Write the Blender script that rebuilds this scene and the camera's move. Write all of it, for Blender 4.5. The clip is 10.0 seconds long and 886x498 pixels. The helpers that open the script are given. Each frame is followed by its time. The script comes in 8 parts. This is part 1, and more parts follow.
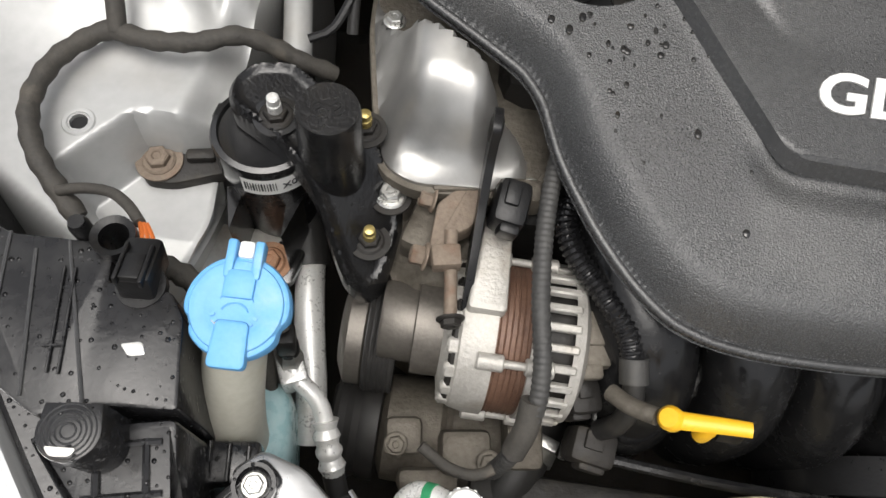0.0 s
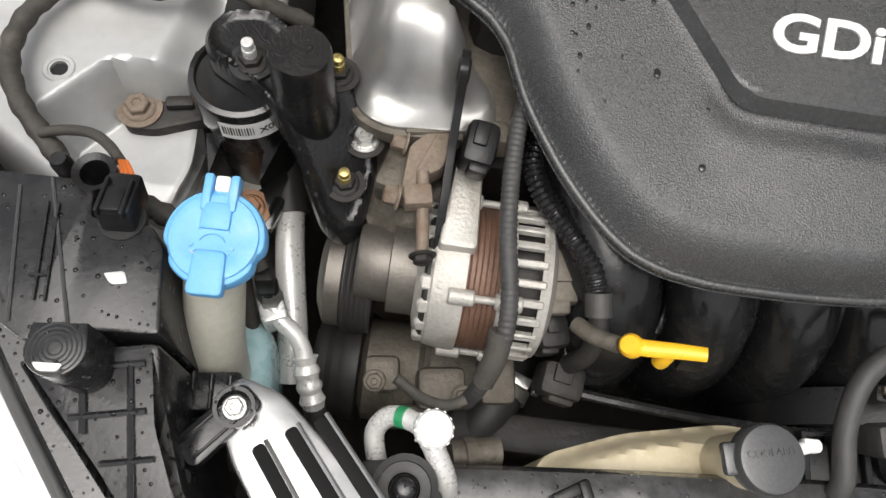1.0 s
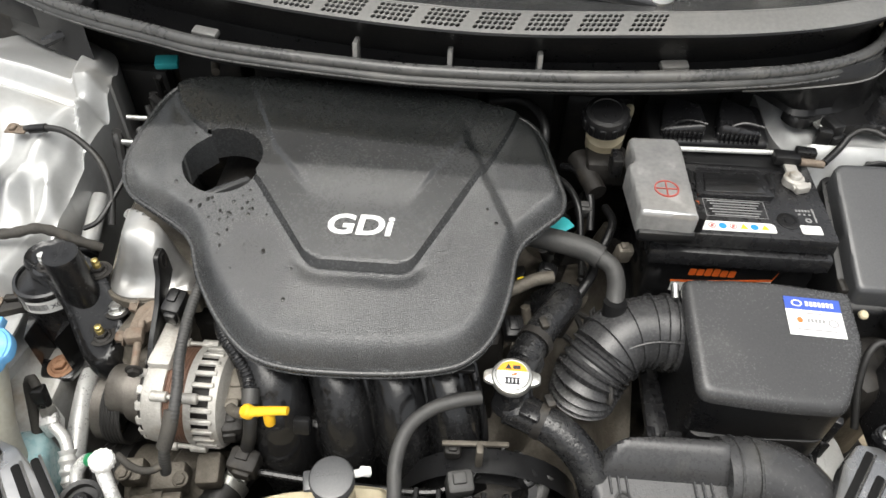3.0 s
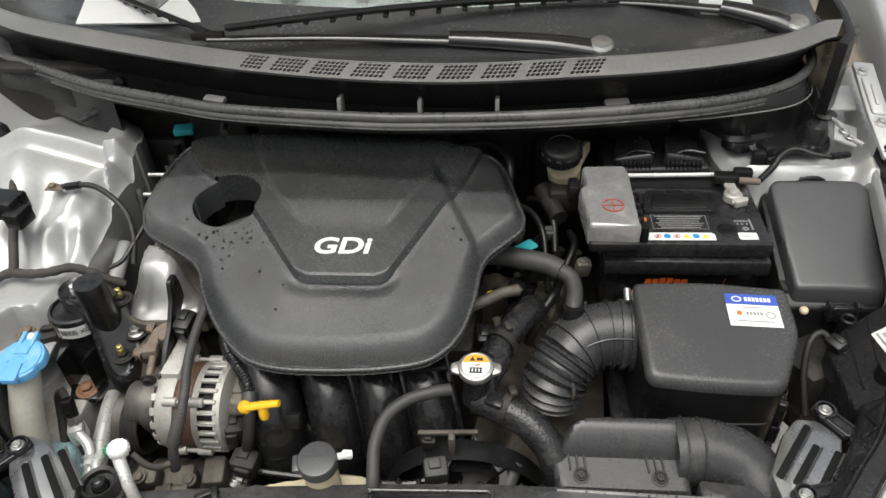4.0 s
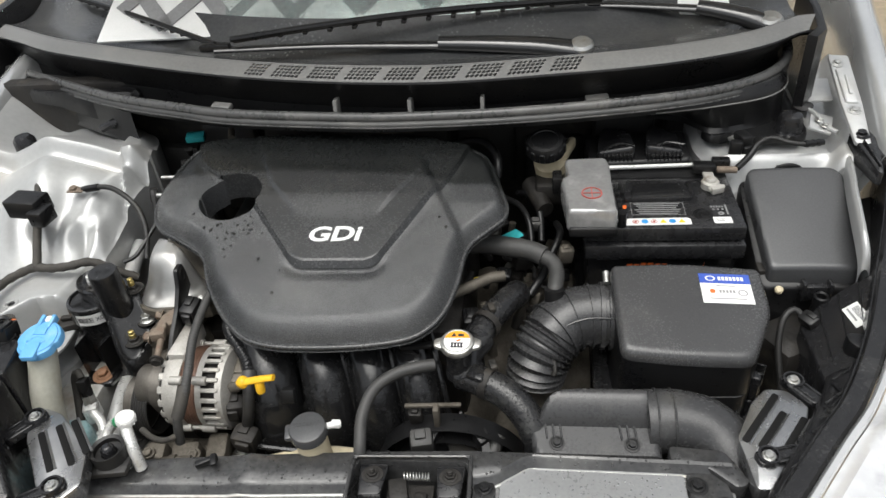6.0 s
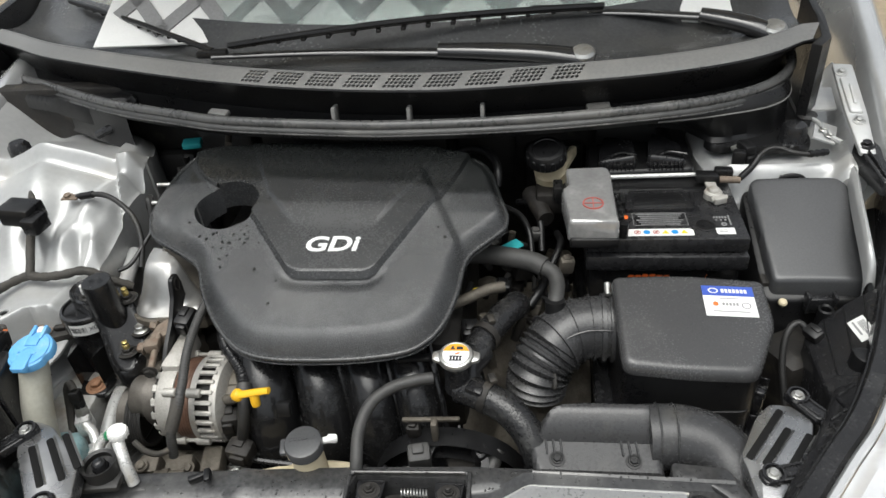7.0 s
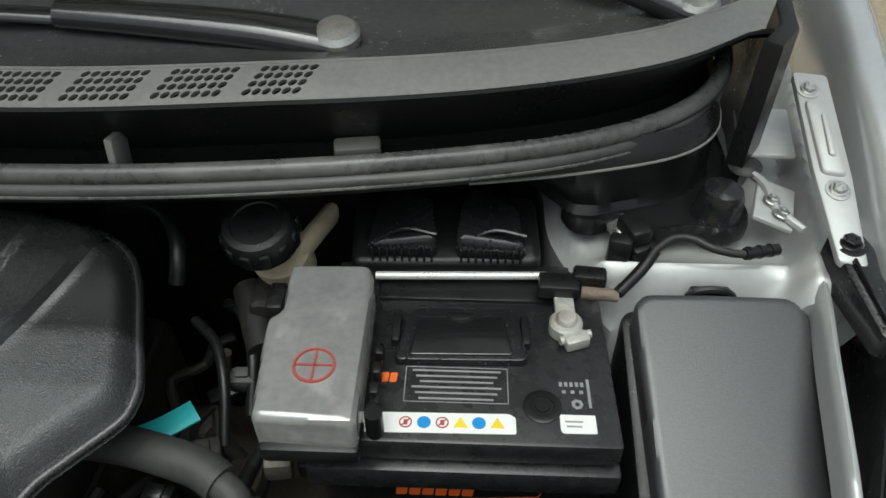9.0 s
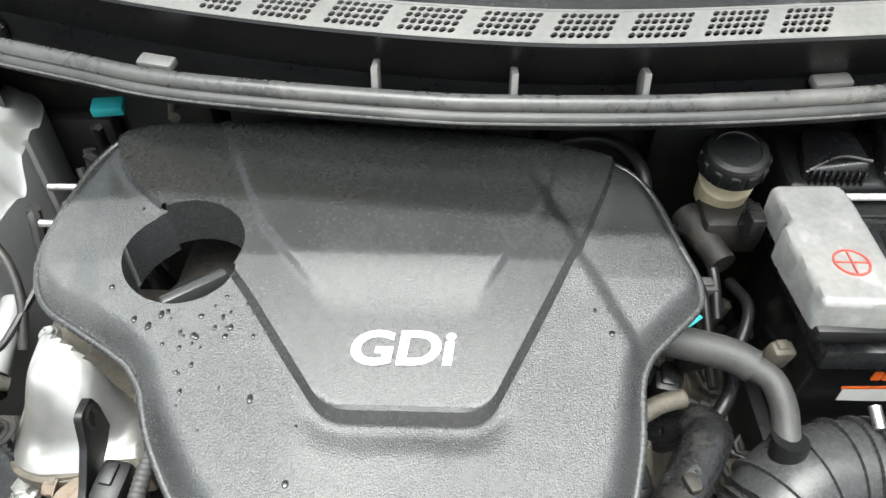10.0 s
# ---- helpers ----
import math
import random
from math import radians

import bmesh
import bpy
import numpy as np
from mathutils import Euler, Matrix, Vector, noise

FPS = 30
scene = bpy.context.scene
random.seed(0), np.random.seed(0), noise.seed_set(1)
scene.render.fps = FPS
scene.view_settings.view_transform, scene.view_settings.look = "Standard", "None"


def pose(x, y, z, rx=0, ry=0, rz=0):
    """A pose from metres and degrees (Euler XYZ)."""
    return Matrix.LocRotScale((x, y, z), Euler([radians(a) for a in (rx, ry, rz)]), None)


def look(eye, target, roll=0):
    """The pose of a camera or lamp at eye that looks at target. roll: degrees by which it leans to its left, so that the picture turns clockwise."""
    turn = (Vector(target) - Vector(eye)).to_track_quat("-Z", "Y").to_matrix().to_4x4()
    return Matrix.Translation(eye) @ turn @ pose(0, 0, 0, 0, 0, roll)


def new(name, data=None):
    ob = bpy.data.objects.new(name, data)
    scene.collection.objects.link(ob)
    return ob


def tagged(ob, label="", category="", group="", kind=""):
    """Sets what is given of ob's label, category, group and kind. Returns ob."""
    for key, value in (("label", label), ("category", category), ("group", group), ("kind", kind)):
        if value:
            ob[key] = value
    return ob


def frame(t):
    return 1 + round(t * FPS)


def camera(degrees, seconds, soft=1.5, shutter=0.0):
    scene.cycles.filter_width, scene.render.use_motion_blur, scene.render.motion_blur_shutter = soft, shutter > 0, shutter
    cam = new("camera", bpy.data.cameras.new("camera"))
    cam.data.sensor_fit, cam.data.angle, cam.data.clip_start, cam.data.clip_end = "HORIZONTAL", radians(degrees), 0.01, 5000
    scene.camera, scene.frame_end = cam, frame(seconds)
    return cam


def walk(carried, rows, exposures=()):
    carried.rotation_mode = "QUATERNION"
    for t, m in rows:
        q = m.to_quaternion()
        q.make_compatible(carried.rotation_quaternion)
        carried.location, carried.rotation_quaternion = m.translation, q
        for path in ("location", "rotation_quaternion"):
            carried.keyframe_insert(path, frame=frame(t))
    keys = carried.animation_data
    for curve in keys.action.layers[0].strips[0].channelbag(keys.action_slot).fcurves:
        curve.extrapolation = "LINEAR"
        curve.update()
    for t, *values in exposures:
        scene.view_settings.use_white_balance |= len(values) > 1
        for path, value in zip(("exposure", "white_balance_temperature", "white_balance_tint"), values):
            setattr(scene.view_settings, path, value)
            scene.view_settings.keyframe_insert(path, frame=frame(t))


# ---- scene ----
cam = camera(63.9, 10.0)
PATH = [
    (0, (-0.338, -0.044, 1.222), (-0.279, 0.787, -0.596), 12.4),
    (0.5, (-0.337, -0.055, 1.224), (-0.26, 0.728, -0.615), 13.7),
    (1, (-0.321, -0.073, 1.232), (-0.23, 0.696, -0.612), 14.3),
    (1.5, (-0.232, -0.119, 1.269), (-0.187, 0.802, -0.506), 10.7),
    (2, (-0.085, -0.185, 1.372), (-0.122, 0.944, -0.278), 6.3),
    (2.5, (-0.012, -0.268, 1.421), (-0.035, 0.949, -0.166), 4.2),
    (3, (0.059, -0.32, 1.454), (-0.016, 1.063, 0.011), 1.6),
    (3.2, (0.084, -0.331, 1.465), (-0.013, 1.055, 0.026), 0.8),
    (4.3, (0.175, -0.509, 1.465), (-0.021, 1.072, 0.255), -4.4),
    (4.5, (0.197, -0.522, 1.46), (-0.012, 1.059, 0.253), -4.9),
    (5, (0.22, -0.532, 1.454), (-0.033, 1.042, 0.245), -6.0),
    (5.5, (0.218, -0.541, 1.455), (-0.043, 1.036, 0.253), -6.1),
    (7, (0.215, -0.522, 1.454), (-0.044, 1.067, 0.267), -5.7),
    (7.5, (0.214, -0.449, 1.421), (-0.018, 1.106, 0.184), -5.9),
    (7.8, (0.25, -0.326, 1.352), (0.22, 1.132, -0.018), -1.7),
    (8, (0.357, -0.215, 1.304), (0.387, 1.15, -0.157), 0.6),
    (8.5, (0.443, -0.002, 1.25), (0.451, 1.415, -0.161), 1.4),
    (9, (0.402, 0.053, 1.271), (0.344, 1.534, -0.072), -0.1),
    (9.5, (0.221, 0.038, 1.277), (0.15, 1.538, -0.043), 0.3),
    (10, (-0.029, -0.064, 1.291), (-0.074, 1.381, -0.091), -0.1),
]
walk(cam, [(t, look(eye, target, roll)) for t, eye, target, roll in PATH],
     [(0, 0.42, 6650, 10), (1.0, 0.47, 6650, 10), (1.5, 0.45, 6650, 9), (2.0, 0.65, 6650, 9), (2.5, 1.14, 6650, 8), (3.0, 0.86, 6650, 8), (4.3, 0.36, 6600, 8), (5.0, 0.28, 6600, 8), (5.5, 0.46, 6550, 8), (7.0, 0.44, 6450, 7), (8.0, 0.72, 6400, 5), (8.5, 0.15, 6350, 3), (9.0, 0.08, 6300, 1), (9.5, 0.80, 6350, 1), (10.0, 1.72, 6400, 4)])

# ---- light: an overcast sky, brightest in front of the car ----
SUN_EL, SUN_AZ = 78.0, 195.0
world = bpy.data.worlds.new("sky")
scene.world = world
world.use_nodes = True
wt = world.node_tree
sky = wt.nodes.new("ShaderNodeTexSky")
sky.sky_type, sky.sun_disc = "NISHITA", False
sky.sun_elevation, sky.sun_rotation = radians(SUN_EL), radians(SUN_AZ)
sky.air_density, sky.dust_density, sky.ozone_density = 1.0, 6.0, 1.0
soft_sky = wt.nodes.new("ShaderNodeHueSaturation")
soft_sky.inputs["Saturation"].default_value = 0.25
wt.links.new(sky.outputs[0], soft_sky.inputs["Color"])
wt.links.new(soft_sky.outputs[0], wt.nodes["Background"].inputs[0])
wt.nodes["Background"].inputs[1].default_value = 0.125
sun_data = bpy.data.lights.new("sun", "SUN")
sun_data.energy, sun_data.angle, sun_data.color = 1.5, radians(60), (1.0, 0.985, 0.96)
sun = new("sun", sun_data)
az, el = radians(SUN_AZ), radians(SUN_EL)
sun.matrix_world = look(Vector((math.sin(az) * math.cos(el), math.cos(az) * math.cos(el), math.sin(el))) * 6, (0, 0, 0))


# ---- materials ----
def rgba(c):
    return (c[0], c[1], c[2], 1.0)


def mat(name, a, b=None, rough=0.5, metal=0.0, big=14.0, fine=180.0, bump=0.15, bump_scale=400.0, spread=0.12, spec=0.5, coat=0.0, mix=0.5, stain=None, stain_scale=9.0, stain_at=0.6, drops=0.0, rain_sheen=None, reflected_dark=None):
    """A worn surface: two tones mixed by broad and fine noise, uneven gloss, fine relief, and patches of dirt or
    painted reflection.
    """
    m = bpy.data.materials.new(name)
    m.use_nodes = True
    nt = m.node_tree
    n, ln = nt.nodes, nt.links
    p = n["Principled BSDF"]
    co = n.new("ShaderNodeTexCoord")
    nb = n.new("ShaderNodeTexNoise")
    nb.inputs["Scale"].default_value, nb.inputs["Detail"].default_value = big, 6
    nf = n.new("ShaderNodeTexNoise")
    nf.inputs["Scale"].default_value, nf.inputs["Detail"].default_value = fine, 4
    for x in (nb, nf):
        ln.new(co.outputs["Object"], x.inputs["Vector"])
    add = n.new("ShaderNodeMath")
    add.operation = "MULTIPLY_ADD"
    add.inputs[1].default_value, add.inputs[2].default_value = 0.5, 0.0
    ln.new(nf.outputs[0], add.inputs[0])
    half = n.new("ShaderNodeMath")
    half.operation = "MULTIPLY_ADD"
    half.inputs[1].default_value = 0.5
    ln.new(nb.outputs[0], half.inputs[0])
    ln.new(add.outputs[0], half.inputs[2])
    ramp = n.new("ShaderNodeMapRange")
    ramp.inputs["From Min"].default_value, ramp.inputs["From Max"].default_value = mix - 0.2, mix + 0.2
    ln.new(half.outputs[0], ramp.inputs["Value"])
    mx = n.new("ShaderNodeMix")
    mx.data_type = "RGBA"
    mx.inputs["A"].default_value, mx.inputs["B"].default_value = rgba(a), rgba(b or a)
    ln.new(ramp.outputs[0], mx.inputs["Factor"])
    colour = mx.outputs["Result"]
    if stain:
        ns = n.new("ShaderNodeTexNoise")
        ns.inputs["Scale"].default_value, ns.inputs["Detail"].default_value, ns.inputs["Roughness"].default_value = stain_scale, 6, 0.55
        ln.new(co.outputs["Object"], ns.inputs["Vector"])
        rs = n.new("ShaderNodeMapRange")
        rs.inputs["From Min"].default_value, rs.inputs["From Max"].default_value = stain_at - 0.04, stain_at + 0.20
        ln.new(ns.outputs[0], rs.inputs["Value"])
        ms = n.new("ShaderNodeMix")
        ms.data_type = "RGBA"
        ms.inputs["B"].default_value = rgba(stain)
        ln.new(rs.outputs[0], ms.inputs["Factor"])
        ln.new(colour, ms.inputs["A"])
        colour = ms.outputs["Result"]
    ln.new(colour, p.inputs["Base Color"])
    rr = n.new("ShaderNodeMapRange")
    rr.inputs["To Min"].default_value, rr.inputs["To Max"].default_value = max(0.03, rough - spread), min(1, rough + spread)
    ln.new(half.outputs[0], rr.inputs["Value"])
    rr.inputs["From Min"].default_value, rr.inputs["From Max"].default_value = 0.3, 0.7
    ln.new(rr.outputs[0], p.inputs["Roughness"])
    p.inputs["Metallic"].default_value = metal
    p.inputs["Specular IOR Level"].default_value = spec
    p.inputs["Coat Weight"].default_value = coat
    p.inputs["Coat Roughness"].default_value = 0.12
    def maths(op, *args):
        k = n.new("ShaderNodeMath")
        k.operation = op
        for i, v in enumerate(args):
            if isinstance(v, (int, float)):
                k.inputs[i].default_value = v
            else:
                ln.new(v, k.inputs[i])
        return k.outputs[0]

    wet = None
    if rain_sheen:
        # drizzle relief plus painted sheen: pale sky reflection in front of y = first - second * min(x, 0), dark bonnet
        # reflection behind
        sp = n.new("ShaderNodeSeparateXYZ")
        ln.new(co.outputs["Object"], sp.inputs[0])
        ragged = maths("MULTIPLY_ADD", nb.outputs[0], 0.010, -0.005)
        at = maths("ADD", maths("MULTIPLY_ADD", maths("MINIMUM", sp.outputs[0], 0.0), rain_sheen[1], sp.outputs[1]), ragged)
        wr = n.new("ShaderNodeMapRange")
        wr.inputs["From Min"].default_value, wr.inputs["From Max"].default_value = rain_sheen[0] + 0.006, rain_sheen[0] - 0.006
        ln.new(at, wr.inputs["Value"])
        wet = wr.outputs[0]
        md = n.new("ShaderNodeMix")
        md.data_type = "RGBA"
        md.inputs["A"].default_value = rgba(reflected_dark)
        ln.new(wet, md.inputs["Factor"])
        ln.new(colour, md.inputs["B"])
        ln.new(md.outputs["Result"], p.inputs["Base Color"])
    if bump:
        nz = n.new("ShaderNodeTexNoise")
        nz.inputs["Scale"].default_value, nz.inputs["Detail"].default_value = bump_scale, 3
        ln.new(co.outputs["Object"], nz.inputs["Vector"])
        height = nz.outputs[0]
        if wet:
            height = maths("MULTIPLY", height, maths("MULTIPLY_ADD", wet, 0.8, 0.2))
        bp = n.new("ShaderNodeBump")
        bp.inputs["Strength"].default_value, bp.inputs["Distance"].default_value = bump, 0.0012
        ln.new(height, bp.inputs["Height"])
        ln.new(bp.outputs[0], p.inputs["Normal"])
    if drops:
        # standing rain drops, of mixed size, on part of the cells
        vo = n.new("ShaderNodeTexVoronoi")
        vo.inputs["Scale"].default_value = drops
        ln.new(co.outputs["Object"], vo.inputs["Vector"])
        sc = n.new("ShaderNodeSeparateColor")
        ln.new(vo.outputs["Color"], sc.inputs[0])
        size = maths("MAXIMUM", maths("MULTIPLY_ADD", sc.outputs[0], 0.55, -0.18), 0.001)
        dome_ = maths("MAXIMUM", maths("SUBTRACT", 1.0, maths("DIVIDE", vo.outputs["Distance"], size)), 0.0)
        dome_ = maths("MULTIPLY", maths("SQRT", dome_), size)
        b2 = n.new("ShaderNodeBump")
        b2.inputs["Strength"].default_value, b2.inputs["Distance"].default_value = 1.0, 0.9 / drops
        ln.new(dome_, b2.inputs["Height"])
        if bump:
            ln.new(bp.outputs[0], b2.inputs["Normal"])
        ln.new(b2.outputs[0], p.inputs["Normal"])
        gl = maths("MULTIPLY", maths("MINIMUM", maths("MULTIPLY", dome_, 30.0), 1.0), 0.8)
        smooth = maths("MULTIPLY", rr.outputs[0], maths("SUBTRACT", 1.0, gl))
        ln.new(smooth, p.inputs["Roughness"])
    return m


def glass(name, tint, rough=0.0):
    m = bpy.data.materials.new(name)
    m.use_nodes = True
    p = m.node_tree.nodes["Principled BSDF"]
    p.inputs["Base Color"].default_value = rgba(tint)
    p.inputs["Roughness"].default_value = rough
    p.inputs["Transmission Weight"].default_value = 1.0
    p.inputs["IOR"].default_value = 1.45
    return m


# bonnet's dark reflection painted behind y = 0.385, pale sky sheen in front
COVER = mat("grained_cover_plastic", (0.020, 0.021, 0.022), (0.066, 0.068, 0.070), 0.26, big=8, fine=900, bump=0.75, bump_scale=800, spread=0.12, spec=0.85, stain=(0.10, 0.10, 0.098), stain_scale=5, stain_at=0.60, rain_sheen=(0.385, 0.08), reflected_dark=(0.010, 0.011, 0.011))
COVER_SMOOTH = mat("smooth_cover_plastic", (0.024, 0.025, 0.026), (0.038, 0.039, 0.040), 0.26, big=8, fine=300, bump=0.3, bump_scale=1000, spread=0.10, stain=(0.060, 0.060, 0.058), stain_scale=7, stain_at=0.60, rain_sheen=(0.385, 0.08), reflected_dark=(0.009, 0.010, 0.010), spec=0.75)
PLASTIC = mat("black_plastic", (0.006, 0.006, 0.007), (0.013, 0.013, 0.013), 0.34, big=12, fine=220, bump=0.16, bump_scale=500, stain=(0.036, 0.034, 0.031), stain_at=0.65, spec=0.38)
PLASTIC_WET = mat("wet_black_plastic", (0.010, 0.010, 0.011), (0.020, 0.020, 0.021), 0.20, big=18, fine=160, bump=0.12, bump_scale=300, spread=0.14, stain=(0.06, 0.06, 0.058), stain_at=0.64, drops=230)
LID = mat("satin_black_lid", (0.046, 0.047, 0.049), (0.066, 0.067, 0.069), 0.22, big=6, fine=420, bump=0.15, bump_scale=900, spread=0.06, stain=(0.085, 0.085, 0.083), stain_scale=7, stain_at=0.62, spec=0.6)
# darker copy of LID: the filter lid's dim reflection is in the colour
LID_DARK = mat("dimmed_black_lid", (0.038, 0.038, 0.039), (0.062, 0.062, 0.063), 0.27, big=6, fine=420, bump=0.15, bump_scale=900, spread=0.06, stain=(0.085, 0.084, 0.082), stain_scale=7, stain_at=0.60, spec=0.6)
GLOSS = mat("gloss_black_paint", (0.008, 0.008, 0.009), (0.016, 0.016, 0.016), 0.16, big=20, fine=120, bump=0.12, bump_scale=140, spread=0.09, coat=0.3, spec=0.8)
RUBBER = mat("black_rubber", (0.010, 0.010, 0.010), (0.024, 0.023, 0.022), 0.50, big=25, fine=200, bump=0.2, bump_scale=300, stain=(0.06, 0.054, 0.045), stain_at=0.63)
SEAL = mat("weathered_seal_rubber", (0.045, 0.046, 0.047), (0.10, 0.10, 0.098), 0.30, big=16, fine=140, bump=0.2, bump_scale=260, stain=(0.17, 0.165, 0.155), stain_at=0.60)
HOSE = mat("grey_rubber_hose", (0.030, 0.030, 0.030), (0.060, 0.059, 0.056), 0.55, big=30, fine=160, bump=0.25, bump_scale=350, stain=(0.11, 0.10, 0.08), stain_at=0.62)
HOSE_WET = mat("oily_rubber_hose", (0.008, 0.008, 0.009), (0.022, 0.022, 0.022), 0.28, big=30, fine=220, bump=0.8, bump_scale=200, spread=0.2, stain=(0.08, 0.08, 0.075), stain_scale=30, stain_at=0.6, drops=260)
TAPE = mat("cloth_harness_tape", (0.030, 0.028, 0.025), (0.070, 0.064, 0.055), 0.75, big=40, fine=300, bump=0.6, bump_scale=260, stain=(0.16, 0.14, 0.11), stain_scale=20, stain_at=0.6)
SILVER = mat("silver_body_paint", (0.41, 0.415, 0.41), (0.49, 0.495, 0.49), 0.36, 0.30, big=7, fine=110, bump=0.03, bump_scale=60, spread=0.04, coat=0.35, stain=(0.40, 0.38, 0.345), stain_scale=7, stain_at=0.60)
SILVER_DIM = mat("dull_silver_underpaint", (0.40, 0.40, 0.385), (0.52, 0.52, 0.50), 0.40, 0.35, big=6, fine=300, bump=0.06, bump_scale=60, stain=(0.22, 0.19, 0.15), stain_scale=14, stain_at=0.57)
SILVER_OUT = mat("polished_silver_paint", (0.60, 0.61, 0.61), (0.66, 0.67, 0.67), 0.20, 0.6, big=5, fine=110, bump=0.02, bump_scale=60, spread=0.04, coat=0.8)
CAST = mat("cast_aluminium", (0.36, 0.345, 0.315), (0.54, 0.525, 0.49), 0.50, 0.35, big=30, fine=300, bump=0.6, bump_scale=330, stain=(0.24, 0.20, 0.15), stain_scale=26, stain_at=0.58)
CAST_SMOOTH = mat("valve_cover_aluminium", (0.36, 0.355, 0.34), (0.50, 0.495, 0.48), 0.34, 0.75, big=16, fine=60, bump=0.03, bump_scale=400, stain=(0.20, 0.17, 0.13), stain_scale=18, stain_at=0.62, spread=0.05)
CAST_DIRTY = mat("grimy_aluminium", (0.085, 0.075, 0.06), (0.20, 0.18, 0.15), 0.62, 0.45, big=40, fine=240, bump=0.8, bump_scale=220, stain=(0.05, 0.042, 0.032), stain_scale=20, stain_at=0.52)
COPPER = mat("varnished_winding", (0.10, 0.052, 0.035), (0.19, 0.11, 0.075), 0.5, 0.2, big=60, fine=400, bump=0.3)
RUST = mat("rusty_steel", (0.13, 0.10, 0.075), (0.26, 0.21, 0.165), 0.7, 0.3, big=60, fine=300, bump=0.8, bump_scale=260, stain=(0.16, 0.08, 0.045), stain_scale=40, stain_at=0.56)
RUST_BOLT = mat("rusted_bolt", (0.26, 0.12, 0.06), (0.36, 0.22, 0.14), 0.6, 0.5, big=90, fine=400, bump=0.5)
STEEL = mat("zinc_steel", (0.42, 0.42, 0.40), (0.60, 0.60, 0.58), 0.34, 0.9, big=60, fine=400, bump=0.25, stain=(0.25, 0.20, 0.14), stain_scale=60, stain_at=0.62)
BRIGHT = mat("bright_aluminium_pipe", (0.62, 0.62, 0.60), (0.76, 0.76, 0.74), 0.32, 0.4, big=60, fine=400, bump=0.2, stain=(0.40, 0.36, 0.30), stain_scale=40, stain_at=0.62)
GOLD = mat("yellow_zinc_stud", (0.50, 0.38, 0.12), (0.62, 0.52, 0.24), 0.36, 0.8, big=80, fine=400, bump=0.2)
PULLEY = mat("brown_pulley_steel", (0.11, 0.10, 0.088), (0.19, 0.175, 0.155), 0.42, 0.6, big=30, fine=300, bump=0.15)
BELT = mat("ribbed_belt_rubber", (0.012, 0.012, 0.012), (0.03, 0.028, 0.026), 0.6, bump=0.1)
BLUE = mat("light_blue_cap_plastic", (0.10, 0.34, 0.66), (0.15, 0.42, 0.74), 0.42, big=30, fine=300, bump=0.12, spread=0.06, stain=(0.34, 0.52, 0.70), stain_scale=30, stain_at=0.62)
TANK = mat("milky_tank_plastic", (0.44, 0.43, 0.36), (0.56, 0.55, 0.48), 0.45, big=20, fine=200, bump=0.1, stain=(0.42, 0.38, 0.28), stain_scale=18, stain_at=0.63)
BRACKET = mat("wet_stamped_steel", (0.32, 0.322, 0.325), (0.46, 0.462, 0.465), 0.28, 0.9, big=9, fine=40, bump=0.10, bump_scale=200, spread=0.12, stain=(0.13, 0.125, 0.12), stain_scale=16, stain_at=0.70, drops=0)
BATTERY = mat("grey_black_battery_plastic", (0.012, 0.012, 0.013), (0.024, 0.024, 0.025), 0.26, big=10, fine=80, bump=0.05, bump_scale=500, spread=0.10, stain=(0.08, 0.08, 0.077), stain_scale=9, stain_at=0.60)
MANIFOLD = mat("glossy_manifold_plastic", (0.008, 0.008, 0.009), (0.018, 0.018, 0.018), 0.22, big=14, fine=140, bump=0.25, bump_scale=120, spread=0.14, stain=(0.05, 0.048, 0.044), stain_scale=12, stain_at=0.62)
DUCT = mat("moulded_duct_rubber", (0.030, 0.030, 0.031), (0.052, 0.052, 0.053), 0.27, big=12, fine=240, bump=0.2, bump_scale=500, stain=(0.08, 0.078, 0.072), stain_scale=14, stain_at=0.62)
SEAL_DARK = mat("dark_seal_rubber", (0.028, 0.029, 0.029), (0.060, 0.060, 0.059), 0.42, big=16, fine=140, bump=0.2, bump_scale=260, stain=(0.12, 0.117, 0.108), stain_scale=7, stain_at=0.60)
GLOSS_CAST = mat("painted_black_casting", (0.006, 0.006, 0.007), (0.013, 0.013, 0.013), 0.22, big=40, fine=200, bump=0.45, bump_scale=420, spread=0.08, coat=0.2, stain=(0.026, 0.024, 0.021), stain_scale=30, stain_at=0.66)
# black that paints in the shade of bracket slots and the latch recess
RECESS_DARK = mat("painted_recess_dark", (0.004, 0.004, 0.004), (0.008, 0.008, 0.008), 0.7, bump=0.1, spec=0.2)
FLUID = mat("blue_washer_fluid_tank", (0.30, 0.52, 0.56), (0.48, 0.62, 0.62), 0.3, big=14, fine=120, bump=0.08)
CREAM = mat("yellowed_tank_plastic", (0.50, 0.43, 0.28), (0.62, 0.55, 0.40), 0.45, big=16, fine=140, bump=0.12, stain=(0.30, 0.22, 0.13), stain_scale=16, stain_at=0.6)
YELLOW = mat("yellow_dipstick_plastic", (0.80, 0.42, 0.015), (0.88, 0.52, 0.03), 0.36, big=40, fine=300, bump=0.08)
WHITE = mat("white_label_paper", (0.74, 0.74, 0.72), (0.82, 0.82, 0.80), 0.5, big=40, fine=300, bump=0.05)
WHITE_INK = mat("white_lettering", (0.70, 0.70, 0.69), (0.80, 0.80, 0.79), 0.45, bump=0.0)
GREY_INK = mat("grey_print", (0.20, 0.20, 0.20), (0.30, 0.30, 0.30), 0.5, bump=0.0)
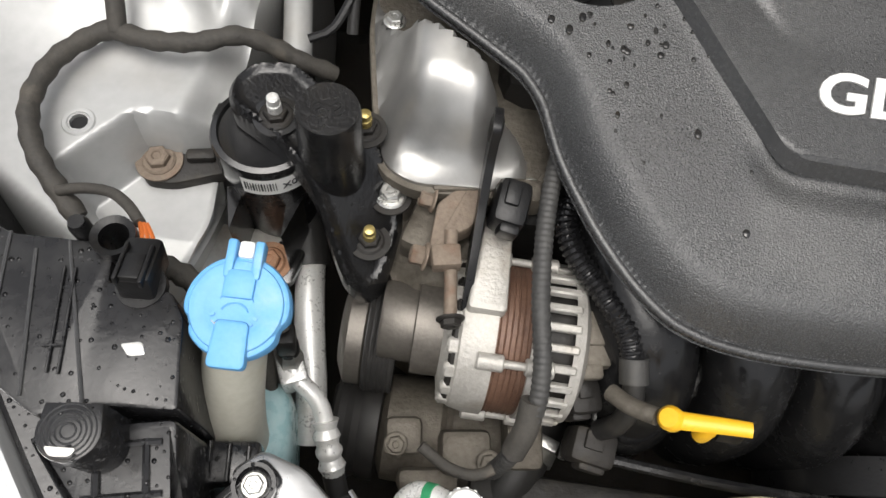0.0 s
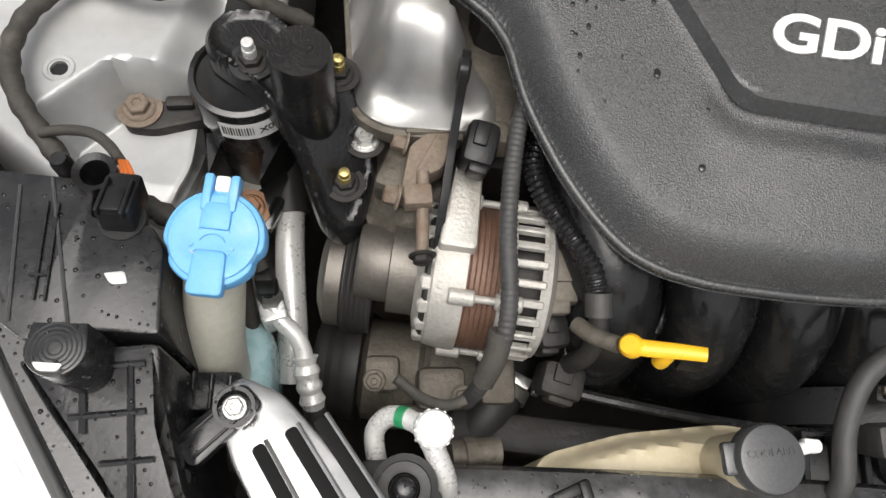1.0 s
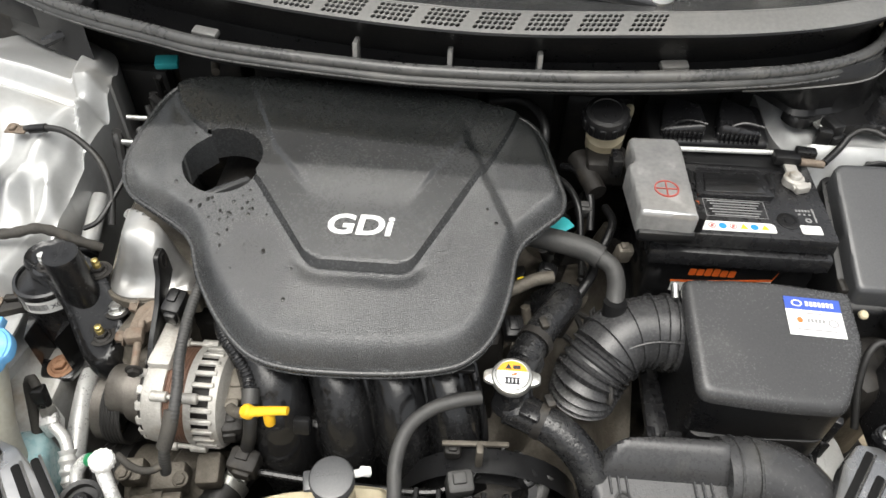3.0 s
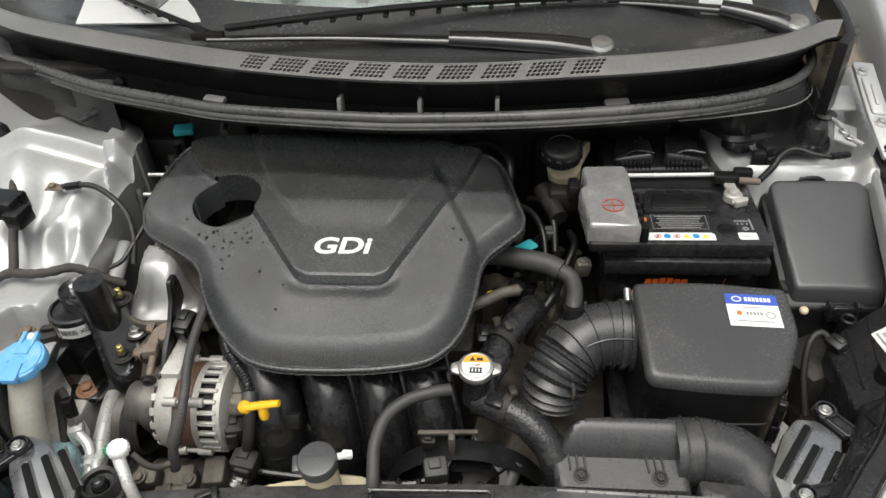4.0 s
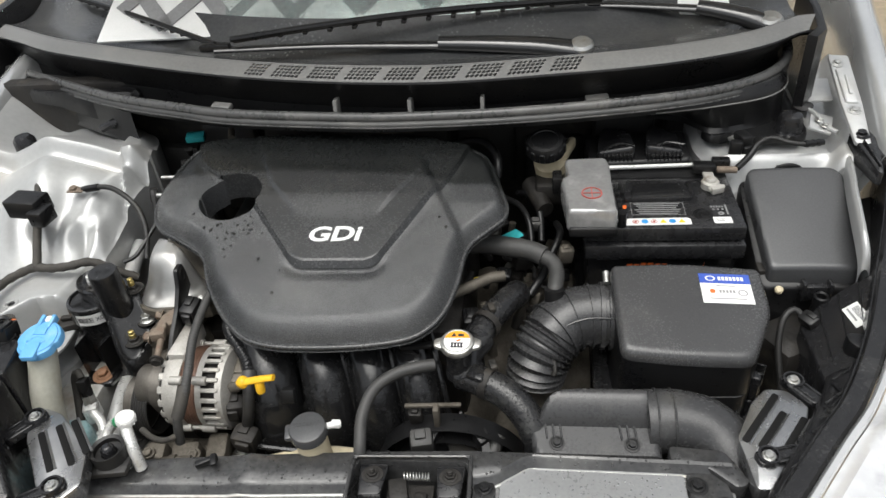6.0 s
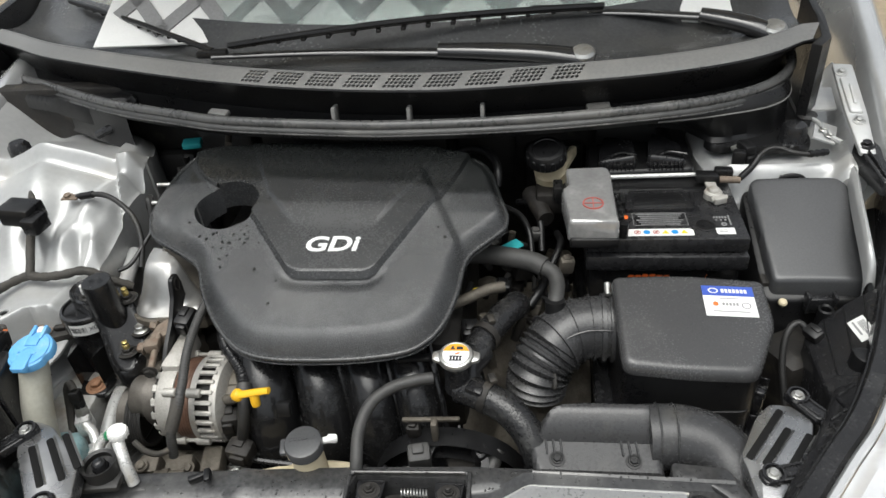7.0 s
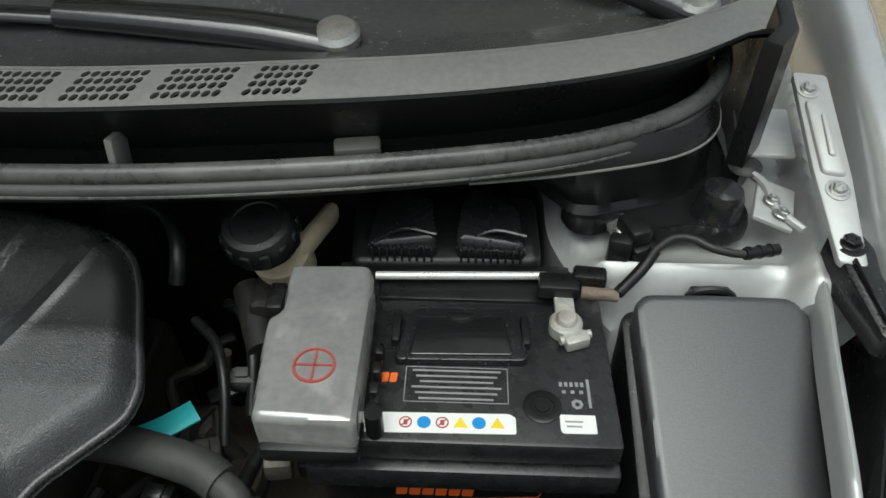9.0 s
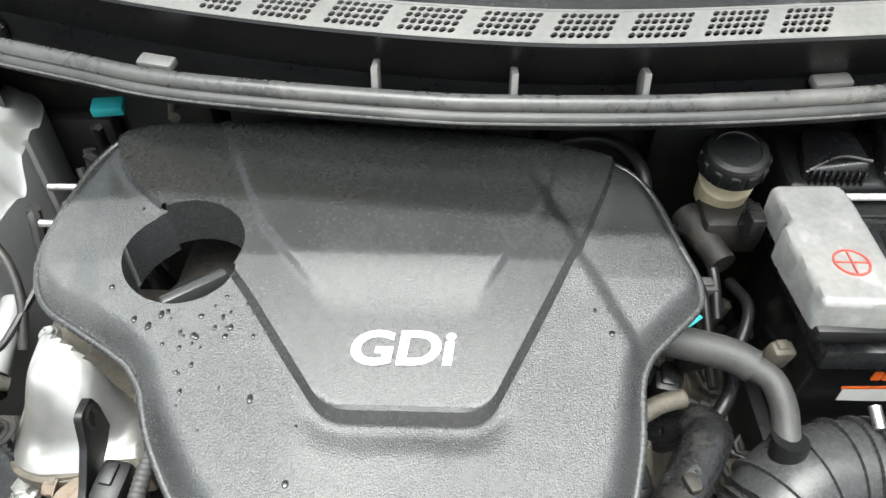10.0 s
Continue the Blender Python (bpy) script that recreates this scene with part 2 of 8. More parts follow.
DARK_INK = mat("dark_print", (0.02, 0.02, 0.025), None, 0.5, bump=0.0)
ORANGE_INK = mat("orange_print", (0.78, 0.13, 0.02), (0.85, 0.17, 0.03), 0.45, bump=0.0)
BLUE_INK = mat("blue_print", (0.03, 0.07, 0.38), (0.04, 0.10, 0.45), 0.4, bump=0.0)
SKYBLUE_INK = mat("sky_blue_print", (0.02, 0.25, 0.60), None, 0.4, bump=0.0)
RED_INK = mat("faded_red_paint", (0.30, 0.045, 0.04), (0.40, 0.08, 0.06), 0.5, bump=0.0)
YELLOW_INK = mat("yellow_print", (0.80, 0.60, 0.03), None, 0.45, bump=0.0)
AMBER_INK = mat("amber_print", (0.85, 0.34, 0.02), None, 0.4, bump=0.0)
TEAL = mat("teal_plastic_tape", (0.02, 0.30, 0.32), (0.04, 0.38, 0.40), 0.45, big=40, bump=0.1)
GREEN = mat("green_band", (0.02, 0.22, 0.09), None, 0.4, bump=0.0)
ORANGE = mat("orange_wire", (0.55, 0.14, 0.03), None, 0.5, bump=0.0)
# pale base and bright patches carry the cover's cloudy sky reflections
FILM = mat("grey_film_painted_sheen", (0.27, 0.27, 0.267), (0.40, 0.397, 0.39), 0.13, 0.40, big=22, fine=140, bump=0.40, bump_scale=30, spread=0.08, stain=(0.62, 0.61, 0.59), stain_scale=22, stain_at=0.60, spec=0.9)
# grime kept near black: the darkness of the engine's depths is in the colour
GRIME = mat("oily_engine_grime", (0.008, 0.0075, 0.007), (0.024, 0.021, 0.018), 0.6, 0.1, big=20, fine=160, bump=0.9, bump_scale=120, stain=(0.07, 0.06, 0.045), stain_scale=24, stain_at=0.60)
MUD = mat("muddy_undertray", (0.008, 0.007, 0.006), (0.030, 0.025, 0.018), 0.8, big=16, fine=90, bump=1.0, bump_scale=90, stain=(0.08, 0.062, 0.042), stain_scale=18, stain_at=0.60)
PANEL_DARK = mat("cowl_panel_plastic", (0.040, 0.041, 0.042), (0.066, 0.067, 0.068), 0.20, big=5, fine=180, bump=0.12, bump_scale=400, spread=0.12, stain=(0.09, 0.088, 0.08), stain_scale=4, stain_at=0.56, spec=0.7)
PANEL_GREY = mat("faded_cowl_plastic", (0.13, 0.13, 0.128), (0.20, 0.198, 0.19), 0.40, big=6, fine=200, bump=0.12, bump_scale=500, stain=(0.24, 0.23, 0.21), stain_scale=8, stain_at=0.6)
SUPPORT = mat("satin_black_support", (0.030, 0.030, 0.031), (0.085, 0.085, 0.085), 0.17, 0.25, big=9, fine=160, bump=0.12, bump_scale=200, spread=0.14, stain=(0.16, 0.158, 0.15), stain_scale=9, stain_at=0.58, drops=230)
PLATE = mat("grey_painted_plate", (0.25, 0.255, 0.26), (0.34, 0.345, 0.35), 0.32, 0.3, big=7, fine=240, bump=0.08, stain=(0.16, 0.15, 0.14), stain_scale=22, stain_at=0.66, drops=210)
CHROME = mat("chrome_reflector", (0.72, 0.72, 0.72), (0.8, 0.8, 0.8), 0.12, 1.0, big=10, bump=0.0, spread=0.05)
GRAVEL = mat("pale_gravelly_asphalt", (0.16, 0.128, 0.082), (0.36, 0.295, 0.205), 0.85, big=30, fine=150, bump=0.8, bump_scale=120, stain=(0.11, 0.09, 0.062), stain_scale=2.5, stain_at=0.56)
PAINT_LINE = mat("worn_white_road_paint", (0.62, 0.61, 0.57), (0.78, 0.77, 0.74), 0.7, big=6, fine=60, bump=0.4, stain=(0.34, 0.30, 0.24), stain_scale=8, stain_at=0.62)
WINDSCREEN = glass("windscreen_glass", (0.80, 0.86, 0.85), 0.0)
LENS = glass("clear_lens", (0.96, 0.97, 0.97), 0.02)
CABIN = mat("dark_cabin", (0.02, 0.02, 0.022), (0.05, 0.05, 0.05), 0.8, bump=0.0)


# ---- building tools ----
def bm_new():
    return bmesh.new()


def thing(name, label, category, loc=(0, 0, 0), group="", kind=""):
    e = new(name)
    e.location = loc
    e.empty_display_size = 0.02
    return tagged(e, label, category, group, kind)


def part(name, b, material, parent=None, label="", sharp=38.0):
    me = bpy.data.meshes.new(name)
    bmesh.ops.recalc_face_normals(b, faces=b.faces)
    b.to_mesh(me)
    b.free()
    me.materials.append(material)
    me.shade_smooth()
    me.set_sharp_from_angle(angle=radians(sharp))
    ob = new(name, me)
    if parent:
        ob.parent = parent
        if parent.type == "EMPTY":
            ob.matrix_parent_inverse = Matrix.Translation(-Vector(parent.location))
    return tagged(ob, label)


def shift(ob, x, y, z):
    """Moves a finished thing."""
    ob.location = Vector(ob.location) + Vector((x, y, z))


def box(b, c, s, rot=(0, 0, 0), bev=0.0, seg=2, m=None):
    """A box of size s at c, turned by rot degrees, with rounded edges."""
    mm = (m or Matrix()) @ pose(*c, *rot) @ Matrix.Diagonal((*s, 1))
    vs = bmesh.ops.create_cube(b, size=1, matrix=mm)["verts"]
    if bev:
        es = list({e for v in vs for e in v.link_edges})
        bmesh.ops.bevel(b, geom=es, offset=min(bev, min(s) * 0.48), segments=seg, profile=0.5, affect="EDGES")
    return b


def axis_m(p, d, spin=0.0):
    q = Vector(d).to_track_quat("Z", "Y").to_matrix().to_4x4()
    return Matrix.Translation(p) @ q @ Matrix.Rotation(spin, 4, "Z")


def lathe(b, prof, m=None, n=28, lo=None):
    """Turns a profile of (radius, height) round the z axis of m."""
    m = m or Matrix()
    rings = []
    for r, z in prof:
        if r < 1e-6:
            rings.append([b.verts.new(m @ Vector((0, 0, z)))])
        else:
            rings.append([b.verts.new(m @ Vector((r * math.cos(2 * math.pi * i / n), r * math.sin(2 * math.pi * i / n), z))) for i in range(n)])
    for a, c in zip(rings, rings[1:]):
        for i in range(n):
            j = (i + 1) % n
            f = [a[i % len(a)], a[j % len(a)], c[j % len(c)], c[i % len(c)]]
            u = []
            for v in f:
                if v not in u:
                    u.append(v)
            if len(u) > 2:
                b.faces.new(u)
    return b


def rod(b, p0, p1, r, r1=None, n=20, bev=0.0):
    """A capped round bar from p0 to p1."""
    p0, p1 = Vector(p0), Vector(p1)
    h, r1 = (p1 - p0).length, r if r1 is None else r1
    k = bev
    prof = [(0, 0), (r - k, 0), (r, k), (r1, h - k), (r1 - k, h), (0, h)] if k else [(0, 0), (r, 0), (r1, h), (0, h)]
    return lathe(b, prof, axis_m(p0, p1 - p0), n)


def spline(pts, step=0.004, closed=False):
    """A smooth line through the points."""
    P = [Vector(p) for p in pts]
    k = len(P)
    out = []
    for i in range(k if closed else k - 1):
        if closed:
            a, p, q, d = P[i - 1], P[i], P[(i + 1) % k], P[(i + 2) % k]
        else:
            p, q = P[i], P[i + 1]
            a = P[i - 1] if i else p * 2 - q
            d = P[i + 2] if i + 2 < k else q * 2 - p
        m = max(2, int((q - p).length / step))
        for j in range(m):
            t = j / m
            out.append(0.5 * (2 * p + (q - a) * t + (2 * a - 5 * p + 4 * q - d) * t * t + (3 * p - a - 3 * q + d) * t ** 3))
    if not closed:
        out.append(P[-1])
    return out


def tube(b, pts, r, n=14, step=0.005, ring=None, flat=1.0, smooth=True):
    """A hose along a smooth line. r: a radius or a function of 0..1; ring: (pitch, depth) of its corrugation."""
    if ring:
        step = ring[0] / 4
    path = spline(pts, step) if smooth else [Vector(p) for p in pts]
    tan = [(path[min(i + 1, len(path) - 1)] - path[max(i - 1, 0)]).normalized() for i in range(len(path))]
    up = Vector((0, 0, 1)) if abs(tan[0].z) < 0.9 else Vector((1, 0, 0))
    u = (up - tan[0] * up.dot(tan[0])).normalized()
    rings, run = [], 0.0
    for i, p in enumerate(path):
        if i:
            run += (p - path[i - 1]).length
            u = (u - tan[i] * u.dot(tan[i])).normalized()
        w = tan[i].cross(u)
        rr = r(i / (len(path) - 1)) if callable(r) else r
        if ring:
            rr += ring[1] * math.cos(2 * math.pi * run / ring[0])
        rings.append([b.verts.new(p + (u * math.cos(2 * math.pi * k / n) * flat + w * math.sin(2 * math.pi * k / n)) * rr) for k in range(n)])
    for a, c in zip(rings, rings[1:]):
        for k in range(n):
            b.faces.new((a[k], a[(k + 1) % n], c[(k + 1) % n], c[k]))
    b.faces.new(rings[0])
    b.faces.new(rings[-1])
    return b


def fillet(poly, r, n=5):
    """Rounds the corners of a flat outline."""
    out, k = [], len(poly)
    for i in range(k):
        p, a, c = Vector(poly[i]).to_2d(), Vector(poly[i - 1]).to_2d(), Vector(poly[(i + 1) % k]).to_2d()
        rr = r[i] if isinstance(r, (list, tuple)) else r
        da, dc = a - p, c - p
        cut = min(rr, da.length * 0.48, dc.length * 0.48)
        s, e = p + da.normalized() * cut, p + dc.normalized() * cut
        for j in range(n + 1):
            t = j / n
            out.append(s * (1 - t) ** 2 + p * 2 * t * (1 - t) + e * t * t)
    return out


def prism(b, poly, z0, z1, bev=0.0, m=None, seg=2, draft=0.0):
    """A slab over a flat outline, from z0 to z1 (numbers or functions of x, y), its upper edge rounded, its sides drawn in by draft."""
    m = m or Matrix()
    f0 = z0 if callable(z0) else (lambda x, y: z0)
    f1 = z1 if callable(z1) else (lambda x, y: z1)
    P = [Vector(p[:2]) for p in poly]
    k = len(P)
    area = sum(P[i - 1].x * P[i].y - P[i].x * P[i - 1].y for i in range(k))
    if area < 0:
        P.reverse()

    def inset(d):
        res = []
        for i in range(k):
            e0, e1 = (P[i] - P[i - 1]), (P[(i + 1) % k] - P[i])
            if e0.length < 1e-9 or e1.length < 1e-9:
                res.append(P[i].copy())
                continue
            n0, n1 = Vector((-e0.y, e0.x)).normalized(), Vector((-e1.y, e1.x)).normalized()
            h = n0 + n1
            h = h / max(h.length_squared, 0.4) * 2 if h.length else n0
            res.append(P[i] + h * d)
        return res

    steps = [(0.0, 0.0, 0)]
    if bev:
        steps += [(draft, bev, 1)] + [(draft + bev * (1 - math.cos(math.pi / 2 * j / seg)), bev * (1 - math.sin(math.pi / 2 * j / seg)), 1) for j in range(1, seg + 1)]
    else:
        steps += [(draft, 0.0, 1)]
    rings = []
    for d, dz, top in steps:
        q = inset(d) if d else P
        rings.append([b.verts.new(m @ Vector((v.x, v.y, (f1(v.x, v.y) - dz) if top else f0(v.x, v.y)))) for v in q])
    for a, c in zip(rings, rings[1:]):
        for i in range(k):
            b.faces.new((a[i - 1], a[i], c[i], c[i - 1]))
    b.faces.new(list(reversed(rings[0])))
    b.faces.new(rings[-1])
    return b


def sdist(x, y, poly):
    """Distance to a closed outline (positive inside) and its nearest point, for arrays of places."""
    x, y = np.asarray(x, float), np.asarray(y, float)
    best = np.full(x.shape, 1e9)
    bx, by = np.zeros_like(x), np.zeros_like(y)
    inside = np.zeros(x.shape, bool)
    for i in range(len(poly)):
        ax, ay = poly[i - 1][0], poly[i - 1][1]
        cx, cy = poly[i][0], poly[i][1]
        ex, ey = cx - ax, cy - ay
        t = np.clip(((x - ax) * ex + (y - ay) * ey) / max(ex * ex + ey * ey, 1e-12), 0, 1)
        px, py = ax + t * ex, ay + t * ey
        d = np.hypot(x - px, y - py)
        k = d < best
        best, bx, by = np.where(k, d, best), np.where(k, px, bx), np.where(k, py, by)
        if ay != cy:
            inside ^= ((ay > y) != (cy > y)) & (x < ex * (y - ay) / ey + ax)
    return np.where(inside, best, -best), bx, by


def sstep(a, b, x):
    t = np.clip((np.asarray(x, float) - a) / (b - a), 0, 1)
    return t * t * (3 - 2 * t)


def sheet(outline, height, cell=0.006, holes=(), skirt=0.0, snap=None):
    """A shaped sheet over an outline with holes in it; height gives z for arrays of x, y and the distance to the edge."""
    xs = [p[0] for p in outline]
    ys = [p[1] for p in outline]
    gx = np.arange(min(xs) - cell, max(xs) + 2 * cell, cell)
    gy = np.arange(min(ys) - cell, max(ys) + 2 * cell, cell)
    X, Y = np.meshgrid(gx, gy)
    d, px, py = sdist(X, Y, outline)
    keep = d > 0
    PX, PY = np.where(d > 0, X, px), np.where(d > 0, Y, py)
    for h in holes:
        e, hx, hy = sdist(X, Y, h)
        keep &= e < 0
        PX, PY = np.where(e > 0, hx, PX), np.where(e > 0, hy, PY)
    if snap:
        e, hx, hy = sdist(PX, PY, snap)
        near = (np.abs(e) < cell * 0.5) & (d > cell)
        for h in holes:
            near &= sdist(PX, PY, h)[0] < -cell
        PX, PY = np.where(near, hx, PX), np.where(near, hy, PY)
    D = np.maximum(sdist(PX, PY, outline)[0], 0)
    Z = height(PX, PY, D)
    b = bmesh.new()
    vs = {}
    for j in range(len(gy) - 1):
        for i in range(len(gx) - 1):
            q = [(j, i), (j, i + 1), (j + 1, i + 1), (j + 1, i)]
            if not any(keep[k] for k in q):
                continue
            f = []
            for k in q:
                if k not in vs:
                    vs[k] = b.verts.new((PX[k], PY[k], Z[k]))
                f.append(vs[k])
            b.faces.new(f)
    bmesh.ops.remove_doubles(b, verts=b.verts, dist=cell * 0.22)
    bmesh.ops.dissolve_degenerate(b, dist=cell * 0.02, edges=b.edges)
    if skirt:
        edge = [e for e in b.edges if len(e.link_faces) == 1]
        r = bmesh.ops.extrude_edge_only(b, edges=edge)
        for v in (g for g in r["geom"] if isinstance(g, bmesh.types.BMVert)):
            v.co.z -= skirt
    return b


def lid_sheet(outline, top, edge, depth, cell=0.005, skirt=0.0):
    """A moulded lid: a sheet whose border is rounded off over the width edge and falls by depth, with straight sides below."""
    def h(x, y, d):
        t = np.clip(1 - d / edge, 0, 1)
        return top(x, y) - depth * (1 - np.sqrt(np.clip(1 - t * t, 0, 1)))
    return sheet(outline, h, cell, skirt=skirt)


def circle(cx, cy, r, n=32, ry=None, turn=0.0):
    return [(cx + r * math.cos(2 * math.pi * i / n + turn), cy + (ry or r) * math.sin(2 * math.pi * i / n + turn)) for i in range(n)]


def hexbolt(parent, p, d, r, material, washer=None, h=None, name="bolt", stud=0.0, stud_mat=None, label=""):
    """A flanged hexagon bolt whose seat is at p and whose head stands along d."""
    h = h or r * 0.9
    b = bm_new()
    m = axis_m(p, d, 0.3)
    lathe(b, [(0, 0), (r * 1.38, 0), (r * 1.38, r * 0.14), (r * 1.2, r * 0.28), (r * 0.9, r * 0.3)], m, 20)
    lathe(b, [(r * 1.0, r * 0.25), (r * 1.0, h * 0.88), (r * 0.86, h), (r * 0.45, h * 1.0), (r * 0.35, h * 0.9), (0, h * 0.9)], m, 6)
    o = part(name, b, material, parent, label, sharp=25)
    if washer:
        b = bm_new()
        lathe(b, [(0, -r * 0.16), (r * 1.9, -r * 0.16), (r * 1.9, 0), (r * 1.3, r * 0.05), (0, r * 0.05)], m, 24)
        part("washer", b, washer, o)
    if stud:
        b = bm_new()
        lathe(b, [(0, h * 0.8), (r * 0.58, h * 0.8), (r * 0.58, h + stud * 0.5), (r * 0.5, h + stud * 0.55), (r * 0.5, h + stud * 0.95), (r * 0.4, h + stud), (0, h + stud)], m, 16)
        part("stud", b, stud_mat or GOLD, o)
    return o


def text(s, size, m, material, parent, name="lettering", depth=0.0006, label="", wide=1.0, bold=0.0, lean=0.0):
    """Raised letters, centred on m."""
    c = bpy.data.curves.new(name, "FONT")
    c.body, c.size, c.extrude, c.offset, c.shear = s, size, depth, bold, lean
    c.align_x, c.align_y = "CENTER", "CENTER"
    c.resolution_u = 4
    o = bpy.data.objects.new(name, c)
    scene.collection.objects.link(o)
    me = bpy.data.meshes.new_from_object(o.evaluated_get(bpy.context.evaluated_depsgraph_get()))
    bpy.data.objects.remove(o)
    bpy.data.curves.remove(c)
    me.transform(m @ Matrix.Diagonal((wide, 1, 1, 1)))
    me.materials.clear()
    me.materials.append(material)
    ob = new(name, me)
    if parent:
        ob.parent = parent
        if parent.type == "EMPTY":
            ob.matrix_parent_inverse = Matrix.Translation(-Vector(parent.location))
    return tagged(ob, label)


def plane_m(o, ux, uy):
    """A frame at o with its x along ux and its y near uy."""
    x = Vector(ux).normalized()
    z = x.cross(Vector(uy)).normalized()
    y = z.cross(x)
    return Matrix.Translation(o) @ Matrix((x, y, z)).transposed().to_4x4()


# opaque face: the lens's white glare and grey reflections are in the colour
LAMP_FACE = mat("glare_white_lamp_face", (0.74, 0.75, 0.76), (0.90, 0.90, 0.90), 0.12, 0.5, big=22, fine=60, bump=0.9, bump_scale=30, spread=0.08, coat=1.0, stain=(0.30, 0.31, 0.32), stain_scale=14, stain_at=0.60)

# ---- ground and the shell of the car ----
b = bm_new()
bmesh.ops.create_grid(b, x_segments=1, y_segments=1, size=400)
tagged(part("ground", b, GRAVEL), "pale gravelly asphalt, damp and brownish", "ground", kind="structure")
b = bm_new()
box(b, (2.62, 5.2, 0.003), (0.62, 5.0, 0.004))
tagged(part("road_marking", b, PAINT_LINE), "broad worn white painted line on the asphalt", "road marking", kind="structure")

under = thing("undertray", "muddy dark splash tray under the engine", "undertray", (0, 0.3, 0.36), kind="structure")
b = sheet([(-0.75, -0.2), (0.75, -0.2), (0.75, 0.75), (-0.75, 0.75)], lambda x, y, d: 0.36 + 0.015 * np.sin(x * 31 + 2) * np.cos(y * 27) + 0.01 * np.sin(x * 90 + y * 70), 0.03)
part("tray", b, MUD, under)

# firewall with its insulation pad
fw = thing("firewall", "black insulated firewall under the cowl", "firewall", (0, 0.66, 0.4), kind="structure")
b = bm_new()
box(b, (-0.20, 0.69, 0.66), (1.50, 0.04, 0.58), bev=0.01)
part("wall_panel", b, GRIME, fw)
for i in range(9):
    b = bm_new()
    box(b, (-0.5 + i * 0.125, 0.655, 0.72 + 0.05 * (i % 3)), (0.11, 0.03, 0.2), bev=0.014)
    part("insulation_pad", b, RUBBER, fw)


SEAT = fillet([(-0.584, 0.152), (-0.590, 0.172), (-0.553, 0.222), (-0.526, 0.224), (-0.485, 0.235), (-0.44, 0.22), (-0.44, 0.12), (-0.492, 0.10), (-0.54, 0.125)], 0.010)


def tower_left(x, y, d):
    z = 0.792 + 0.078 * sstep(0.22, 0.0, np.hypot((x + 0.63) * 0.9, y - 0.46)) + 0.02 * sstep(0.3, 0.5, y)
    z += 0.012 * np.exp(-((x + 0.53 - (y - 0.4) * 0.3) / 0.014) ** 2) * sstep(0.3, 0.36, y)
    z += 0.010 * np.exp(-((x + 0.62 + (y - 0.4) * 0.25) / 0.03) ** 2) * sstep(0.28, 0.36, y)
    z -= 0.016 * np.exp(-((x + 0.575) / 0.02) ** 2 - ((y - 0.385) / 0.05) ** 2)
    # pressed folds down the front of the tower
    for fx, fw, fh in ((-0.500, 0.010, 0.010), (-0.527, 0.009, -0.009), (-0.556, 0.011, 0.009), (-0.606, 0.013, -0.010), (-0.640, 0.014, 0.008)):
        z += fh * np.exp(-((x - fx + 0.35 * (y - 0.34)) / fw) ** 2) * np.exp(-((y - 0.345) / 0.035) ** 2)
    z -= 0.10 * sstep(0.04, 0.0, y + 0.6 * (x + 0.60) - 0.11)
    z += 0.10 * sstep(-0.72, -0.84, x) + 0.030 * sstep(0.495, 0.515, y) - 0.006 * np.exp(-((y - 0.49) / 0.006) ** 2)
    z += 0.014 * sstep(-0.500, -0.494, x + (y - 0.45) * 0.35) * sstep(0.36, 0.40, y)
    z -= 0.085 * sstep(-0.001, 0.020, sdist(x, y, SEAT)[0])
    return z - 0.020 * sstep(0.022, 0.0, d)


apron = thing("inner_fender", "silver painted inner fender and suspension tower with dusty stains", "inner fender", (-0.6, 0.4, 0.5), group="inner fenders", kind="structure")
apron_line = fillet([(-0.88, 0.02), (-0.60, 0.06), (-0.530, 0.10), (-0.506, 0.18), (-0.500, 0.245), (-0.490, 0.285), (-0.492, 0.335), (-0.484, 0.41), (-0.474, 0.53), (-0.53, 0.67), (-0.88, 0.74)], 0.05)
b = sheet(apron_line, tower_left, 0.0032, [circle(-0.584, 0.206, 0.0065, 14)], skirt=0.34)
part("panel", b, SILVER, apron)
b = bm_new()
lathe(b, [(0.0064, -0.005), (0.0068, -0.001), (0.0080, 0.0004), (0.0105, 0.0006), (0.0125, -0.0015)], Matrix.Translation((-0.584, 0.206, 0.7925)), 28)
part("hole_rim", b, SILVER, apron)
b = bm_new()
lathe(b, [(0.0, -0.001), (0.0058, -0.001), (0.0068, -0.003)], Matrix.Translation((-0.584, 0.206, 0.791)), 8)
part("push_clip", b, PLASTIC, apron, "black clip in the hole")
b = bm_new()
plate = fillet([(-0.584, 0.150), (-0.590, 0.172), (-0.553, 0.222), (-0.526, 0.224), (-0.500, 0.230), (-0.494, 0.17), (-0.505, 0.128), (-0.54, 0.128)], [0.008, 0.010, 0.014, 0.010, 0.006, 0.01, 0.012, 0.012])


def seat_z(x, y, d):
    # high along the welded edge, dished down to the mount's bolt
    e = sdist(x, y, [(-0.590, 0.10), (-0.590, 0.172), (-0.553, 0.222), (-0.548, 0.30), (-0.30, 0.30), (-0.30, 0.05)])[0]
    return 0.7965 - 0.0545 * sstep(0.0, 0.015, e) - 0.3 * np.maximum(0, 0.15 - y) * sstep(-0.585, -0.55, x) - 0.0015 * sstep(0.003, 0.0, d)


b = sheet(plate, seat_z, 0.0018, skirt=0.004)
part("mount_seat", b, SILVER, apron, "bright silver raised mounting plate")
b = bm_new()
prism(b, fillet([(-0.56, 0.06), (-0.452, 0.06), (-0.452, 0.20), (-0.56, 0.20)], 0.015), 0.42, lambda x, y: 0.672 - 0.1 * (0.16 - y), 0.006)
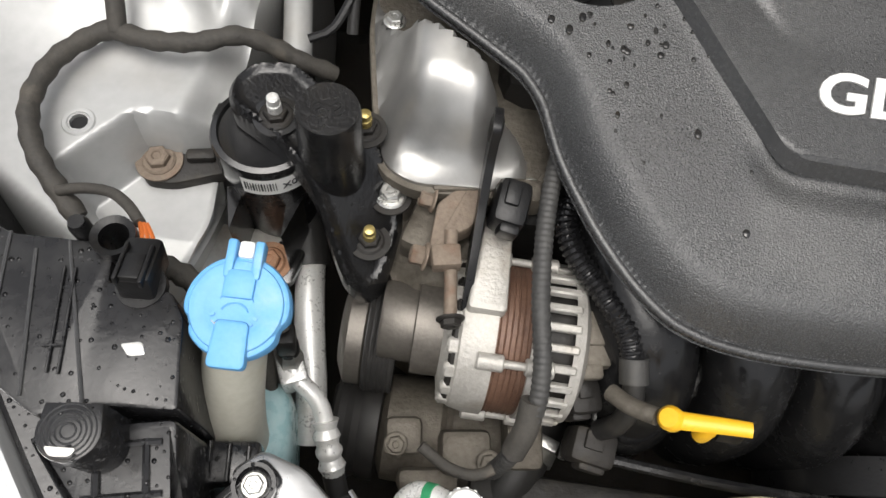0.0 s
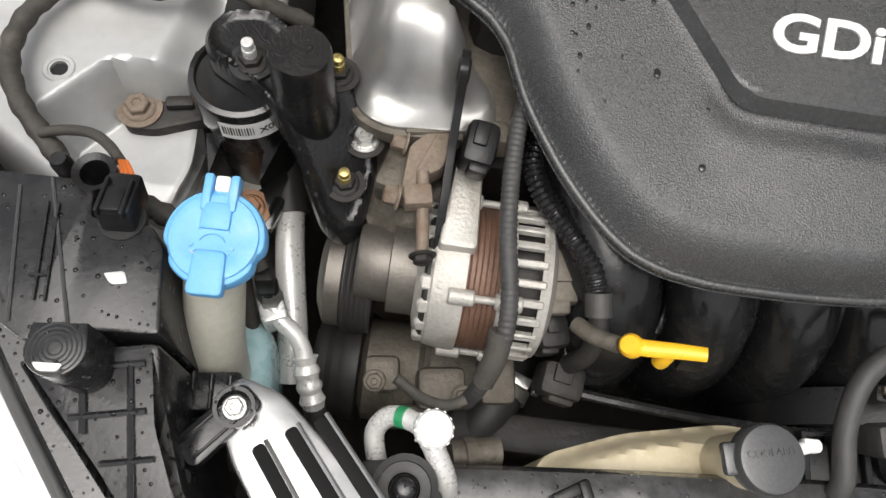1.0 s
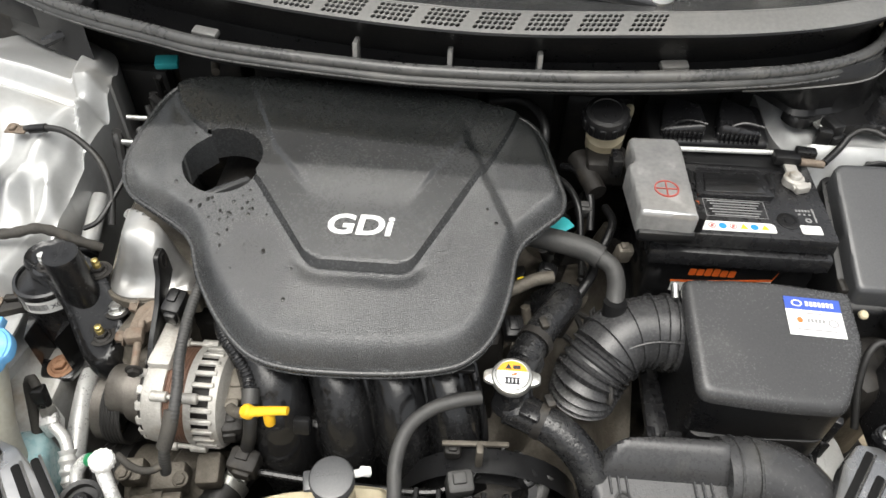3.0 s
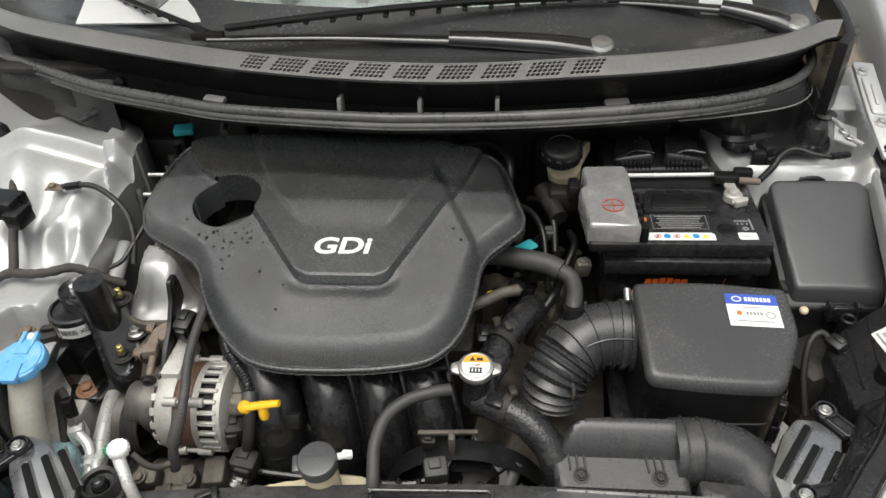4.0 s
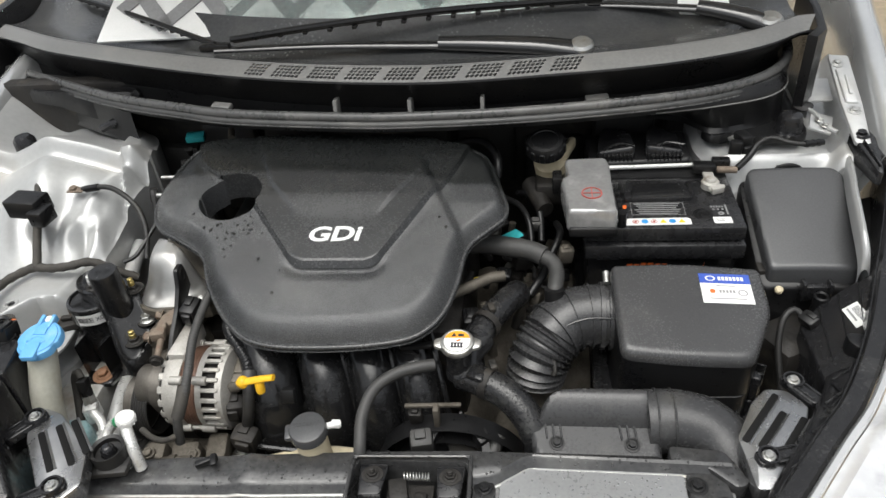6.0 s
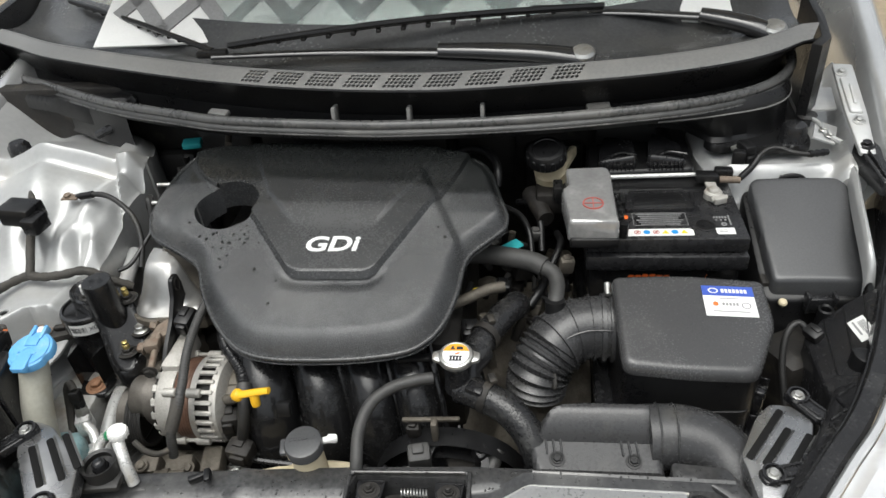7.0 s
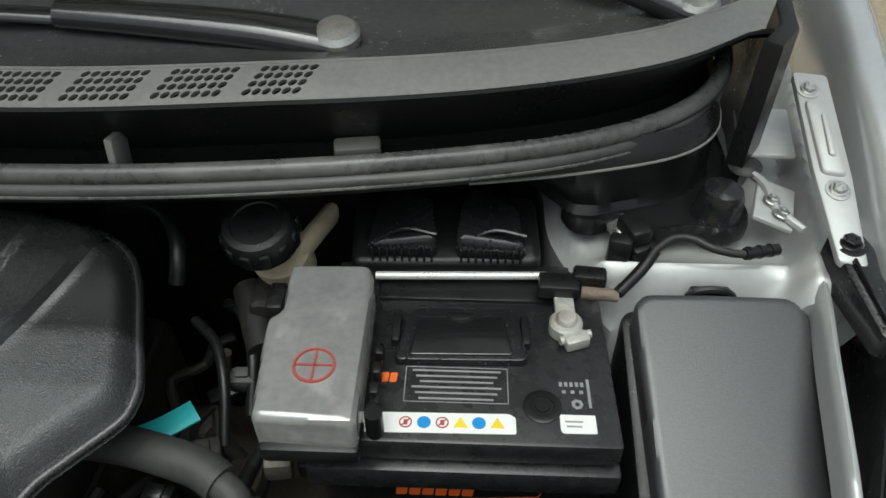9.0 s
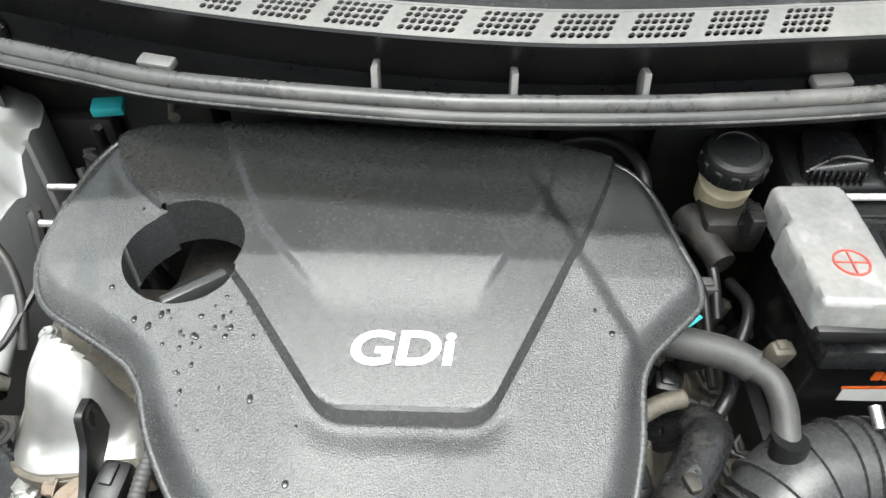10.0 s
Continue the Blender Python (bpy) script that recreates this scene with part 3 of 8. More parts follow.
part("lower_ledge", b, SILVER_DIM, apron)

# cross tube beside the mount
b = bm_new()
rod(b, (-0.461, 0.318, 0.745), (-0.477, 0.405, 0.757), 0.0122)
t = tagged(part("steel_tube", b, SILVER), "silver painted round tube beside the engine mount", "tube")
b = bm_new()
rod(b, (-0.458, 0.302, 0.743), (-0.4615, 0.321, 0.7455), 0.0145, bev=0.002)
part("collar", b, PLASTIC, t, "black rubber collar")


def tower_right(x, y, d):
    rail = np.abs((x - (0.645 + (y - 0.245) * 0.235)))
    z = 0.845 + 0.012 * sstep(0.5, 0.6, y)
    z += 0.024 * sstep(0.030, 0.008, rail)
    z -= 0.03 * sstep(0.50, 0.46, y) * sstep(0.02, 0.05, rail)
    z -= 0.05 * sstep(0.45, 0.20, y)
    z += 0.012 * np.exp(-((y - 0.497) / 0.012) ** 2) * sstep(0.71, 0.68, x)
    return z - 0.016 * sstep(0.015, 0.0, d)


apron_r = thing("inner_fender", "silver painted inner fender rail beside the fuse box", "inner fender", (0.66, 0.5, 0.5), group="inner fenders", kind="structure")
b = sheet(fillet([(0.478, 0.70), (0.478, 0.555), (0.500, 0.50), (0.535, 0.462), (0.672, 0.462), (0.720, 0.455), (0.765, 0.66), (0.80, 0.85), (0.66, 0.85)], 0.02), tower_right, 0.006, skirt=0.30)
part("panel", b, SILVER, apron_r)
b = bm_new()
rows = []
for q in spline([(0.700, 0.51, 0.868), (0.692, 0.455, 0.866), (0.681, 0.40, 0.860), (0.671, 0.345, 0.853), (0.666, 0.305, 0.842), (0.666, 0.285, 0.826), (0.666, 0.275, 0.80)], 0.008):
    rows.append([b.verts.new((q.x + u, q.y, q.z + w)) for u, w in ((-0.0065, -0.03), (-0.0062, -0.010), (-0.005, -0.003), (-0.002, 0.0), (0.0015, -0.0012), (0.005, -0.008), (0.010, -0.03), (0.015, -0.09))])
for a, c in zip(rows, rows[1:]):
    for i in range(7):
        b.faces.new((a[i], a[i + 1], c[i + 1], c[i]))
part("rail_flange", b, SILVER, apron_r, sharp=60)
b = bm_new()
lathe(b, [(0, 0.0016), (0.0045, 0.0016), (0.0055, 0.0026), (0.0068, 0.0022), (0.0075, 0)], axis_m((0.6735, 0.296, 0.8170), (1.6, -0.25, 1)) @ Matrix.Diagonal((1.25, 1.25, 1, 1)), 20)
part("grommet", b, PLASTIC, apron_r, "black plug in the rail")
b = bm_new()
box(b, (0.688, 0.648, 0.893), (0.05, 0.085, 0.006), (0, -8, -12), 0.003)
box(b, (0.672, 0.55, 0.882), (0.035, 0.06, 0.005), (0, 12, -20), 0.002)
tube(b, [(0.655, 0.60, 0.888), (0.668, 0.57, 0.889), (0.67, 0.54, 0.886), (0.686, 0.515, 0.883)], 0.004, 8)
part("seam_brackets", b, SILVER, apron_r)
for p in ((0.668, 0.548, 0.888), (0.672, 0.532, 0.886)):
    hexbolt(apron_r, p, (0.2, 0, 1), 0.0055, STEEL)
hexbolt(apron_r, (0.543, 0.532, 0.868), (0, 0, 1), 0.0085, STEEL, washer=STEEL)
b = bm_new()
lathe(b, [(0, 0), (0.014, 0), (0.015, 0.002), (0.011, 0.0025), (0.009, 0.004), (0, 0.004)], axis_m((0.657, 0.594, 0.890), (-0.1, -0.1, 1)), 24)
part("grommet", b, RUBBER, apron_r, "black rubber grommet")

# added black block, so that the gap beside the rail reads dark
liner = thing("gap_filler", "added black filler that darkens the gap below the inner fender rail", "liner", (0.71, 0.37, 0.6))
b = bm_new()
prism(b, fillet([(0.677, 0.272), (0.704, 0.47), (0.775, 0.49), (0.742, 0.385), (0.700, 0.280)], 0.008), 0.60, lambda x, y: 0.735 + 0.25 * (y - 0.28), 0.004)
part("panel", b, PLASTIC, liner)

# fender and its mounting strip
def fender(side, path, label):
    f = thing("fender", label, "fender", (side * 0.8, 0.6, 0.5), group="front fenders", kind="structure")
    sec = [(-0.046, -0.16), (-0.042, -0.07), (-0.030, -0.045), (-0.024, -0.014), (-0.016, -0.004), (-0.006, 0.0), (0.006, -0.002), (0.018, -0.010), (0.030, -0.035), (0.036, -0.10), (0.04, -0.24), (0.04, -0.6)]
    bb = bm_new()
    rows = []
    for p in spline(path, 0.02):
        rows.append([bb.verts.new((p.x + side * u, p.y, p.z + w)) for u, w in sec])
    for a, c in zip(rows, rows[1:]):
        for i in range(len(sec) - 1):
            bb.faces.new((a[i], a[i + 1], c[i + 1], c[i]))
    part("panel", bb, SILVER_OUT, f, sharp=50)
    return f


fr = fender(1, [(0.752, 0.44, 0.893), (0.762, 0.53, 0.922), (0.782, 0.66, 0.952), (0.81, 0.80, 0.968), (0.845, 1.0, 0.985), (0.87, 1.4, 1.0)], "glossy silver front fender edge of the parked car")
fl = fender(-1, [(-0.80, 0.40, 0.90), (-0.82, 0.55, 0.93), (-0.84, 0.70, 0.955), (-0.86, 1.0, 0.985), (-0.88, 1.4, 1.0)], "glossy silver front fender on the pulley side")
strip = thing("fender_strip", "bright silver fender mounting strip with two bolts", "bracket", (0.72, 0.58, 0.93))
sz = lambda x, y: 0.917 + 0.30 * (y - 0.531)
b = bm_new()
prism(b, fillet([(0.703, 0.472), (0.725, 0.466), (0.735, 0.55), (0.742, 0.664), (0.711, 0.668), (0.704, 0.56)], 0.005), lambda x, y: sz(x, y) - 0.006, sz, 0.002)
prism(b, fillet([(0.709, 0.553), (0.730, 0.550), (0.736, 0.628), (0.713, 0.632)], 0.006), sz, lambda x, y: sz(x, y) + 0.004, 0.003)
part("strip_plate", b, SILVER, strip)
b = bm_new()
prism(b, fillet([(0.718, 0.568), (0.724, 0.567), (0.728, 0.612), (0.722, 0.613)], 0.003), lambda x, y: sz(x, y) + 0.0035, lambda x, y: sz(x, y) + 0.0065, 0.0015)
part("emboss", b, SILVER, strip)
for p in ((0.720, 0.645), (0.719, 0.537)):
    hexbolt(strip, (*p, sz(*p) + 0.001), (0, -0.29, 1), 0.0055, STEEL, washer=STEEL)
clip = thing("hinge_stop", "black plastic hinge stop bolted on the fender strip", "stop", (0.722, 0.46, 0.89))
b = bm_new()
prism(b, fillet([(0.704, 0.500), (0.730, 0.502), (0.737, 0.484), (0.731, 0.440), (0.722, 0.398), (0.714, 0.402), (0.708, 0.450)], 0.005), 0.862, lambda x, y: 0.893 + 0.16 * (y - 0.46), 0.003)
prism(b, fillet([(0.731, 0.470), (0.748, 0.462), (0.744, 0.440), (0.732, 0.444)], 0.004), 0.866, 0.886, 0.002)
box(b, (0.7175, 0.440, 0.892), (0.003, 0.060, 0.006), (9, 0, 6), 0.001, 1)
part("body", b, PLASTIC_WET, clip)
hexbolt(clip, (0.717, 0.486, 0.899), (0, -0.1, 1), 0.007, PLASTIC, washer=PLASTIC)


shift(strip, -0.008, -0.003, -0.008)
shift(clip, -0.008, 0.0, -0.004)


# ---- head lamps ----
def lamp(side, rim, box_line, low_line, z_box, z_low, label):
    o = thing("headlamp", label, "headlamp", (rim[2][0], rim[2][1], rim[2][2] - 0.3), group="headlamps")
    path = spline(rim, 0.012)
    nrm = []
    for i in range(len(path)):
        d = path[min(i + 1, len(path) - 1)] - path[max(i - 1, 0)]
        v = Vector((d.y, -d.x, 0)).normalized()
        nrm.append(v if v.x * side > 0 else -v)

    def sweep(sec, closed=False, taper=0.0):
        bb = bm_new()
        rows = []
        for i, (p, v) in enumerate(zip(path, nrm)):
            k = 1.0 if not taper else min(1.0, 0.08 + (p - path[0]).length / taper)
            rows.append([bb.verts.new(p + v * (0.02 + (u - 0.02) * k if taper else u) + Vector((0, 0, w))) for u, w in sec])
        for a, c in zip(rows, rows[1:]):
            for i in range(len(sec) if closed else len(sec) - 1):
                bb.faces.new((a[i], a[(i + 1) % len(sec)], c[(i + 1) % len(sec)], c[i]))
        if closed:
            bb.faces.new(rows[0])
            bb.faces.new(rows[-1])
        return bb

    part("edge_strip", sweep([(-0.016, -0.03), (-0.016, -0.004), (-0.013, 0.0), (0.004, 0.001), (0.008, -0.003), (0.008, -0.03)], True), PLASTIC_WET, o, "wet black edge strip")
    part("rim", sweep([(0.009, -0.03), (0.009, 0.003), (0.012, 0.007), (0.017, 0.006), (0.019, -0.002), (0.019, -0.03)], True), SILVER_OUT, o, "bright silver rim")
    part("lens", sweep([(0.020, -0.004), (0.035, 0.003), (0.065, -0.004), (0.095, -0.035), (0.115, -0.10), (0.12, -0.25)], taper=0.14), LAMP_FACE, o, "opaque lens face painted white for its glare, with grey reflections")
    part("backing", sweep([(-0.021, -0.10), (-0.020, -0.03), (-0.018, -0.012), (0.0, -0.012)]), PLASTIC_WET, o)
    bb = bm_new()
    prism(bb, box_line, 0.64, z_box, 0.002)
    part("housing", bb, PLASTIC_WET, o, "wet black lamp housing")
    bb = bm_new()
    prism(bb, low_line, 0.64, z_low, 0.004)
    gc = part("grid_cover", bb, PLASTIC_WET, o, "black cover with a grid of ribs")
    # the ribs of the grid, clipped to the cover
    xs, ys = [p[0] for p in low_line], [p[1] for p in low_line]
    cx, cy = sum(xs) / len(xs), sum(ys) / len(ys)
    for ang in (30, 94) if side > 0 else (12, 102):
        u = Vector((math.cos(radians(ang)), math.sin(radians(ang))))
        w = Vector((-u.y, u.x))
        for k in range(-7, 8):
            run = []
            for s in np.arange(-0.2, 0.2, 0.004):
                q = Vector((cx, cy)) + w * (k * 0.025) + u * s
                if sdist([q.x], [q.y], low_line)[0][0] > 0.006:
                    run.append(Vector((q.x, q.y, z_low(q.x, q.y) + 0.0005)))
            if len(run) > 4:
                bb = bm_new()
                tube(bb, [q + Vector((0, 0, 0.0008)) for q in run[::3] + [run[-1]]], 0.0019, 6, 0.02)
                part("rib", bb, PLASTIC_WET, gc)
    return o


R_RIM = [(0.772, 0.49, 0.885), (0.742, 0.39, 0.848), (0.692, 0.265, 0.823), (0.637, 0.140, 0.806), (0.583, 0.048, 0.797), (0.535, -0.010, 0.790), (0.466, -0.096, 0.782)]
def r_house(x, y):
    return 0.779 + 0.70 * (x - 0.641)


def r_grid(x, y):
    return 0.779 - 0.55 * (0.529 + 0.736 * y - x)


lr = lamp(1, R_RIM, fillet([(0.580, 0.232), (0.606, 0.250), (0.640, 0.262), (0.672, 0.266), (0.652, 0.195), (0.632, 0.148), (0.612, 0.122), (0.580, 0.116)], 0.007),
          fillet([(0.578, 0.120), (0.612, 0.124), (0.585, 0.066), (0.542, 0.008), (0.497, -0.046), (0.466, -0.086), (0.452, -0.075), (0.480, -0.035), (0.520, 0.020), (0.555, 0.075)], 0.006), r_house, r_grid, "clear headlamp with a wet black housing, on the battery side")
b = bm_new()
for i in range(3):
    p, q = Vector((0.606 + i * 0.024, 0.248 + i * 0.006)), Vector((0.596 + i * 0.020, 0.150 + i * 0.012))
    tube(b, [(p.x, p.y, r_house(*p) + 0.0008), (q.x, q.y, r_house(*q) + 0.0008)], 0.0012, 6, smooth=False)
part("seam", b, PLASTIC, lr)
b = bm_new()
prism(b, fillet([(0.610, 0.170), (0.640, 0.168), (0.638, 0.150), (0.628, 0.140), (0.616, 0.143), (0.609, 0.154)], 0.006), 0.74, 0.781, 0.002)
part("post", b, PLASTIC, lr)
b = bm_new()
lm = plane_m((0.637, 0.208, r_house(0.637, 0.208) + 0.0012), (0.12, -0.99, 0.08), (0.82, 0.10, 0.574))
box(b, (0, 0, 0), (0.040, 0.022, 0.0008), bev=0.0003, seg=1, m=lm)
lab = part("label_sticker", b, WHITE, lr, "white sticker with a bar code")
b = bm_new()
for i in range(9):
    box(b, (-0.012 + i * 0.0021, 0.004, 0.0007), (0.0008 + 0.0005 * (i % 2), 0.009, 0.0004), m=lm)
box(b, (0.011, 0.002, 0.0007), (0.010, 0.003, 0.0004), m=lm)
box(b, (-0.003, -0.005, 0.0007), (0.026, 0.0025, 0.0004), m=lm)
part("print", b, GREY_INK, lab)
L_RIM = [(-0.80, 0.42, 0.89), (-0.72, 0.26, 0.855), (-0.635, 0.125, 0.825), (-0.566, 0.034, 0.808), (-0.512, -0.035, 0.798), (-0.445, -0.115, 0.785), (-0.38, -0.18, 0.775)]
def l_house(x, y):
    return 0.842


def l_grid(x, y):
    return 0.836 + 0.22 * y


ll = lamp(-1, L_RIM, fillet([(-0.461, 0.066), (-0.471, 0.079), (-0.493, 0.081), (-0.506, 0.079), (-0.509, 0.098), (-0.524, 0.102), (-0.567, 0.100), (-0.60, 0.112), (-0.640, 0.150), (-0.600, 0.075), (-0.556, 0.022), (-0.520, 0.003), (-0.500, 0.012), (-0.450, 0.016)], 0.004),
          fillet([(-0.450, 0.013), (-0.474, 0.008), (-0.500, -0.002), (-0.524, -0.006), (-0.500, -0.032), (-0.470, -0.060), (-0.44, -0.095), (-0.385, -0.155), (-0.365, -0.13), (-0.425, -0.060), (-0.440, -0.030)], 0.005), l_house, l_grid, "clear headlamp with a wet black housing, on the pulley side")
for p, q in (((-0.534, 0.100), (-0.497, 0.010)), ((-0.567, 0.100), (-0.556, 0.040)), ((-0.550, 0.092), (-0.530, 0.012))):
    b = bm_new()
    tube(b, [(*p, 0.8425), (*q, 0.8425)], 0.0011, 6, smooth=False)
    part("seam", b, LID, ll, "pale mould seam")
b = bm_new()
POST = [(-0.500, 0.006), (-0.474, 0.009)] + [(-0.4855 + 0.0150 * math.cos(a), -0.0055 + 0.0140 * math.sin(a)) for a in np.linspace(0.15, -math.pi - 0.05, 16)]
prism(b, POST, 0.80, 0.877, 0.0012)
post = part("post", b, PLASTIC_WET, ll, "raised post with worn concentric rings")
for r_ in (0.0035, 0.0058, 0.0081, 0.0104, 0.0127):
    b = bm_new()
    lathe(b, [(r_ - 0.0007, 0.0), (r_, 0.0009), (r_ + 0.0007, 0.0)], Matrix.Translation((-0.4855, -0.0055, 0.8768)), 32)
    part("ring", b, LID, post)
b = bm_new()
prism(b, fillet([(-0.494, -0.0135), (-0.479, -0.0125), (-0.481, -0.0165), (-0.490, -0.0175)], 0.002), 0.877, 0.8778)
part("bright_spot", b, BRIGHT, post, "bright spot on the post")
b = bm_new()
prism(b, fillet([(-0.489, 0.046), (-0.478, 0.049), (-0.474, 0.042), (-0.483, 0.040)], 0.002), 0.842, 0.8434, 0.0005)
part("pale_spot", b, BRIGHT, ll, "pale spot on the housing")
b = bm_new()
for x in (-0.526, -0.520):
    box(b, (x, 0.055, 0.8432), (0.0016, 0.060, 0.0012), (0, 0, 10), 0.0004, 1)
box(b, (-0.523, 0.040, 0.8430), (0.0105, 0.0016, 0.0012), (0, 0, 10), 0.0004, 1)
part("moulded_ridge", b, PLASTIC_WET, ll)


# ---- cowl, windscreen, wipers, bonnet ----
SEAL_LINE = spline([(-0.90, 0.805, 0.935), (-0.80, 0.742, 0.945), (-0.655, 0.657, 0.950), (-0.531, 0.592, 0.953), (-0.40, 0.545, 0.954), (-0.289, 0.512, 0.954), (-0.088, 0.486, 0.954), (0.018, 0.481, 0.954), (0.183, 0.487, 0.954), (0.357, 0.509, 0.954), (0.49, 0.541, 0.953), (0.58, 0.588, 0.953), (0.63, 0.646, 0.957), (0.65, 0.72, 0.962)], 0.012)
SX, SY = np.array([p.x for p in SEAL_LINE]), np.array([p.y for p in SEAL_LINE])


def seal_y(x):
    return float(np.interp(x, SX, SY))


cowl = thing("cowl", "black plastic windscreen cowl with a deep water channel", "cowl", (0, 0.55, 0.9))
PX_, PY_ = (-0.90, -0.812, -0.669, -0.295, 0.016, 0.269, 0.434, 0.56, 0.645), (0.80, 0.752, 0.674, 0.540, 0.485, 0.500, 0.526, 0.570, 0.63)


BAND_LINE = spline([(x, y, 0) for x, y in zip(PX_, PY_)], 0.01)
BX_, BY_ = np.array([p.x for p in BAND_LINE]), np.array([p.y for p in BAND_LINE])


def panel_y(x):
    return float(np.interp(x, BX_, BY_))


b = bm_new()
rows = []
xs = np.arange(-0.90, 0.661, 0.02)
for x in xs:
    s, q = seal_y(x), panel_y(x)
    back = max(s, q) + 0.038
    sec = [(s - 0.004, 0.938), (s + 0.006, 0.922), (s + 0.018, 0.914), (back - 0.006, 0.918), (back, 0.945), (max(q + 0.014, s + 0.01), 0.984), (q + 0.003, 0.998), (q, 1.003), (q + 0.002, 1.0065)]
    rows.append([b.verts.new((x, y, z)) for y, z in sec])
for a, c in zip(rows, rows[1:]):
    for i in range(8):
        b.faces.new((a[i], a[i + 1], c[i + 1], c[i]))
part("channel", b, PLASTIC, cowl)


def band(x, v):
    """The faded upper band of the cowl: v runs from its front edge to its rear edge."""
    y = panel_y(x) + 0.001 + v * 0.036
    return Vector((x, y, 1.006 + 0.017 * v - 0.004 * v * v))


b = bm_new()
x = -0.90
rows = []
CW, ROWS_N = 0.0072, 4
groups = [(-0.283 + i * 0.0642, -0.283 + i * 0.0642 + 0.0500) for i in range(9)]
while x < 0.645:
    step = CW if -0.29 < x < 0.285 else 0.03
    hole = any(a <= x + 0.5 * step <= c for a, c in groups) and -0.29 < x < 0.285
    for k in range(-1, ROWS_N + 1):
        lo = 0.0 if k < 0 else 0.12 + k * 0.19
        hi = 0.12 if k < 0 else (1.0 if k == ROWS_N else 0.12 + (k + 1) * 0.19)
        inner = hole and 0 <= k < ROWS_N
        sk = 0.0
        P = [(x, lo), (x + step / 2, lo), (x + step, lo), (x + step, (lo + hi) / 2), (x + step, hi), (x + step / 2, hi), (x, hi), (x, (lo + hi) / 2)]
        outer = [b.verts.new(band(p[0] + 0.018 * p[1], p[1])) for p in P]
        if not inner:
            b.faces.new(outer)
            continue
        cx, cv = x + step / 2, (lo + hi) / 2
        ring = [b.verts.new(band(cx + 0.44 * step * math.cos(a) + 0.018 * (cv + 0.42 * (hi - lo) * math.sin(a)), cv + 0.42 * (hi - lo) * math.sin(a))) for a in (-2.356 + i * math.pi / 4 for i in range(8))]
        deep = [b.verts.new(v.co - Vector((0, -0.001, 0.003))) for v in ring]
        for i in range(8):
            j = (i + 1) % 8
            b.faces.new((outer[i], outer[j], ring[j], ring[i]))
            b.faces.new((ring[i], ring[j], deep[j], deep[i]))
    x += step
bmesh.ops.remove_doubles(b, verts=b.verts, dist=1e-5)
part("vent_band", b, PANEL_GREY, cowl, "faded grey band with nine groups of vent holes")


def glass_edge(x):
    return 0.685 + 0.42 * (x - 0.02) ** 2


def upper(x, v):
    p, yg = band(x, 1.0), glass_edge(x)
    y = p.y - 0.005 * (1 - v) + v * (yg - p.y)
    return Vector((x, y, p.z - 0.0015 * (1 - v) + 0.002 * v - 0.026 * math.sin(math.pi * v) + 0.020 * v * v))


b = bm_new()
rows = [[b.verts.new(upper(x, v)) for v in np.linspace(0, 1, 9)] for x in np.arange(-0.90, 0.661, 0.01)]
for a, c in zip(rows, rows[1:]):
    for i in range(8):
        b.faces.new((a[i], a[i + 1], c[i + 1], c[i]))
part("upper_panel", b, PANEL_DARK, cowl, "dark glossy panel below the windscreen")
b = bm_new()
tube(b, [upper(x, 0.02) + Vector((0, 0, 0.0015)) for x in np.arange(-0.88, 0.65, 0.06)], 0.0022, 8, 0.02)
part("ridge", b, PANEL_GREY, cowl)
for x in (-0.107, 0.017, 0.133):
    b = bm_new()
    y = seal_y(x)
    box(b, (x, y + 0.016, 0.948), (0.0065, 0.026, 0.050), (-10, 0, 0), 0.0015)
    part("web", b, PANEL_GREY, cowl)
for x in (-0.325, 0.314):
    b = bm_new()
    y = seal_y(x)
    box(b, (x, y + 0.030, 0.946), (0.038, 0.016, 0.010), (12, 0, -math.degrees(math.atan((seal_y(x + .01) - seal_y(x - .01)) / .02)) * -1), 0.003)
    part("clip", b, PANEL_GREY, cowl)
b = bm_new()
tube(b, [(x, seal_y(x) + 0.030, 0.926) for x in np.arange(-0.7, 0.6, 0.05)], 0.0012, 6, 0.03)
part("wire", b, PLASTIC, cowl)
b = bm_new()
rows = [[b.verts.new((x, seal_y(x) + u, z)) for u, z in ((-0.013, 0.938), (-0.006, 0.926), (0.06, 0.905), (0.14, 0.86))] for x in np.arange(-0.9, 0.64, 0.03)]
for a, c in zip(rows, rows[1:]):
    for i in range(3):
        b.faces.new((a[i], a[i + 1], c[i + 1], c[i]))
part("front_wall", b, PLASTIC, cowl)
# the left wall is an added black sheet where the cowl's end is dark
for line in ([(0.640, 0.600), (0.662, 0.630), (0.674, 0.700), (0.680, 0.80), (0.692, 0.80), (0.688, 0.70), (0.676, 0.622), (0.652, 0.588)],
             [(-0.905, 0.60), (-0.905, 1.10), (-0.93, 1.10), (-0.93, 0.60)]):
    b = bm_new()
    prism(b, line, 0.84, lambda x, y: 1.012 + 0.10 * max(0.0, y - 0.62), 0.003)
    part("end_wall", b, PLASTIC, cowl, "black moulded end wall of the cowl")


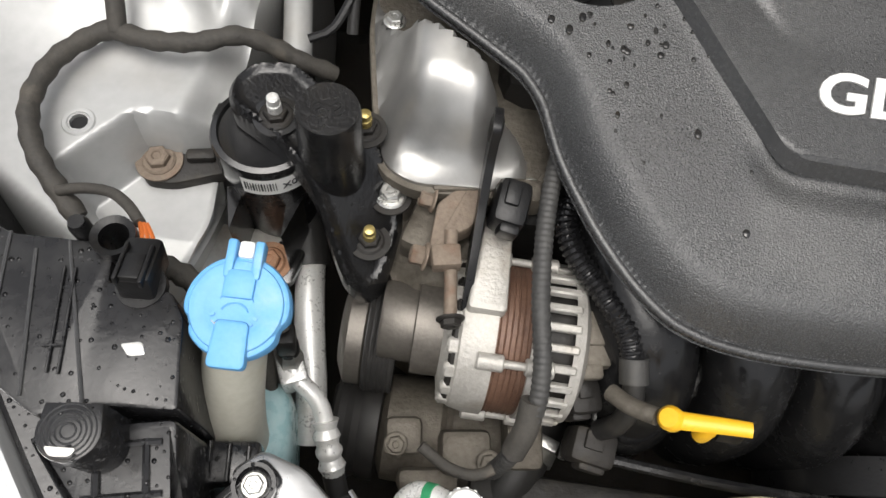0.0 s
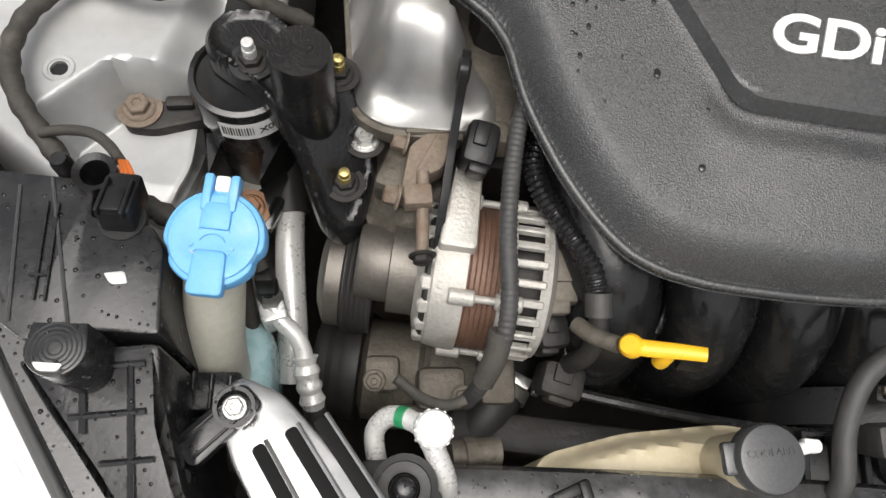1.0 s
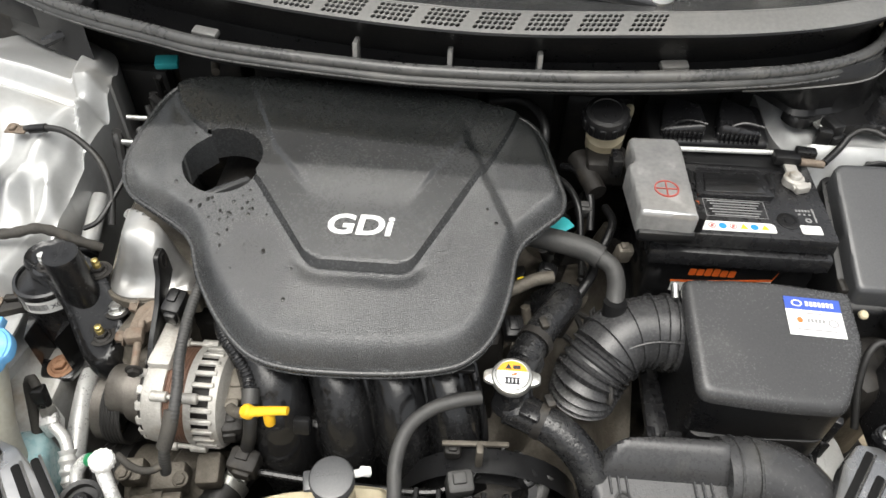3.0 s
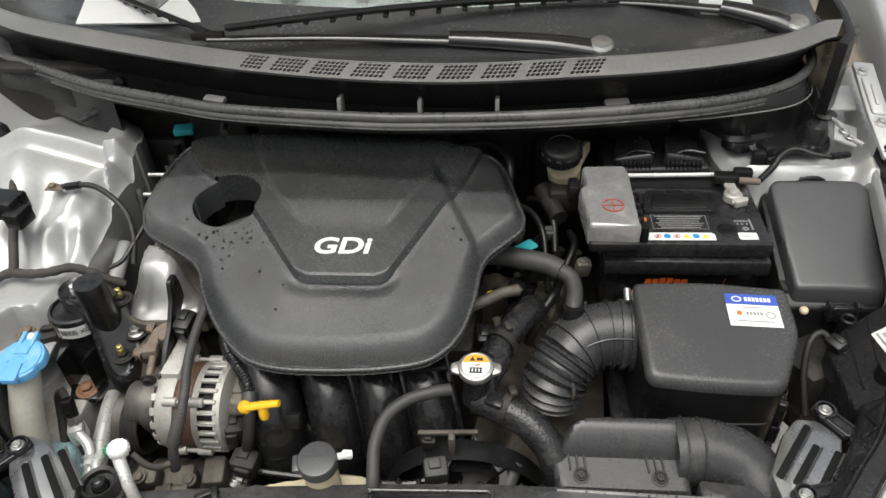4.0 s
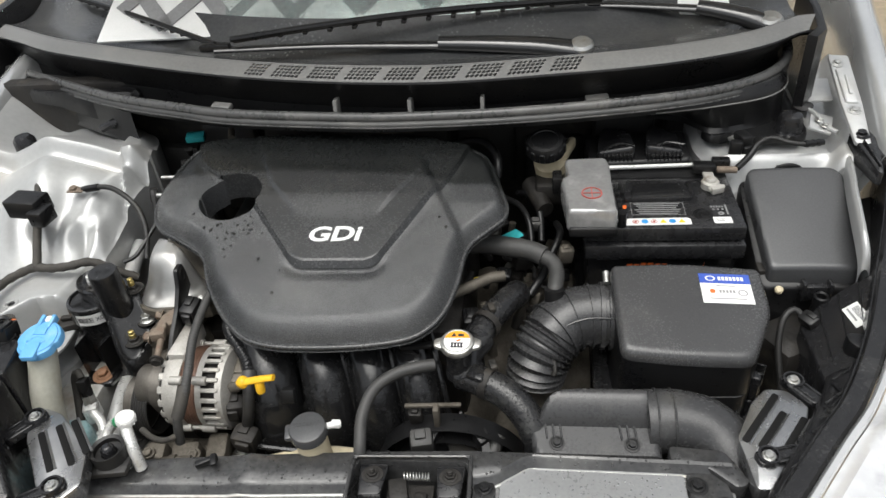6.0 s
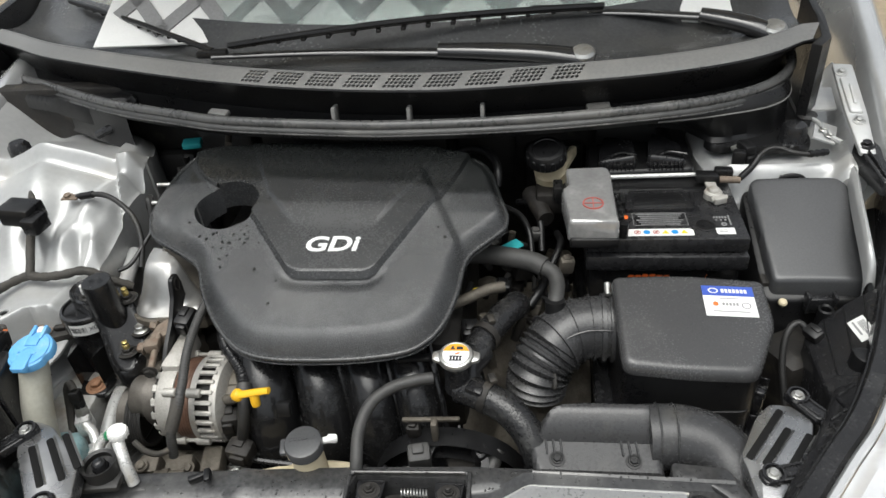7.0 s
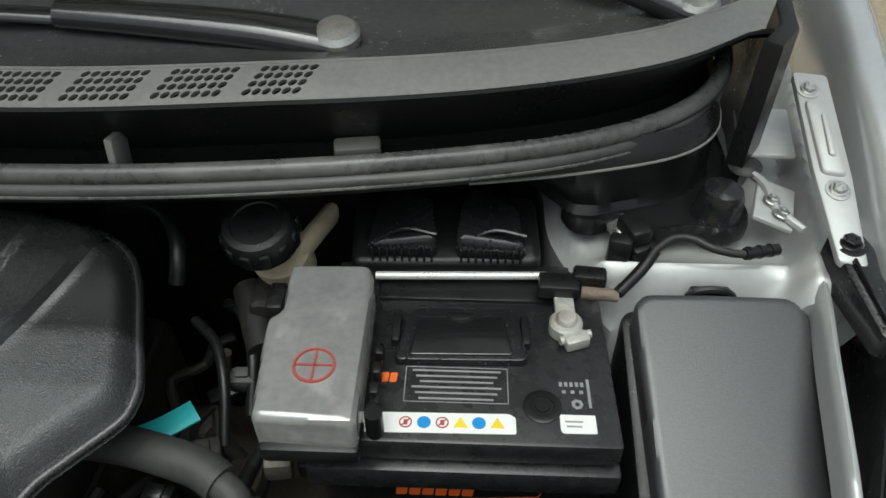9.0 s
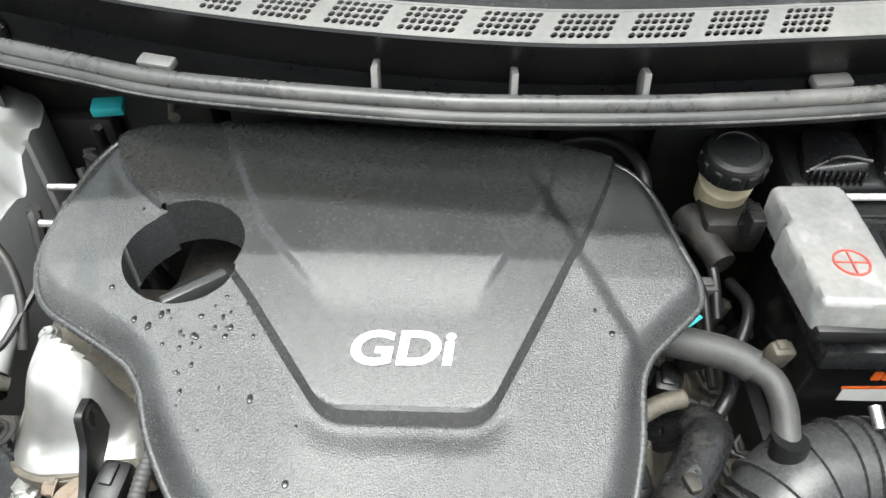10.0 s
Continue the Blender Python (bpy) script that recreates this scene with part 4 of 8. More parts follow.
def drop_panel(side, line, label):
    """The moulded end piece of the cowl that reaches down to the suspension tower."""
    o = thing("cowl_end_piece", label, "cover", (line[0][0], line[0][1], 0.85), group="cowl end pieces")
    bb = sheet(fillet(line, 0.02), lambda x, y, d: 0.868 + 0.070 * np.clip((y - (0.540 if side > 0 else 0.60)) / 0.045, 0, 1) + 0.004 * np.exp(-((d - 0.004) / 0.003) ** 2) - 0.006 * sstep(0.003, 0, d), 0.004, skirt=0.02)
    part("moulding", bb, PLASTIC, o)
    return o


dr = thing("cowl_end_piece", "glossy black moulded cowl end piece over the suspension tower", "cover", (0.55, 0.57, 0.85), group="cowl end pieces")
LIP = spline([(0.405, 0.510, 0.928), (0.431, 0.514, 0.928), (0.483, 0.524, 0.928), (0.537, 0.538, 0.928), (0.571, 0.550, 0.928), (0.595, 0.564, 0.928), (0.614, 0.582, 0.929), (0.627, 0.606, 0.930), (0.634, 0.645, 0.932), (0.638, 0.70, 0.935)], 0.006)
def cowl_skirt(o, lip, foot_x, foot_y, end, side):
    """A moulded wall that hangs from the lip line and curls round the end of the cowl."""
    bb = bm_new()
    rows = []
    for p in lip:
        foot = max(float(np.interp(p.x, foot_x, foot_y)), p.y + 0.004)
        w = float(sstep(end, end + 0.03, p.x * side))
        v = side * w
        rows.append([bb.verts.new(q) for q in ((p.x - 0.012 * v, p.y + 0.014 * (1 - w), p.z + 0.020), (p.x - 0.002 * v, p.y + 0.003 * (1 - w), p.z + 0.008), (p.x, p.y, p.z + 0.001), (p.x, p.y, p.z - 0.001), (p.x - 0.003 * v, p.y + 0.004 * (1 - w), p.z - 0.002), (p.x, p.y * 0.6 + foot * 0.4 + 0.002, p.z * 0.6 + 0.872 * 0.4), (p.x + 0.002 * side, foot + 0.001, 0.880), (p.x + 0.003 * v, foot - 0.005, 0.873))])
    for a, c in zip(rows, rows[1:]):
        for i in range(7):
            bb.faces.new((a[i], a[i + 1], c[i + 1], c[i]))
    part("skirt", bb, PLASTIC, o, sharp=50)
    bb = bm_new()
    tube(bb, lip[::2], 0.0014, 8, 0.02, smooth=False)
    part("lip", bb, PANEL_GREY, o, "pale edge of the skirt")


cowl_skirt(dr, LIP, [0.42, 0.459, 0.477, 0.496, 0.515, 0.57, 0.60, 0.627, 0.638], [0.606, 0.594, 0.570, 0.546, 0.545, 0.562, 0.578, 0.610, 0.705], 0.60, 1)
b = sheet(fillet([(0.486, 0.556), (0.496, 0.531), (0.515, 0.526), (0.536, 0.543), (0.552, 0.530), (0.566, 0.517), (0.600, 0.526), (0.626, 0.518), (0.646, 0.528), (0.654, 0.548), (0.654, 0.62), (0.66, 0.70), (0.62, 0.66), (0.59, 0.60), (0.53, 0.57)], 0.010), lambda x, y, d: 0.8725 + 0.003 * np.exp(-((d - 0.003) / 0.002) ** 2) - 0.004 * sstep(0.002, 0, d), 0.003, skirt=0.008)
part("flange", b, PLASTIC, dr)
b = bm_new()
lathe(b, [(0.023, 0.0), (0.0205, 0.004), (0.0195, 0.020), (0.0165, 0.028), (0.009, 0.0315), (0, 0.032)], Matrix.Translation((0.624, 0.548, 0.872)), 30)
part("knob", b, PLASTIC_WET, dr)
dl = drop_panel(-1, [(-0.88, 0.78), (-0.87, 0.72), (-0.80, 0.68), (-0.70, 0.645), (-0.62, 0.63), (-0.55, 0.63), (-0.52, 0.65), (-0.60, 0.69)], "black moulded cowl end piece on the pulley side")
b = bm_new()
lathe(b, [(0.020, -0.012), (0.019, 0.006), (0.013, 0.014), (0.005, 0.016), (0, 0.016)], Matrix.Translation((-0.715, 0.535, 0.895)), 26)
part("knob", b, PLASTIC_WET, dl)
b = bm_new()
tube(b, [(-0.60, 0.600, 0.885), (-0.575, 0.606, 0.895), (-0.555, 0.622, 0.90), (-0.56, 0.635, 0.90)], 0.008, 8)
part("loop", b, PLASTIC_WET, dl)

b = bm_new()
rows = []
for p in SEAL_LINE:
    if -0.86 < p.x < -0.515:
        rows.append([b.verts.new(q) for q in ((p.x, p.y - 0.002, 0.936), (p.x, p.y - 0.006, 0.915), (p.x, p.y - 0.008, 0.868), (p.x, p.y - 0.012, 0.862), (p.x, p.y + 0.004, 0.858), (p.x, p.y + 0.012, 0.80), (p.x, p.y + 0.004, 0.775))])
for a, c in zip(rows, rows[1:]):
    for i in range(6):
        b.faces.new((a[i], a[i + 1], c[i + 1], c[i]))
part("skirt", b, PLASTIC, dl, sharp=50)

seal = thing("bonnet_seal", "thick weathered rubber bonnet seal along the cowl edge", "rubber seal", (0, 0.45, 0.95))
b = bm_new()
tube(b, [p + Vector((0, -0.003, -0.003)) for p in SEAL_LINE], 0.0082, 14, 0.02, smooth=False)
part("bulb", b, SEAL, seal)
b = bm_new()
rows = [[b.verts.new(p + Vector((0, u, w))) for u, w in ((0.004, -0.006), (-0.008, -0.006), (-0.0125, -0.008), (-0.0155, -0.010), (-0.0165, -0.0145), (-0.0140, -0.018), (-0.002, -0.018))] for p in SEAL_LINE]
for a, c in zip(rows, rows[1:]):
    for i in range(6):
        b.faces.new((a[i], a[i + 1], c[i + 1], c[i]))
part("lip", b, SEAL_DARK, seal, "darker flat lip below the bulb", sharp=70)
b = bm_new()
tube(b, [p + Vector((0, -0.0168, -0.0150)) for p in SEAL_LINE], 0.0014, 8, 0.02, smooth=False)
part("rolled_edge", b, SEAL, seal)

# the windscreen rises from the cowl
ws = thing("windscreen", "windscreen reflecting the raised bonnet", "windscreen", (0, 0.75, 1.03), kind="structure")
b = bm_new()
rows = []
for x in np.arange(-0.80, 0.801, 0.1):
    y0 = glass_edge(x) - 0.012
    rows.append([b.verts.new((x * (1 - 0.12 * v), y0 + 0.78 * v, 1.026 + 0.40 * v + 0.06 * v * (1 - v) - 0.03 * (x / 0.7) ** 2 * v)) for v in np.linspace(0, 1, 7)])
for a, c in zip(rows, rows[1:]):
    for i in range(6):
        b.faces.new((a[i], a[i + 1], c[i + 1], c[i]))
bmesh.ops.solidify(b, geom=b.faces[:], thickness=0.005)
part("pane", b, WINDSCREEN, ws).visible_shadow = False
cab = thing("cabin", "dark dashboard and cabin behind the windscreen", "cabin", (0, 1.4, 0.9), kind="structure")
b = bm_new()
box(b, (0, 1.58, 0.93), (1.20, 1.10, 0.06), bev=0.03)
box(b, (0, 2.4, 1.1), (1.5, 0.6, 0.9), bev=0.05)
part("dashboard", b, CABIN, cab)
b = bm_new()
box(b, (0, 2.2, 1.52), (1.3, 1.5, 0.03), bev=0.01)
part("roof", b, SILVER_OUT, cab)


# white sheet and grey bands form the lattice pattern in the windscreen
shade = thing("sunshade", "white sheet with grey diagonal bands behind the windscreen", "sunshade", (0, 1.0, 1.06))
SH = plane_m((0, 0.715, 1.012), (1, 0, 0), (0, 0.89, 0.456))
b = bm_new()
FOIL = [(-0.62, 0.0), (0.55, 0.0), (0.50, 0.7), (-0.58, 0.7)]
prism(b, FOIL, -0.004, 0.0, m=SH)
part("foil", b, WHITE, shade)
for i in range(11):
    for s in (-1, 1):
        u = Vector((math.cos(radians(s * 52)), math.sin(radians(s * 52))))
        run = [q for q in (Vector((-0.62 + i * 0.13, 0.2)) + u * k for k in np.arange(-0.6, 0.7, 0.01)) if sdist([q.x], [q.y], FOIL)[0][0] > 0.025]
        if len(run) < 5:
            continue
        mid, ln_ = (run[0] + run[-1]) / 2, (run[-1] - run[0]).length
        b = bm_new()
        box(b, (mid.x, mid.y, 0.002), (ln_, 0.030, 0.003), (0, 0, s * 52), m=SH)
        part("band", b, GREY_INK, shade)


def wiper(pivot, bend, tip, blade0, blade1, label, sag):
    o = thing("wiper", label, "wiper", pivot, group="windscreen wipers")
    p, q, t = Vector(pivot), Vector(bend), Vector(tip)
    bb = bm_new()
    lathe(bb, [(0, -0.02), (0.020, -0.02), (0.020, 0.006), (0.018, 0.009), (0, 0.009)], axis_m(p, (0, -0.25, 1)), 24)
    part("pivot", bb, PLASTIC, o)
    bb = bm_new()
    lathe(bb, [(0.0200, 0.010), (0.0200, 0.017), (0.016, 0.0215), (0.006, 0.023), (0, 0.023)], axis_m(p, (0, -0.25, 1)), 24)
    part("pivot_cap", bb, STEEL, o, "worn grey cap")
    bb = bm_new()
    tube(bb, [p + Vector((0, 0, 0.002)), p.lerp(q, 0.3) + Vector((0, 0, 0.007)), p.lerp(q, 0.7) + Vector((0, 0, 0.006)), q + Vector((0, 0, 0.003))], lambda s: 0.0240 - 0.008 * s, 18, 0.01, flat=0.72)
    part("arm_root", bb, GLOSS, o, "glossy black arm")
    bb = bm_new()
    tube(bb, [q, q.lerp(t, 0.5) + Vector((0, 0.004, 0.002)), t], lambda s: 0.0115 - 0.003 * s, 12, 0.02, flat=0.55)
    part("arm", bb, GLOSS, o)
    bb = bm_new()
    b0, b1 = Vector(blade0), Vector(blade1)
    n = 7
    pts = [b0.lerp(b1, i / n) + Vector((0, 0, sag * math.sin(math.pi * i / n))) for i in range(n + 1)]
    tube(bb, pts, 0.0052, 8, 0.02)
    tube(bb, [v + Vector((0, 0.010, -0.008)) for v in pts], 0.003, 6, 0.02)
    part("blade", bb, PLASTIC, o, "black blade with a claw frame")
    for i in range(1, 15):
        bb = bm_new()
        c = b0.lerp(b1, i / 15)
        box(bb, (c.x, c.y + 0.006, c.z - 0.003), (0.008, 0.016, 0.006), bev=0.001, seg=1)
        part("claw", bb, PLASTIC, o)
    bb = bm_new()
    cm = t + Vector((0, 0.004, 0.004))
    box(bb, cm, (0.055, 0.016, 0.014), bev=0.004)
    part("joint", bb, PLASTIC, o)


wiper((0.292, 0.612, 0.992), (0.055, 0.622, 1.012), (-0.335, 0.605, 1.026), (-0.335, 0.612, 1.034), (-0.76, 0.905, 1.045), "black wiper parked low on the windscreen", 0.004)
wiper((0.600, 0.668, 1.000), (0.49, 0.705, 1.024), (0.235, 0.722, 1.036), (0.330, 0.700, 1.052), (-0.300, 0.600, 1.046), "black wiper with its blade lying over the other arm", 0.010)

bonnet = thing("bonnet", "raised silver bonnet with a stamped lattice inside", "bonnet", (0, 0.78, 1.10))
BO = plane_m((0, 0.83, 1.08), (1, 0, 0), (0, -0.38, 0.925))
b = bm_new()
prism(b, fillet([(-0.72, 0.0), (0.72, 0.0), (0.70, 0.68), (0.50, 0.92), (-0.50, 0.92), (-0.70, 0.68)], 0.08), -0.022, -0.012, 0.004, m=BO)
part("outer_skin", b, SILVER_OUT, bonnet)
b = bm_new()
for s in (-1, 1):
    for x0, x1 in ((0.0, 0.55), (-0.45, 0.15), (-0.15, 0.62)):
        a, c = Vector((s * x0, 0.06, 0)), Vector((s * x1, 0.82, 0))
        d = c - a
        box(b, (*((a + c) / 2).to_2d(), -0.002), (d.length, 0.07, 0.02), (0, 0, math.degrees(math.atan2(d.y, d.x))), 0.008, m=BO)
for y, w in ((0.05, 1.36), (0.85, 1.0)):
    box(b, (0, y, -0.0035), (w, 0.09, 0.018), bev=0.008, m=BO)
for s in (-1, 1):
    box(b, (s * 0.655, 0.36, -0.004), (0.09, 0.66, 0.017), (0, 0, s * 2), 0.008, m=BO)
part("inner_frame", b, SILVER_DIM, bonnet)


# ---- engine cover ----
RIM = fillet([(-0.392, 0.356), (-0.391, 0.392), (-0.384, 0.432), (-0.374, 0.474), (-0.352, 0.506), (-0.30, 0.518), (-0.125, 0.514), (0.010, 0.505), (0.096, 0.488), (0.132, 0.468), (0.148, 0.440), (0.162, 0.390), (0.174, 0.352), (0.170, 0.330), (0.122, 0.284), (0.113, 0.262), (0.109, 0.218), (0.092, 0.158), (0.060, 0.124), (0.005, 0.112), (-0.060, 0.107), (-0.130, 0.107), (-0.176, 0.117), (-0.220, 0.157), (-0.260, 0.216), (-0.276, 0.262), (-0.320, 0.288), (-0.374, 0.318)], 0.03, 4)
HC = (-0.254, 0.350)
HOLE = circle(*HC, 0.0505, 44, 0.0490)
V_LINE = [(-0.122, 0.216), (-0.008, 0.216), (0.066, 0.360), (0.108, 0.452), (0.125, 0.60), (-0.40, 0.60), (-0.33, 0.435), (-0.203, 0.325)]
V_LINE = fillet(V_LINE, [0.016, 0.016, 0.03, 0.03, 0.01, 0.01, 0.03, 0.03], 4)
V_IN = [(-0.121, 0.290), (-0.022, 0.290), (0.044, 0.412), (0.09, 0.60), (-0.30, 0.60), (-0.189, 0.370)]


def cover_rim(y):
    return 0.812 + 0.22 * (y - 0.145)


def cover_top(y):
    return 0.868 + 0.23 * (np.minimum(y, 0.34) - 0.218) + 0.08 * np.maximum(y - 0.34, 0)


def cover_z(x, y, d):
    lip, top = cover_rim(y), cover_top(y) - 0.010
    v = sdist(x, y, V_LINE)[0]
    w = sdist(x, y, V_IN)[0]
    top = top + 0.002 * sstep(-0.012, 0.0, v) + 0.004 * sstep(-0.006, 0.001, w) * sstep(0.285, 0.345, y)
    # a hollow under the foot of the V
    top = top - 0.0065 * sstep(-0.030, -0.003, v) * sstep(0.002, -0.004, v) * sstep(0.232, 0.214, y) * sstep(0.09, 0.055, np.abs(x + 0.065))
    # a lower shoulder on either side of the necks
    r = (x - 0.079) * 0.88 + (y - 0.319) * 0.40
    top = top - 0.008 * sstep(0.0, 0.016, r) * sstep(0.22, 0.27, y) * sstep(0.46, 0.38, y)
    top = top - 0.006 * sstep(-0.315, -0.350, x + (y - 0.34) * 0.25)
    wd = 0.027 - 0.009 * sstep(0.22, 0.30, y)
    s = np.clip((d - 0.001) / wd, 0, 1)
    k = 1 - (1 - s) ** 2.3
    return lip + (top - lip) * k


cover = thing("engine_cover", "grey-black grained plastic engine cover with a round filler opening", "engine cover", (-0.11, 0.34, 0.77))
b = sheet(RIM, cover_z, 0.0032, [HOLE], snap=V_LINE)
keep_in = b.faces.layers.int.new("panel")
vv = sdist([v.co.x for v in b.verts], [v.co.y for v in b.verts], V_LINE)[0]
b.verts.index_update()
for f in list(b.faces):
    s = [vv[v.index] for v in f.verts]
    on = [v for v in f.verts if abs(vv[v.index]) < 2e-5]
    if max(s) > 2e-5 and min(s) < -2e-5 and len(on) == 2:
        bmesh.utils.face_split(f, on[0], on[1])
panel_faces = [f for f in b.faces if min(vv[v.index] for v in f.verts) > -2e-5]
for f in panel_faces:
    f[keep_in] = 1
edge = [e for e in b.edges if len(e.link_faces) == 1]
hv = {v for e in edge for v in e.verts if abs(math.hypot((v.co.x - HC[0]) / 0.0505, (v.co.y - HC[1]) / 0.0490) - 1) < 0.03}
inner_e = [e for e in edge if e.verts[0] in hv]
outer_e = [e for e in edge if e.verts[0] not in hv]
r = bmesh.ops.extrude_edge_only(b, edges=inner_e)
for v in (g for g in r["geom"] if isinstance(g, bmesh.types.BMVert)):
    v.co.z -= 0.045
r = bmesh.ops.extrude_edge_only(b, edges=outer_e)
for v in (g for g in r["geom"] if isinstance(g, bmesh.types.BMVert)):
    v.co.z -= 0.006
    c = Vector((-0.11 - v.co.x, 0.34 - v.co.y, 0)).normalized()
    v.co -= c * 0.0025
b2 = b.copy()
k2 = b2.faces.layers.int["panel"]
bmesh.ops.delete(b2, geom=[f for f in b2.faces if not f[k2]], context="FACES")
keep_in = b.faces.layers.int["panel"]
bmesh.ops.delete(b, geom=[f for f in b.faces if f[keep_in]], context="FACES")
vl = list(b2.verts)
qx, qy = np.array([v.co.x for v in vl]), np.array([v.co.y for v in vl])
lift = 0.0075 * sstep(0.0, 0.012, sdist(qx, qy, RIM)[0])
on_line = {v for v, s in zip(vl, sdist(qx, qy, V_LINE)[0]) if abs(s) < 1e-4}
for v, s in zip(vl, lift):
    v.co.z += float(s)
edge = [e for e in b2.edges if len(e.link_faces) == 1 and e.verts[0] in on_line and e.verts[1] in on_line]
r = bmesh.ops.extrude_edge_only(b2, edges=edge)
for v in (g for g in r["geom"] if isinstance(g, bmesh.types.BMVert)):
    c = Vector((-0.075 - v.co.x, 0.36 - v.co.y, 0)).normalized()
    v.co -= c * 0.0055
    v.co.z -= 0.0092
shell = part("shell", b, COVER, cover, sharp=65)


def cover_normals(ob, lift_edge):
    """Gives the moulding the smooth normals of its own curve, and the walls of its openings their faces' normals."""
    me = ob.data
    x, y = np.array([v.co.x for v in me.vertices]), np.array([v.co.y for v in me.vertices])
    e = 0.0012

    def z(px, py):
        return cover_z(px, py, np.maximum(sdist(px, py, RIM)[0], 0.0015))

    gx, gy = (z(x + e, y) - z(x - e, y)) / (2 * e), (z(x, y + e) - z(x, y - e)) / (2 * e)
    smooth_n = [Vector((-a, -c, 1)).normalized() for a, c in zip(gx, gy)]
    on_hole = np.abs(sdist(x, y, HOLE)[0]) < 0.0004
    flat_face = [all(on_hole[i] for i in f.vertices) or f.normal.z < lift_edge for f in me.polygons]
    loops = []
    for f in me.polygons:
        for i in f.vertices:
            loops.append(f.normal.copy() if flat_face[f.index] else smooth_n[i])
    me.normals_split_custom_set(loops)


cover_normals(shell, -2.0)
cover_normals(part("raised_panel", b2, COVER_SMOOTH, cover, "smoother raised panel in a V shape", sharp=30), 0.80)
b = bm_new()
tube(b, [(q[0], q[1], cover_rim(q[1]) + 0.0005) for q in RIM[::2]] + [(RIM[0][0], RIM[0][1], cover_rim(RIM[0][1]) + 0.0005)], 0.0036, 10, 0.006)
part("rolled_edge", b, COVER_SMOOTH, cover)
gm = plane_m((-0.0705, 0.2600, float(cover_top(0.2600)) + 0.0004), (1, 0.02, 0), (0, 0.975, 0.22))
text("GDi", 0.0375, gm, WHITE_INK, cover, "lettering", 0.0008, "raised white letters GDi", 1.22, 0.0010, 0.12)
# rain drops left on the cover
rng = random.Random(5)
b = bm_new()
for i in range(90):
    if i < 46:
        x, y = -0.235 + rng.gauss(0, 0.05), 0.285 + rng.gauss(0, 0.022)
    else:
        x, y = rng.uniform(-0.38, 0.12), rng.uniform(0.16, 0.40)
    if sdist([x], [y], RIM)[0][0] < 0.02 or sdist([x], [y], HOLE)[0][0] > -0.004:
        continue
    s = rng.choice((0.0011, 0.0014, 0.0018, 0.0026))
    d0 = sdist([x], [y], RIM)[0]
    z = float(cover_z(np.array([x]), np.array([y]), d0)[0])
    lathe(b, [(s, -0.0004), (s * 0.9, s * 0.22), (s * 0.5, s * 0.42), (0, s * 0.48)], Matrix.Translation((x, y, z)) @ Matrix.Diagonal((1, rng.uniform(1, 1.7), 1, 1)), 9)
part("rain_drop", b, GLOSS, cover, "small rain drops")["kind"] = "stuff"
# filler cap seen through the opening
fc = thing("oil_filler_cap", "black oil filler cap with a raised grip inside the opening", "filler cap", (-0.254, 0.350, 0.80))
b = bm_new()
lathe(b, [(0, 0.80), (0.036, 0.80), (0.036, 0.822), (0.032, 0.826), (0, 0.826)], Matrix.Translation((-0.257, 0.350, 0)), 30)
part("cap", b, PLASTIC, fc)
b = bm_new()
box(b, (-0.257, 0.350, 0.836), (0.060, 0.011, 0.022), (0, 0, 38), 0.003)
part("grip", b, LID, fc)


# ---- front: radiator support, latch, radiator ----
sup = thing("radiator_support", "satin black radiator support bar with worn patches", "support bar", (0.05, -0.06, 0.70))


def sup_rear(x):
    return float(np.interp(x, [-0.36, -0.30, -0.14, 0.0, 0.13, 0.215, 0.36, 0.45], [-0.033, -0.022, -0.008, 0.002, 0.008, 0.008, 0.004, 0.002]))


def sup_front(x):
    return float(np.interp(x, [-0.36, -0.14, 0.0, 0.10, 0.168, 0.205, 0.38, 0.45], [-0.068, -0.058, -0.050, -0.042, -0.032, -0.006, -0.008, -0.010]))


b = bm_new()
rows = []
for x in np.arange(-0.36, 0.446, 0.01):
    yr, yf = sup_rear(x), sup_front(x)
    hump = 0.004 * math.exp(-((x + 0.138) / 0.007) ** 2)
    sec = [(yr, 0.62), (yr, 0.724), (yr - 0.004, 0.733), (yr - 0.010, 0.735), (yf + 0.006, 0.736), (yf, 0.732), (yf - 0.006, 0.722), (yf - 0.012, 0.719), (-0.16, 0.712), (-0.19, 0.69), (-0.195, 0.45)]
    well = -0.05 if -0.005 < x < 0.133 else 0.0
    if well:
        sec = [(yr, 0.62), (yr, 0.724), (yr - 0.004, 0.733), (-0.010, 0.735), (-0.0145, 0.7352), (-0.016, 0.732), (-0.017, 0.69), (-0.018, 0.685), (-0.16, 0.675), (-0.19, 0.67), (-0.195, 0.45)]
    rows.append([b.verts.new((x, y, z + (hump if 1 < i < 9 else 0))) for i, (y, z) in enumerate(sec)])
for a, c in zip(rows, rows[1:]):
    for i in range(10):
        b.faces.new((a[i], a[i + 1], c[i + 1], c[i]))
part("bar", b, SUPPORT, sup)
b = bm_new()
box(b, (0.05, -0.19, 0.55), (1.35, 0.03, 0.32), bev=0.01)
part("front_panel", b, PLASTIC, sup)
b = bm_new()
prism(b, fillet([(0.172, -0.030), (0.206, -0.010), (0.386, -0.008), (0.386, -0.14), (0.168, -0.14)], 0.006), 0.715, 0.7245, 0.002)
part("cover_plate", b, PLATE, sup, "grey plate dotted with rain")
b = bm_new()
prism(b, fillet([(0.388, -0.010), (0.430, -0.012), (0.445, -0.09), (0.388, -0.12)], 0.006), 0.71, 0.7265, 0.002)
part("side_plate", b, SUPPORT, sup)
b = bm_new()
